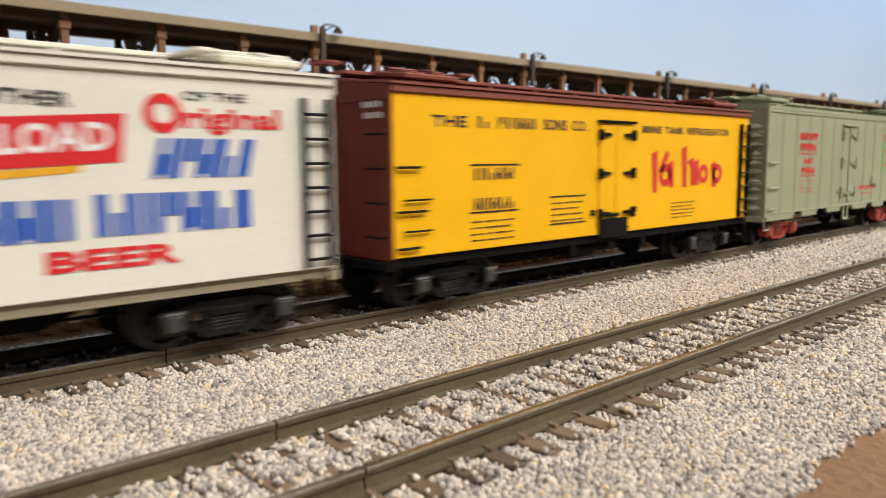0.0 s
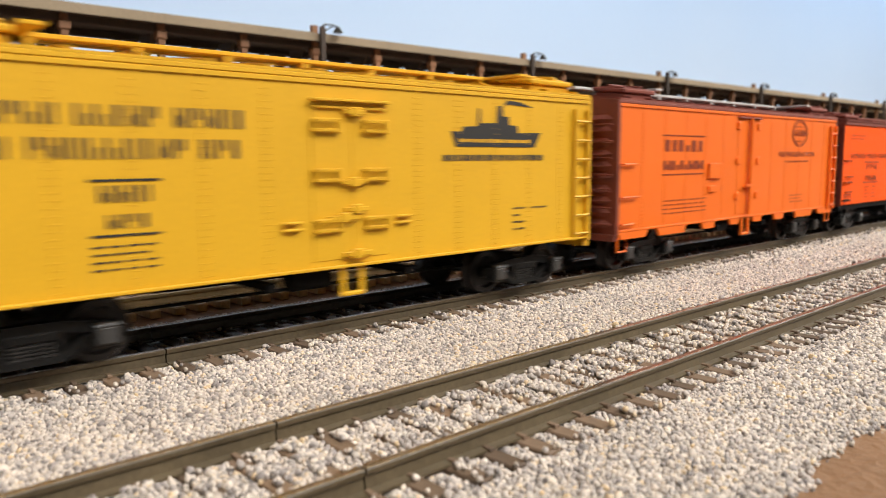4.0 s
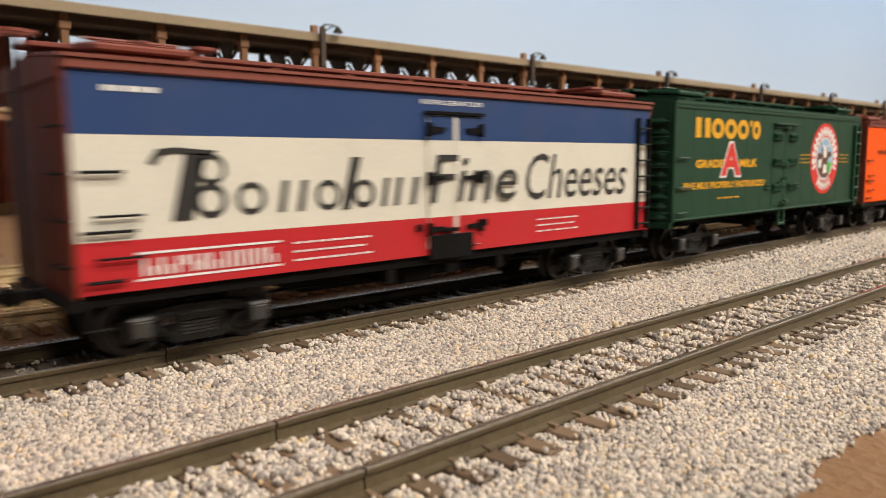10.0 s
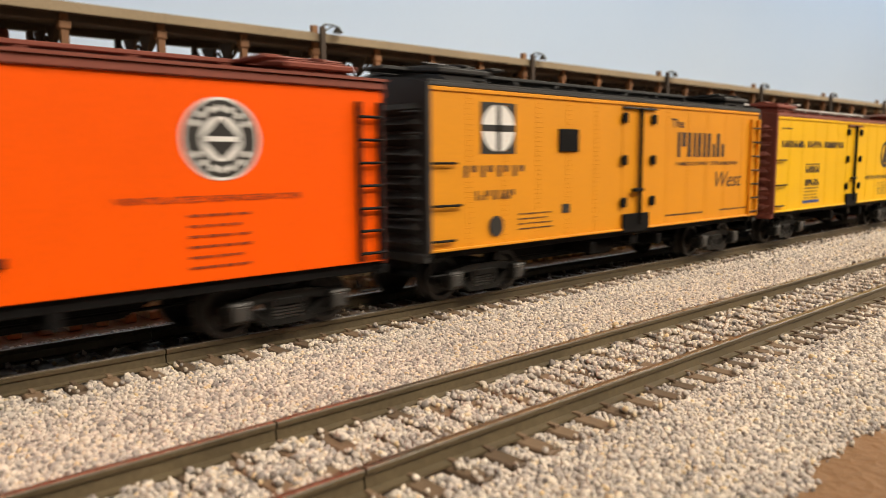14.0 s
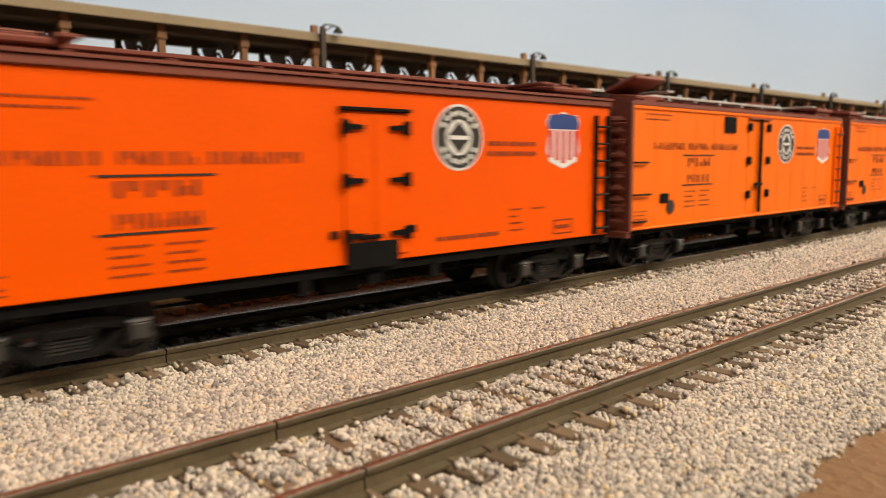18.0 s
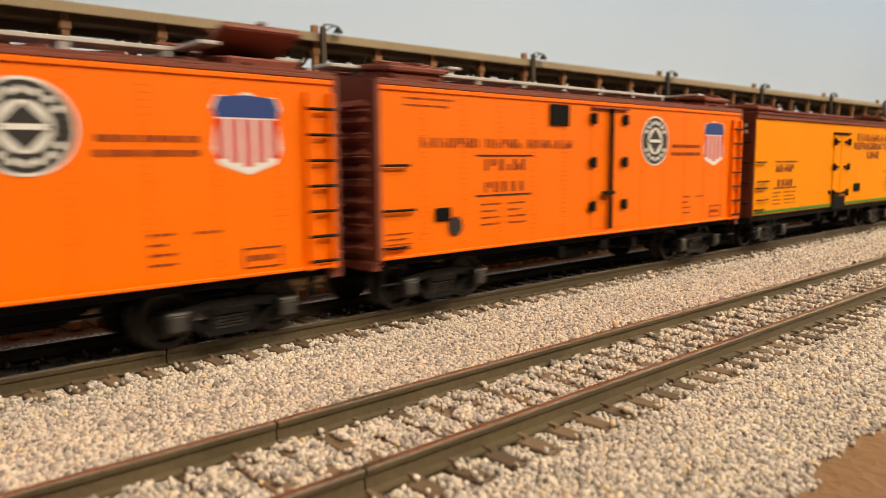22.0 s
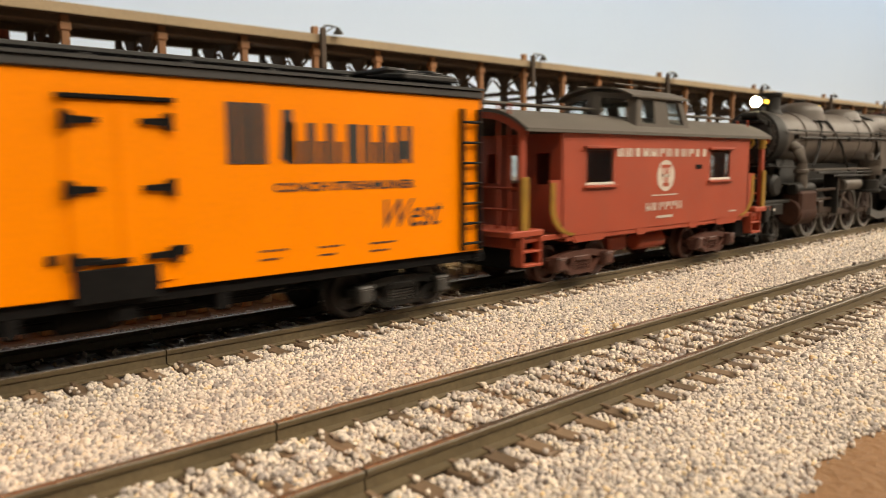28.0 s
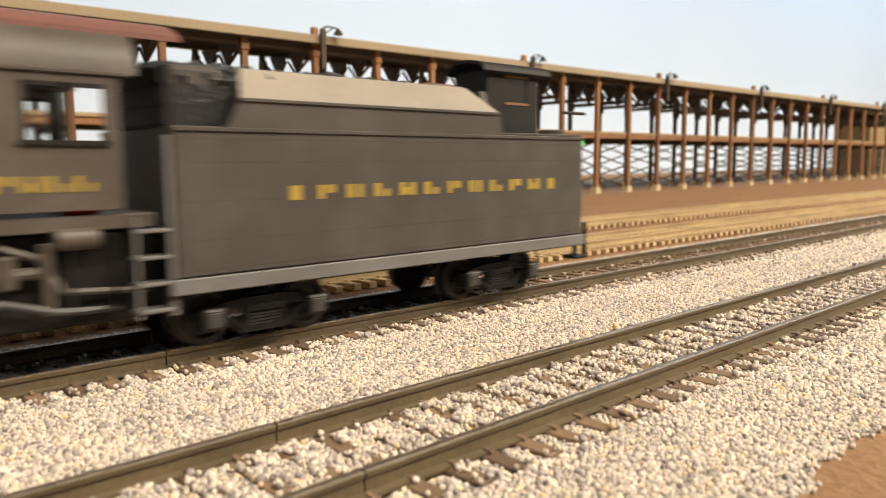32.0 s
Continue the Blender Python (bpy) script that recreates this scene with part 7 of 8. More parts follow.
def locomotive():
    mid = 95.0
    t = thing("steam_locomotive", "weathered black steam locomotive with a glowing headlight", "locomotive", group="cars of the freight train")
    MOVERS.append((t, 2949.3 + mid))

    def X(u):
        return u - mid
    zc = 37.2
    part("smokebox", boiler_rings([(X(21.6), 0.01), (X(21.6), 8.6), (X(22.0), 9.2), (X(23.2), 9.6), (X(31), 9.7), (X(31.2), 9.4)], zc), M_SMOKE, t)
    part("smokebox_shell", boiler_rings([(X(31.0), 9.6), (X(45), 9.9), (X(45.4), 10.2)], zc), M_LOCO, t)
    part("smokebox_ring", boiler_rings([(X(21.9), 9.4), (X(22.2), 10.0), (X(28.4), 10.15), (X(28.4), 9.0)], zc), M_LOCODARK, t, "sooty black front ring of the smokebox")
    for k in range(24):
        a = 2 * math.pi * k / 24
        part("ring_bolt", lambda: Shape().cyl((0, 0, 0), 0.32, -0.3, 0.3, "x", 6), M_LOCO, t, at=(X(21.9), 8.9 * math.cos(a), zc + 8.9 * math.sin(a)), key="ringbolt")
    part("boiler", boiler_rings([(X(45.4), 10.1), (X(70), 10.6), (X(96), 11.2), (X(124), 11.5)], zc), M_LOCO, t)
    for u, r in ((24, 9.9), (46, 10.45), (58, 10.6), (71, 10.9), (97, 11.4), (113, 11.65), (121, 11.85)):
        part("boiler_band", Shape().lathe([(r - 0.5, X(u) - 0.6), (r, X(u) - 0.6), (r, X(u) + 0.6), (r - 0.5, X(u) + 0.6)], (0, 0, zc), "x", 40), M_LOCO, t)
    d = part("smokebox_door", boiler_rings([(X(19.6), 0.01), (X(19.6), 2.0), (X(20.0), 5.0), (X(20.8), 7.4), (X(21.7), 7.8)], zc), M_LOCODARK, t)
    part("number_plate", Shape().cyl((X(19.4), 0, zc - 1.5), 2.5, -0.5, 0.5, "x", 20, 0.15), M_YELLOW, d, "round gold number plate")
    part("plate_bars", Shape().box(X(18.7), X(18.85), -1.8, 1.8, zc - 2.0, zc - 1.0).box(X(18.7), X(18.85), -0.4, 0.4, zc - 3.4, zc - 2.4), M_LOCODARK, d)
    for k in range(10):
        a = 2 * math.pi * k / 10
        part("door_clamp", Shape().box(X(20.6), X(22.0), -0.4, 0.4, -0.9, 0.9, 0.15), M_LOCODARK, d, at=(0, 8.3 * math.cos(a), zc + 8.3 * math.sin(a)))
    s = part("chimney", Shape().lathe([(4.6, 45.6), (3.9, 47.0), (3.4, 48.4), (3.5, 52.6), (4.1, 53.0), (4.1, 54.0), (3.2, 54.0), (3.0, 50)], (X(36.5), 0, 0), "z", 26), M_LOCODARK, t)
    h = part("headlight", Shape().cyl((0, 0, 50.3), 2.1, X(24.6), X(30.2), "x", 20, 0.3).box(X(25.5), X(29.5), -1.6, 1.6, 46.0, 48.6, 0.2), M_LOCODARK, t)
    part("lens", Shape().lathe([(0.01, X(23.9)), (1.0, X(24.0)), (2.0, X(24.4)), (2.0, X(24.65))], (0, 0, 50.3), "x", 20), M_HEADLIGHT, h, "glowing warm headlight lens")
    part("number_board", Shape().box(X(26.4), X(29.6), -2.5, -2.12, 49.7, 51.1, 0.1), M_NUMLIGHT, h, "lit amber number board")
    part("generator", Shape().cyl((X(21), 0, 45.2), 1.5, -3.2, 3.2, "y", 14, 0.3).box(X(18.2), X(25), -5.5, 5.5, 42.6, 43.2, 0.1), M_LOCODARK, t)
    part("sand_dome", Shape().lathe([(9.8, 44.4), (9.2, 46.4), (8.9, 48.0), (8.3, 49.4), (7.0, 50.6), (4.6, 51.4), (2.2, 51.8), (0.01, 51.9)], (X(62), 0, 0), "z", 28), M_LOCO, t)
    part("dome_hatch", Shape().cyl((X(62), 0, 0), 1.8, 51.9, 52.8, "z", 14, 0.2), M_LOCODARK, t)
    part("steam_dome", Shape().lathe([(9.2, 45.8), (8.4, 47.4), (7.8, 48.8), (6.4, 50.0), (4.4, 50.7), (0.01, 51.0)], (X(103), 0, 0), "z", 28), M_LOCO, t)
    part("bell_yoke", Shape().tube([(X(81), -2.4, 48), (X(81), -2.4, 51), (X(81), 2.4, 51), (X(81), 2.4, 48)], 0.35), M_LOCODARK, t)
    part("bell", Shape().lathe([(2.0, 48.6), (1.6, 49.4), (1.3, 51.0), (0.8, 51.8), (0.01, 52.0)], (X(81), 0, 0), "z", 18), M_BRASS, t, "gold painted bell")
    part("turret", Shape().box(X(118), X(124), -2.5, 2.5, 48.4, 50.6, 0.5).cyl((X(128), 0, 0), 1.0, 48.4, 51.6, "z", 10), M_LOCODARK, t)
    # square-shouldered firebox
    half = [(12.2, 37.2), (12.2, 40.0), (12.15, 42.6), (11.8, 44.6), (11.1, 46.2), (10.0, 47.6), (8.4, 48.6), (6.4, 49.2), (3.2, 49.5)]
    fb = half + [(0, 49.6)] + [(-y, z) for y, z in half[::-1]]
    ring = [(11.65 * math.cos(a), zc + 11.65 * math.sin(a)) for a in (math.atan2(z - zc, y) for y, z in fb)]
    s, n = Shape(), len(fb)
    sections = ((110.0, 0.0), (114.0, 0.25), (118.0, 0.72), (122.0, 1.0), (158.4, 1.0))
    for u, k in sections:
        s.v += [(X(u), a[0] * (1 - k) + b[0] * k, a[1] * (1 - k) + b[1] * k) for a, b in zip(ring, fb)]
    s.f = [(r * n + i, r * n + i + 1, (r + 1) * n + i + 1, (r + 1) * n + i) for r in range(len(sections) - 1) for i in range(n - 1)]
    part("firebox", s, M_LOCO, t, "square-shouldered firebox casing", smooth=60)
    for sg in (-1, 1):
        part("firebox_side", Shape().prism([(X(115.0), 37.4), (X(123.4), 25.0), (X(158.4), 25.0), (X(158.4), 37.4)], min(sg * 11.2, sg * 12.2), max(sg * 11.2, sg * 12.2), "y"), M_LOCO, t, "side sheet of the firebox with a raked front edge", smooth=0)
    for u, w in ((111.0, 1.6), (151.4, 0.8)):
        k = 0.0 if u < 115 else 1.0
        pts = [(a[0] * (1 - k) + b[0] * k, a[1] * (1 - k) + b[1] * k) for a, b in zip(ring, fb)]
        part("jacket_band", Shape().prism([(y * 1.022, zc + (z - zc) * 1.022) for y, z in pts] + [(y * 0.97, zc + (z - zc) * 0.97) for y, z in pts[::-1]], X(u) - w, X(u) + w, "x"), M_LOCO, t, "broad jacket band", smooth=40)
    # pipes and handrails on both flanks
    for sg in (-1, 1):
        part("handrail", Shape().tube([(X(28), sg * 10.6, 40.0), (X(60), sg * 11.4, 40.0), (X(96), sg * 12.0, 40.2), (X(112), sg * 12.6, 40.4), (X(154), sg * 13.0, 39.6)], 0.26), M_LOCODARK, t)
        part("feed_pipe", Shape().tube([(X(40), sg * 10.5, 37.4), (X(75), sg * 11.2, 37.7), (X(106), sg * 11.9, 38.2), (X(122), sg * 12.5, 38.2), (X(155), sg * 12.6, 37.4)], 0.42), M_LOCODARK, t)
        part("handrail", Shape().tube([(X(116), sg * 12.6, 42.4), (X(150), sg * 12.9, 41.4)], 0.22), M_LOCODARK, t)
        for u in (34, 52, 72, 92, 114, 138):
            part("rail_stanchion", Shape().tube([(X(u), sg * 9.6, 40.1), (X(u), sg * (10.8 + 0.018 * u), 40.1)], 0.32), M_LOCODARK, t)
        for u in (36, 60, 84, 104, 130):
            part("pipe_clip", Shape().box(X(u) - 0.5, X(u) + 0.5, min(sg * 9.0, sg * (10.9 + 0.013 * u)), max(sg * 9.0, sg * (10.9 + 0.013 * u)), 36.9, 38.6, 0.15), M_LOCODARK, t)
        part("sand_pipe", Shape().tube([(X(64), sg * 7.0, 47.0), (X(68), sg * 9.6, 43.0), (X(76), sg * 11.2, 36.0), (X(82), sg * 11.6, 28.0), (X(84), sg * 12, 25)], 0.5), M_LOCODARK, t)
        part("sand_pipe", Shape().tube([(X(61), sg * 7.2, 46.5), (X(60), sg * 9.8, 42.0), (X(56), sg * 10.8, 34.0), (X(50), sg * 11.2, 27.0)], 0.5), M_LOCODARK, t)
        part("check_pipe", Shape().tube([(X(106), sg * 6, 48.4), (X(116), sg * 9.0, 46.5), (X(119), sg * 11.9, 40), (X(118), sg * 12.3, 32), (X(112), sg * 12.4, 29)], 0.6), M_LOCODARK, t)
        part("cab_pipe", Shape().tube([(X(140), sg * 5, 50.0), (X(150), sg * 8.5, 49.6), (X(153.5), sg * 12.4, 45), (X(154), sg * 13, 36), (X(154), sg * 13, 29)], 0.5), M_LOCODARK, t)
        part("valve_pot", Shape().cyl((X(154), sg * 13.2, 0), 1.1, 33, 37, "z", 10, 0.3), M_LOCODARK, t)
        # running boards
        part("running_board", Shape().box(X(42), X(128), min(sg * 9.5, sg * 15), max(sg * 9.5, sg * 15), 25.3, 26.0, 0.1), M_LOCO, t)
        part("running_board", Shape().box(X(126), X(159), min(sg * 11, sg * 15.2), max(sg * 11, sg * 15.2), 24.0, 25.1, 0.1), M_LOCO, t)
        part("board_pipe", Shape().tube([(X(44), sg * 15.2, 24.7), (X(100), sg * 15.2, 24.3)], 0.36), M_LOCODARK, t)
        part("board_pipe", Shape().tube([(X(60), sg * 15.0, 23.2), (X(98), sg * 15.0, 23.0)], 0.36), M_LOCODARK, t)
        part("front_ladder", Shape().box(X(22), X(40), min(sg * 9, sg * 14), max(sg * 9, sg * 14), 20.6, 21.1, 0.1), M_LOCODARK, t)
        part("front_step_plate", Shape().box(X(15.5), X(31), min(sg * 2, sg * 13), max(sg * 2, sg * 13), 26.6, 27.2, 0.1), M_LOCODARK, t)
        part("deck_brace", Shape().tube([(X(9), sg * 10, 15), (X(30), sg * 8.8, 29)], 0.55), M_LOCODARK, t)
        part("steam_pipe", Shape().tube([(X(35), sg * 9.2, 34.5), (X(35), sg * 11.6, 33), (X(35.2), sg * 12.6, 28), (X(35.6), sg * 12.8, 19)], 2.2, 12), M_LOCO, t)
        part("steam_pipe_collar", Shape().cyl((X(35.3), sg * 12.7, 0), 2.7, 24.6, 26.0, "z", 14, 0.2), M_LOCO, t)
        # cylinder and valve chest
        ya, yb = sorted((sg * 8.0, sg * 15.8))
        part("cylinder_block", Shape().box(X(29.2), X(43.6), ya, yb, 8.0, 18.2, 0.9).cyl((0, sg * 11.6, 10.2), 4.4, X(29.2), X(43.6), "x", 24, 0.4), M_RUSTCYL, t, "rust-stained cylinder block")
        part("cylinder_head", Shape().cyl((0, sg * 11.6, 11.0), 4.4, X(27.8), X(29.3), "x", 20, 0.4), M_RUSTCYL, t)
        part("cylinder_head", Shape().cyl((0, sg * 11.6, 11.0), 4.0, X(43.5), X(45.0), "x", 20, 0.4), M_LOCODARK, t)
        part("valve_chest", Shape().cyl((0, sg * 12.4, 19.0), 2.2, X(28.6), X(45.0), "x", 18, 0.5), M_LOCODARK, t)
        for z in (9.0, 14.0):
            part("crosshead_guide", Shape().box(X(46), X(67), min(sg * 11, sg * 12.6), max(sg * 11, sg * 12.6), z, z + 0.8, 0.1), M_ROD, t)
        part("guide_yoke", Shape().box(X(66.4), X(67.6), min(sg * 9, sg * 14.4), max(sg * 9, sg * 14.4), 8.5, 23.8, 0.2), M_LOCODARK, t)
        part("valve_link", Shape().tube([(X(68), sg * 13.4, 23), (X(69.4), sg * 13.4, 19), (X(68.2), sg * 13.4, 14.6)], 0.9, 6), M_ROD, t)
        part("radius_rod", Shape().box(X(47), X(70), min(sg * 13.0, sg * 13.7), max(sg * 13.0, sg * 13.7), 17.6, 18.6, 0.1), M_ROD, t)
        part("air_reservoir", Shape().cyl((0, sg * 12.6, 19.4), 2.3, X(74.6), X(92.6), "x", 18, 0.6), M_LOCO, t)
        part("air_pump", Shape().cyl((X(104), sg * 13.2, 0), 4.6, 22.8, 29.2, "z", 18, 0.3).cyl((X(104), sg * 13.2, 0), 2.6, 20.8, 22.8, "z", 12).cyl((X(102.8), sg * 13.2, 0), 1.7, 29.2, 31.8, "z", 10, 0.2).cyl((X(105.8), sg * 13.2, 0), 1.0, 29.2, 31.0, "z", 10, 0.2), M_LOCO, t)
        part("air_pump_base", Shape().cyl((X(104), sg * 13.2, 0), 4.7, 15.6, 16.8, "z", 18, 0.2).cyl((X(104), sg * 13.2, 0), 4.0, 16.8, 20.8, "z", 16, 0.2), M_LOCODARK, t)
        for z in (24.2, 27.6, 28.7):
            part("pump_flange", Shape().cyl((X(104), sg * 13.2, 0), 5.0, z, z + 0.45, "z", 18), M_LOCO, t)
        part("injector_pipe", Shape().tube([(X(112), sg * 14.6, 18.4), (X(118), sg * 14.8, 21.6), (X(122), sg * 14.8, 22.4), (X(140), sg * 14.8, 22.8), (X(148), sg * 14.8, 23.0)], 0.42), M_LOCODARK, t)
        part("injector_pipe", Shape().tube([(X(106), sg * 14.6, 20.8), (X(114), sg * 14.8, 18.0), (X(120), sg * 14.9, 17.0), (X(136), sg * 14.9, 17.6), (X(146), sg * 14.9, 18.8), (X(154), sg * 14.4, 14.0), (X(160), sg * 13.6, 14.6)], 0.48), M_LOCODARK, t)
        part("injector_pipe", Shape().tube([(X(148), sg * 14.6, 18.8), (X(160), sg * 14.0, 17.4)], 0.4), M_LOCODARK, t)
        part("ash_pan", Shape().prism([(X(124), 15.6), (X(126), 17.4), (X(154), 17.0), (X(156), 15.6), (X(136), 12.2), (X(127), 11.4)], min(sg * 10.5, sg * 14.2), max(sg * 10.5, sg * 14.2), "y"), M_LOCODARK, t, "sloping ash pan")
        for z0, z1 in ((11.4, 12.9), (13.6, 15.2)):
            part("ash_pan_rib", Shape().tube([(X(127), sg * 14.4, z0), (X(140), sg * 14.4, z1), (X(153), sg * 14.4, z1 + 2.0)], 0.55), M_LOCODARK, t, "rolled edge of the ash pan")
        part("firebox_skirt", Shape().box(X(118), X(158), min(sg * 9, sg * 13.2), max(sg * 9, sg * 13.2), 18.0, 24.2, 0.4), M_LOCODARK, t, "dark skirt under the firebox")
        part("trailing_frame", Shape().prism([(X(112), 8.4), (X(120), 6.6), (X(132), 6.0), (X(137), 7.4), (X(139), 10.0), (X(143), 12.2), (X(148), 12.2), (X(150), 9.0), (X(144), 5.4), (X(136), 3.0), (X(120), 3.2), (X(112), 5.2)], min(sg * 10.4, sg * 12.2), max(sg * 10.4, sg * 12.2), "y"), M_ASH, t, "grey cast trailing truck frame")
        for u in (146.4, 150.6):
            coil = [(0.6, 2.4)]
            for k in range(4):
                coil += [(1.35, 2.6 + k * 0.95), (1.35, 3.0 + k * 0.95), (0.8, 3.2 + k * 0.95)]
            part("trailing_spring", Shape().lathe(coil + [(0.6, 6.4)], (X(u), sg * 13.2, 0), "z", 12), M_ASH, t, "grey coil spring")
        part("spring_cap", Shape().box(X(144.4), X(152.6), min(sg * 11, sg * 14.8), max(sg * 11, sg * 14.8), 6.4, 9.0, 0.5).cyl((X(148.5), sg * 13.4, 0), 1.9, 8.8, 11.6, "z", 12, 0.4), M_ASH, t, "grey cast spring cap")
        part("injector", Shape().cyl((X(164), sg * 13.0, 0), 1.3, 13.0, 17.6, "z", 12, 0.3).cyl((0, sg * 13.0, 15.0), 0.9, X(161), X(168), "x", 10, 0.2).cyl((X(169), sg * 13.4, 0), 0.8, 9.0, 19.0, "z", 10, 0.2).cyl((0, sg * 13.6, 19.4), 1.6, X(170), X(176), "x", 12, 0.4), M_LOCO, t, "injector and valves under the cab")
        part("drain_pipe", Shape().tube([(X(158), sg * 13.4, 9.0), (X(163), sg * 13.6, 11.4), (X(170), sg * 13.8, 9.4), (X(176), sg * 13.8, 9.0)], 0.55), M_ASH, t)
        part("cab_step", Shape().tube([(X(172), sg * 13, 20), (X(172), sg * 13.4, 9), (X(178), sg * 13.4, 9), (X(178), sg * 13, 20)], 0.5).box(X(171.6), X(178.4), min(sg * 12, sg * 14.4), max(sg * 12, sg * 14.4), 8.6, 9.2, 0.1), M_LOCODARK, t)
        part("cab_pipe", Shape().tube([(X(160), sg * 12, 20), (X(168), sg * 13, 17), (X(171), sg * 13, 12), (X(183), sg * 12.4, 11)], 0.55), M_LOCO, t)
        # cab side with a window opening
        y = -14.6 if sg < 0 else 14.0
        part("cab_side", wall_holes(X(158.5), X(179.4), 23.4, 42.6, y, 0.6, [(X(167.0), X(177.4), 33.0, 40.8)]), M_LOCO, t, smooth=0)
        w = part("window", Shape().box(X(167.0), X(167.7), y - 0.1, y + 0.7, 33.0, 40.8).box(X(172.0), X(172.8), y - 0.1, y + 0.7, 33.0, 40.8).box(X(167.0), X(177.4), y - 0.1, y + 0.7, 40.2, 40.8).box(X(166.4), X(178.0), y - 0.5, y + 0.8, 32.4, 33.0), M_LOCODARK, t, "sliding cab window sash")
        p = part("pane", Shape().box(X(167.7), X(172.0), y + 0.2, y + 0.4, 33.0, 40.2), M_GLASS, w)
        p.visible_shadow = False
        part("drip_rail", Shape().box(X(158.4), X(181.2), y - 0.4, y + 0.9, 42.0, 42.6, 0.1), M_LOCO, t)
    roof = []
    for i in range(-9, 10):
        a = radians(i * 10)
        roof.append((14.9 * math.sin(a) if abs(i) < 9 else 14.9 * (1 if i > 0 else -1), 42.3 + 9.2 * math.cos(a) ** 0.9 if abs(i) < 9 else 42.3))
    inner = [(y * 0.96, z - 0.7 if z > 43 else z) for y, z in roof][::-1]
    part("cab_roof", Shape().prism(roof + inner, X(158.3), X(182), "x"), M_LOCO, t, "arched cab roof", smooth=50)
    top = [(y * 1.03, z + 0.4) for y, z in roof[4:15]]
    part("cab_awning", Shape().prism(top + [(y, z - 0.8) for y, z in top][::-1], X(157.2), X(190), "x"), M_CABTOP, t, "oxide red roof cover", smooth=50)
    part("cab_front", Shape().prism(roof + [(14.6, 22.6), (-14.6, 22.6)], X(157.8), X(158.6), "x"), M_LOCODARK, t)
    # plain dark mass added to stand for the shade below the cab
    part("cab_underframe", Shape().box(X(146), X(187), -11.5, 11.5, 6.5, 20.3, 0.6), M_LOCODARK, t, "dark block added to fill in shade under the cab")
    part("cab_floor", Shape().box(X(158), X(184), -14, 14, 20.4, 22.6, 0.2), M_LOCO, t)
    part("backhead", Shape().box(X(158.7), X(163), -9, 9, 22.6, 42, 1.0), M_LOCODARK, t)
    part("cab_seat", Shape().box(X(172), X(177), -12.8, -8, 22.6, 31, 0.5), M_REDIN, t, "red seat in the cab")
    c = Lettered(t, 190.0, -14.6)
    c.blocks(M_DULLGOLD, 162.6, 176.2, 26.0, 2.2, 4, y=-14.6)
    # front deck, drum, pilot
    part("front_deck", Shape().box(X(6), X(29), -12.4, 12.4, 14.2, 15.4, 0.2), M_LOCODARK, t)
    part("air_drum", Shape().cyl((X(17.6), 0, 20.4), 4.0, -12.2, 12.2, "y", 24, 1.0), M_LOCODARK, t, "transverse air drum on the front deck")
    part("pilot_beam", Shape().box(X(5), X(8), -14.2, 14.2, 8.6, 14.2, 0.3), M_LOCODARK, t)
    for y in (-13, -9.5, -6, 6, 9.5, 13):
        part("pilot_bar", Shape().tube([(X(6), y, 9), (X(1.8), y * 0.95, 3.0)], 0.6), M_LOCODARK, t)
    part("pilot_foot", Shape().box(X(0.8), X(3), -13, 13, 2.0, 3.6, 0.3), M_LOCODARK, t)
    part("pilot_step", Shape().box(X(7.6), X(12), -14.8, -11.6, 3.4, 4.2, 0.2).tube([(X(8), -13.4, 4), (X(8), -13.4, 9)], 0.4).tube([(X(11.6), -13.4, 4), (X(11.6), -13.4, 14)], 0.4), M_LOCODARK, t)
    part("coupler", lambda: coupler_shape(-1), M_STEELDARK, t, at=(X(4), 0, 0), key=("coupler", -1))
    part("flag_rail", Shape().tube([(X(7), -12, 15.4), (X(7), -12, 17.6), (X(7), 12, 17.6), (X(7), 12, 15.4)], 0.28), M_LOCODARK, t)
    part("deck_plate_bars", Shape().box(X(12.4), X(15.4), -12.72, -12.6, 11.9, 12.7), M_FRAME, part("deck_skirt", Shape().box(X(8), X(22), -12.6, -11.8, 10.4, 14.2, 0.2), M_LOCODARK, t), "small white marks as plain bars")
    part("frame", Shape().box(X(24), X(150), -6.6, 6.6, 4.0, 22, 0.3).box(X(24), X(118), -6.0, 6.0, 18.6, 28.0, 0.3), M_LOCODARK, t, "main frame and boiler cradle")
    part("saddle", Shape().prism([(-9, 18), (9, 18), (6, 30), (-6, 30)], X(29), X(44), "x"), M_LOCODARK, t)
    # wheels
    w = part("pilot_wheelset", lambda: wheelset_shape(), M_WHEEL, t, at=(X(21.8), 0, 4.8), key="wheelset")
    ROLLERS.append((w, X(21.8), 4.8, 4.8))
    w = part("trailing_wheelset", lambda: wheelset_shape(), M_WHEEL, t, at=(X(143), 0, 4.8), key="wheelset")
    ROLLERS.append((w, X(143), 4.8, 4.8))
    for u in (52.3, 72.4, 92.5, 112.6):
        w = part("driving_wheelset", lambda: driver_shape(u), M_DRIVER, t, "rust-tinted spoked driving wheels", at=(X(u), 0, R_DRV), key="driver")
        for sg in (-1, 1):
            part("tyre", lambda: tyre_shape(sg), M_TYRE, w, "bright steel tyre", key=("tyre", sg))
            for k in range(14):
                part("spoke", lambda: Shape().tube([(1.9, 0, 0), (7.8, 0, 0)], 0.42, 5), M_DRIVER, w, at=pose(0, 8.3 * sg * MM, 0, 0, 360 * k / 14), key="spoke")
        ROLLERS.append((w, X(u), R_DRV, R_DRV, DRIVE_PHASE))
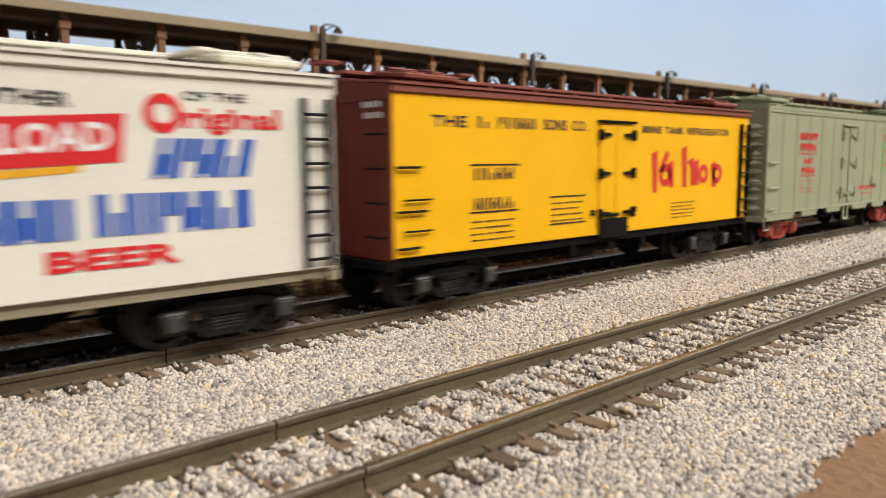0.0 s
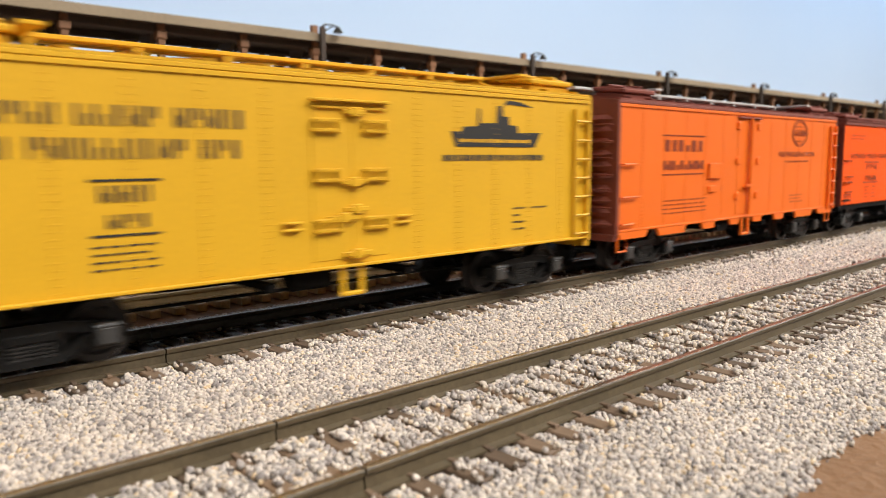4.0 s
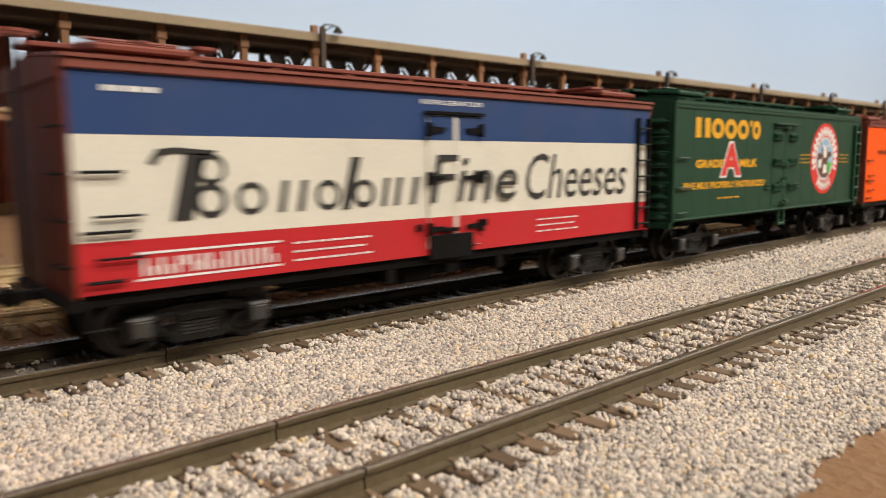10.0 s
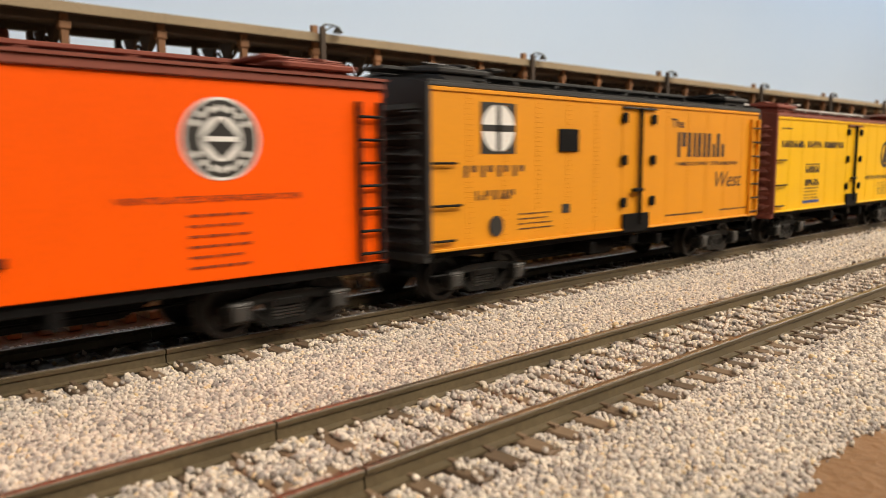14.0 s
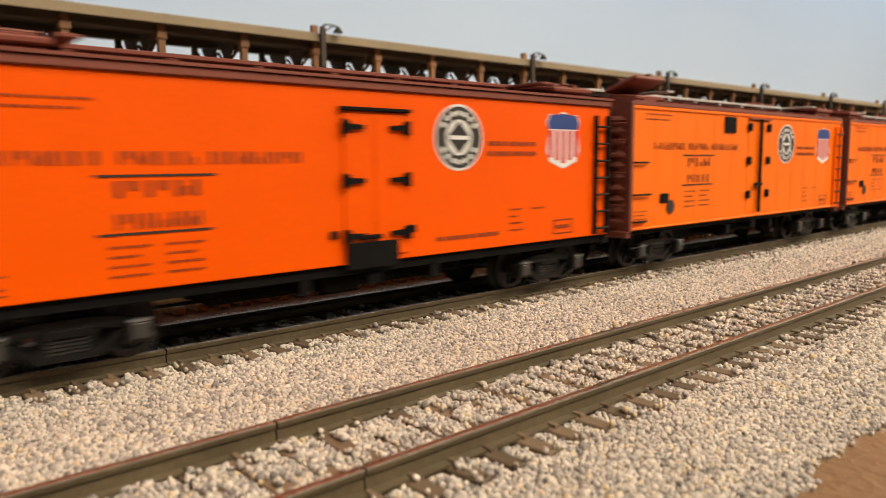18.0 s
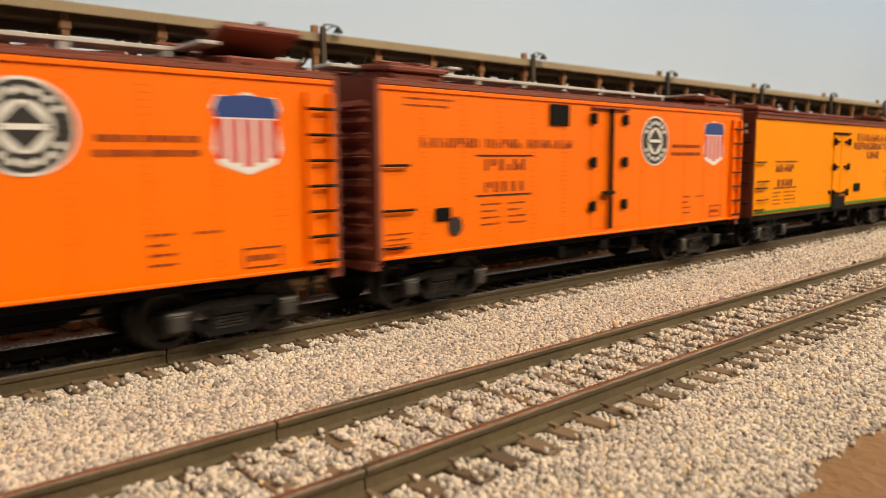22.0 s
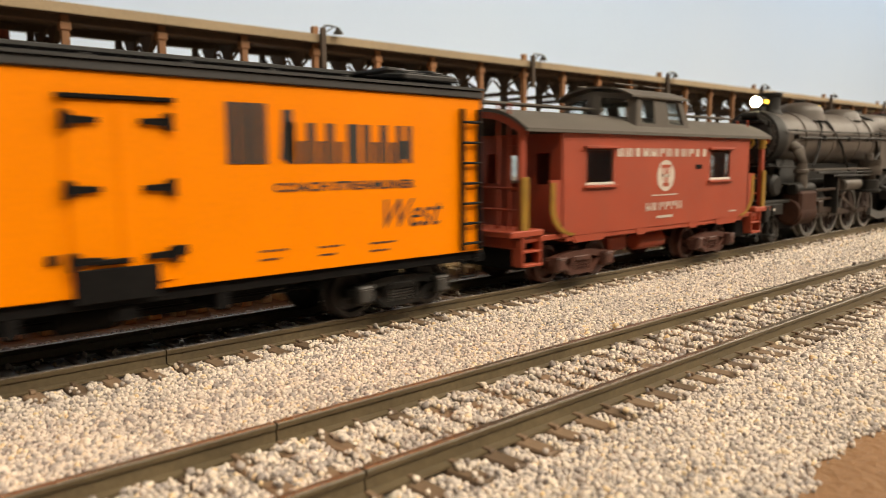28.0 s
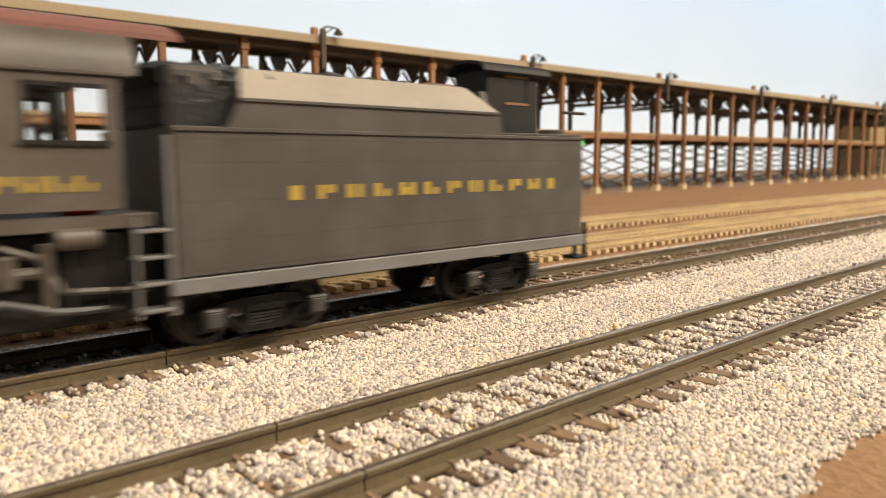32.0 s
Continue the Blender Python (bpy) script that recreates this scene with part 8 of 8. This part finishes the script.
        part("brake_shoe", Shape().box(X(u) + 9.4, X(u) + 10.2, -9.2, -7.6, 5, 13, 0.2), M_LOCODARK, t)
    for sg in (-1, 1):
        y = -11.2 if sg < 0 else 10.4
        r = part("side_rod", Shape().prism([(X(52.3), -0.75), (X(112.6), -0.75), (X(112.6), 0.75), (X(52.3), 0.75)], y, y + 0.8, "y")
                 .cyl((X(52.3), 0, 0), 1.5, y - 0.2, y + 1.0, "y", 14).cyl((X(72.4), 0, 0), 1.5, y - 0.2, y + 1.0, "y", 14).cyl((X(92.5), 0, 0), 1.9, y - 0.2, y + 1.0, "y", 14).cyl((X(112.6), 0, 0), 1.5, y - 0.2, y + 1.0, "y", 14), M_ROD, t, "worn steel side rod", at=(0, 0, R_DRV))
        RODS.append(("side", r, 0.0))
        y2 = y - 1.3 if sg < 0 else y + 1.3
        m = part("main_rod", rod_shape(0, -34.0, 2.0, 1.2, y2, 1.0, 0.75, 0.9), M_ROD, t, "worn steel main rod", at=(X(92.5), 0, R_DRV))
        RODS.append(("main", m, X(92.5)))
        k = part("crosshead", Shape().box(-2.2, 2.2, y2 - 0.6, y2 + 1.8, -1.9, 2.8, 0.3).tube([(-1, y2 + 0.6, 0), (-24, y2 + 0.6, 0)], 0.55), M_ROD, t, "crosshead and piston rod", at=(X(58.5), 0, 11.0))
        RODS.append(("cross", k, X(92.5)))
        e = part("eccentric_rod", rod_shape(0, -18.0, 0.8, 0.8, y2 - 1.2 if sg < 0 else y2 + 1.2, 0.5, 0.5, 0.5), M_ROD, t, "eccentric rod", at=(X(92.5), 0, R_DRV))
        RODS.append(("ecc", e, X(92.5)))
    return t


def tender():
    mid = 52.0
    t = thing("tender", "dusty dark tender with faded gold lettering and a coal load", "locomotive", group="cars of the freight train")
    MOVERS.append((t, 3133.4 + mid))

    def X(u):
        return u - mid
    W = 15.9
    part("tank", Shape().box(X(2.2), X(101), -W, W, 12.4, 35.4, 0.25), M_TENDER, t)
    part("bunker_side", Shape().prism([(X(10.6), 35.0), (X(73.6), 35.0), (X(72.4), 39.8), (X(13.4), 39.8), (X(11.6), 36.4)], -W + 0.02, -W + 0.8, "y"), M_TENDER, t, smooth=0)
    part("bunker_side", Shape().prism([(X(10.6), 35.0), (X(73.6), 35.0), (X(72.4), 39.8), (X(13.4), 39.8), (X(11.6), 36.4)], W - 0.8, W - 0.02, "y"), M_TENDER, t, smooth=0)
    for sg in (-1, 1):
        a, b = -W, -W + 3.8
        v = [(X(13.4), a, 39.8), (X(72.4), a, 39.8), (X(66), b, 45.0), (X(15.4), b, 45.0), (X(13.4), a + 0.7, 39.6), (X(72.4), a + 0.7, 39.6), (X(66), b + 0.7, 44.9), (X(15.4), b + 0.7, 44.9)]
        if sg > 0:
            v = [(x, -y, z) for x, y, z in v]
        part("flared_coping", Shape().add(v, [(0, 1, 2, 3), (4, 7, 6, 5), (0, 4, 5, 1), (1, 5, 6, 2), (2, 6, 7, 3), (3, 7, 4, 0)]), M_COPING, t, "pale sloping coping", smooth=0)
        y = sg * W
        part("side_bead", Shape().box(X(2.2), X(101), min(y, y + sg * 0.3), max(y, y + sg * 0.3), 34.6, 35.3, 0.1), M_TENDER, t)
        part("side_bead", Shape().box(X(13.4), X(72.4), min(y, y + sg * 0.3), max(y, y + sg * 0.3), 39.4, 40.0, 0.1), M_TENDER, t)
        part("frame_rail", Shape().box(X(1), X(102), min(sg * 14.6, sg * 16.2), max(sg * 14.6, sg * 16.2), 9.8, 12.3, 0.2), M_ASHDK, t, "grey frame rail")
        part("front_pillar", Shape().box(X(2.4), X(12.5), min(sg * 9.8, sg * 12.4), max(sg * 9.8, sg * 12.4), 35.3, 44.8, 0.8), M_TENDER, t)
    part("bunker_front", Shape().box(X(2.4), X(4), -13, 13, 35.3, 44.6, 0.2), M_LOCODARK, t, "dark coal gate boards")
    for z in (37, 40, 43):
        part("gate_board", Shape().box(X(1.9), X(2.35), -12.6, 12.6, z - 1.2, z + 1.2, 0.1), M_LOCODARK, t)
    part("bunker_back", Shape().prism([(-W + 0.8, 35.2), (W - 0.8, 35.2), (W - 4, 44.6), (-W + 4, 44.6)], X(70.4), X(72.0), "x"), M_TENDER, t)
    co = Shape()
    rng = random.Random(4)
    for i in range(24):
        for j in range(9):
            x, y = X(6 + i * 2.7 + rng.uniform(-0.6, 0.6)), -11 + j * 2.7 + rng.uniform(-0.6, 0.6)
            z = 41.6 + 3.2 * math.cos((j - 4) / 4.6 * 1.4) + rng.uniform(-0.5, 0.5)
            r = rng.uniform(1.5, 2.1)
            co.lathe([(0.01, -r), (r * 0.8, -r * 0.5), (r, r * 0.3), (r * 0.5, r * 0.8), (0.01, r)], (x, y, z), "z", 5)
    c = part("coal_load", co, M_COAL, t, "heap of black coal", smooth=0)
    c["kind"] = "stuff"
    part("coal_bed", Shape().box(X(4), X(70.4), -12.5, 12.5, 35.2, 42.0), M_COAL, t)
    part("rear_deck", Shape().box(X(72), X(100.8), -W + 0.3, W - 0.3, 35.42, 35.9, 0.1), M_TENDER, t)
    part("oxide_hatch", Shape().box(X(62), X(71.5), -4, 4, 44.6, 46.6, 0.5), M_CABTOP, t)
    # brakeman's shelter
    D = 5.2
    for sg in (-1, 1):
        y0 = sg * D if sg < 0 else D - 0.5
        part("shelter_side", wall_holes(X(80), X(97), 35.8, 50.4, y0, 0.5, [(X(92.5), X(93), 43.5, 49.0)]), M_LOCODARK, t, smooth=0)
        part("shelter_trim", Shape().box(X(85.6), X(93.4), y0 - 0.15, y0 + 0.65, 49.0, 49.6).box(X(85.6), X(93.4), y0 - 0.15, y0 + 0.65, 42.9, 43.5), M_POST, t, "brown window trim")
    part("shelter_front", Shape().box(X(79.6), X(80), -D, D, 35.8, 50.4), M_LOCODARK, t)
    arch = [(D * 1.25 * math.sin(radians(a)), 50.2 + 2.6 * math.cos(radians(a)) ** 0.8 if abs(a) < 90 else 50.2) for a in range(-90, 91, 15)]
    part("shelter_roof", Shape().prism(arch + [(y * 0.92, z - 0.6) for y, z in arch][::-1], X(77.4), X(100.5), "x"), M_LOCODARK, t, smooth=50)
    part("water_hatch", Shape().cyl((X(97.5), -9, 0), 3, 35.8, 37.2, "z", 18, 0.3), M_TENDER, t)
    part("rear_rail", Shape().tube([(X(96), -14, 41), (X(104), -14, 41)], 0.4), M_LOCODARK, t)
    g = part("green_marker", Shape().box(X(101), X(103), -14.6, -13.0, 33.6, 35.0, 0.2), M_GREENLENS, t, "green marker lens")
    for z in (13.4, 18.0, 24.0, 30.0, 33.6):
        part("rivet_strip", hrivets(X(3), X(100.4), z, -W, r=0.09), M_TENDER, t, smooth=0)
    part("rivet_strip", rivets([X(u) for u in (4.0, 11.0, 16.0, 33, 50, 67, 84, 99)], 13.5, 34, -W, 0.9, 0.08), M_TENDER, t, smooth=0)
    # steps and ladder at the front corner
    for z in (7.6, 11.6, 15.6, 19.6):
        part("step", Shape().box(X(-3.4), X(1.6), -15.6, -11.8, z, z + 0.6, 0.15), M_ASHDK, t, "grey side step")
    part("step_stile", Shape().box(X(1.2), X(2.2), -15.4, -14.6, 6.8, 34, 0.15), M_ASHDK, t)
    part("step_stile", Shape().box(X(-3.8), X(-3.2), -15.4, -14.6, 6.8, 22, 0.15), M_ASHDK, t)
    part("drawbar", Shape().box(X(-6), X(2), -2, 2, 8.2, 10.2, 0.2), M_LOCODARK, t)
    part("underframe", Shape().box(X(2), X(101), -12, 12, 9.0, 12.3, 0.2), M_LOCODARK, t)
    part("coupler", lambda: coupler_shape(1), M_STEELDARK, t, at=(X(99.5), 0, 0), key=("coupler", 1))
    part("rear_step", Shape().box(X(99), X(103.6), -15.8, -11.6, 6.4, 7.2, 0.2).box(X(99), X(99.8), -15.6, -14.8, 6.8, 12.2).box(X(102.6), X(103.4), -15.6, -14.8, 6.8, 15), M_LOCODARK, t)
    for u in (18.2, 76.2):
        truck(t, X(u), M_STEELDARK)
    c = Lettered(t, 104.0, -W)
    c.blocks(M_DULLGOLD, 20.8, 93.3, 23.6, 2.4, 12, y=-W, thick=0.2, fill=0.62, label="faded gold road name as plain bars")
    return t


def hrivets(x0, x1, z, y, step=0.9, r=0.13):
    s = Shape()
    x = x0
    while x < x1:
        s.add([(x - r, y, z - r), (x + r, y, z - r), (x + r, y, z + r), (x - r, y, z + r), (x, y - 0.13, z)], [(0, 1, 4), (1, 2, 4), (2, 3, 4), (3, 0, 4)])
        x += step
    return s


# coping colour, much paler than the tank sides
M_COPING = shade("pale_coping_paint", (0.24, 0.205, 0.165), 0.65, grain=0.08, blotch=0.14, blotch_mm=18)
M_ASHDK = shade("dusty_grey_frame", (0.13, 0.125, 0.12), 0.6, grain=0.1, blotch=0.18, blotch_mm=10)
M_GREENLENS = glow("green_lens", (0.02, 0.9, 0.25), 0.8)
locomotive()
tender()


def rod_rows(kind, base, t0, t1):
    """Poses of a rod while the drivers turn."""
    n = int(math.degrees((travelled(t1) - travelled(t0)) / R_DRV) / 40.0)
    rows = []
    for k in range(n + 1):
        t = t0 + (t1 - t0) * k / n
        a = math.radians(90 - DRIVE_PHASE) + (travelled(t) - travelled(t0)) / R_DRV
        px, pz = CRANK * math.cos(a), CRANK * math.sin(a)
        if kind == "side":
            m = pose(px * MM, 0, (R_DRV + pz) * MM)
        elif kind == "ecc":
            m = pose((base + 0.6 * px) * MM, 0, (R_DRV + 0.6 * pz) * MM, 0, -math.degrees(math.asin((6.0 - 0.6 * pz) / 18.0)) * -1.0)
        else:
            dz = (11.0 - R_DRV) - pz
            reach = math.sqrt(34.0 ** 2 - dz ** 2)
            if kind == "main":
                m = pose((base + px) * MM, 0, (R_DRV + pz) * MM, 0, math.degrees(math.atan2(dz, reach)))
            else:
                m = pose((base + px - reach) * MM, 0, 11.0 * MM)
        rows.append((t, m))
    return rows


def motions():
    """Key the train's run along the second track and the turning of its wheels and rods."""
    start = {}
    for ob, x in MOVERS:
        start[ob.name] = x
        walk(ob, [(t, pose((x - travelled(t)) * MM, YT * MM, 0)) for t in range(0, 33)])
    for w, wx, wz, r, *turn in ROLLERS:
        top = w.parent
        while top.parent:
            top = top.parent
        x0 = start[top.name]
        ta, tb = reached(x0 - 700), reached(x0 + 150)
        if tb <= 0 or ta >= 32:
            continue
        n = max(2, int(math.ceil(math.degrees((travelled(tb) - travelled(ta)) / r) / 60.0)))
        times = [ta + (tb - ta) * k / n for k in range(n + 1)]
        turn = turn[0] if turn else 0.0
        rows = [(0, pose(wx * MM, 0, wz * MM, 0, turn))] if ta > 0 else []
        rows += [(t, pose(wx * MM, 0, wz * MM, 0, turn - math.degrees((travelled(t) - travelled(ta)) / r))) for t in times]
        if tb < 32:
            rows.append((32, rows[-1][1]))
        walk(w, rows)
    for kind, ob, base in RODS:
        rows = rod_rows(kind, base, reached(3044.3 - 700), 32.0)
        walk(ob, [(0, rows[0][1])] + rows)


motions()
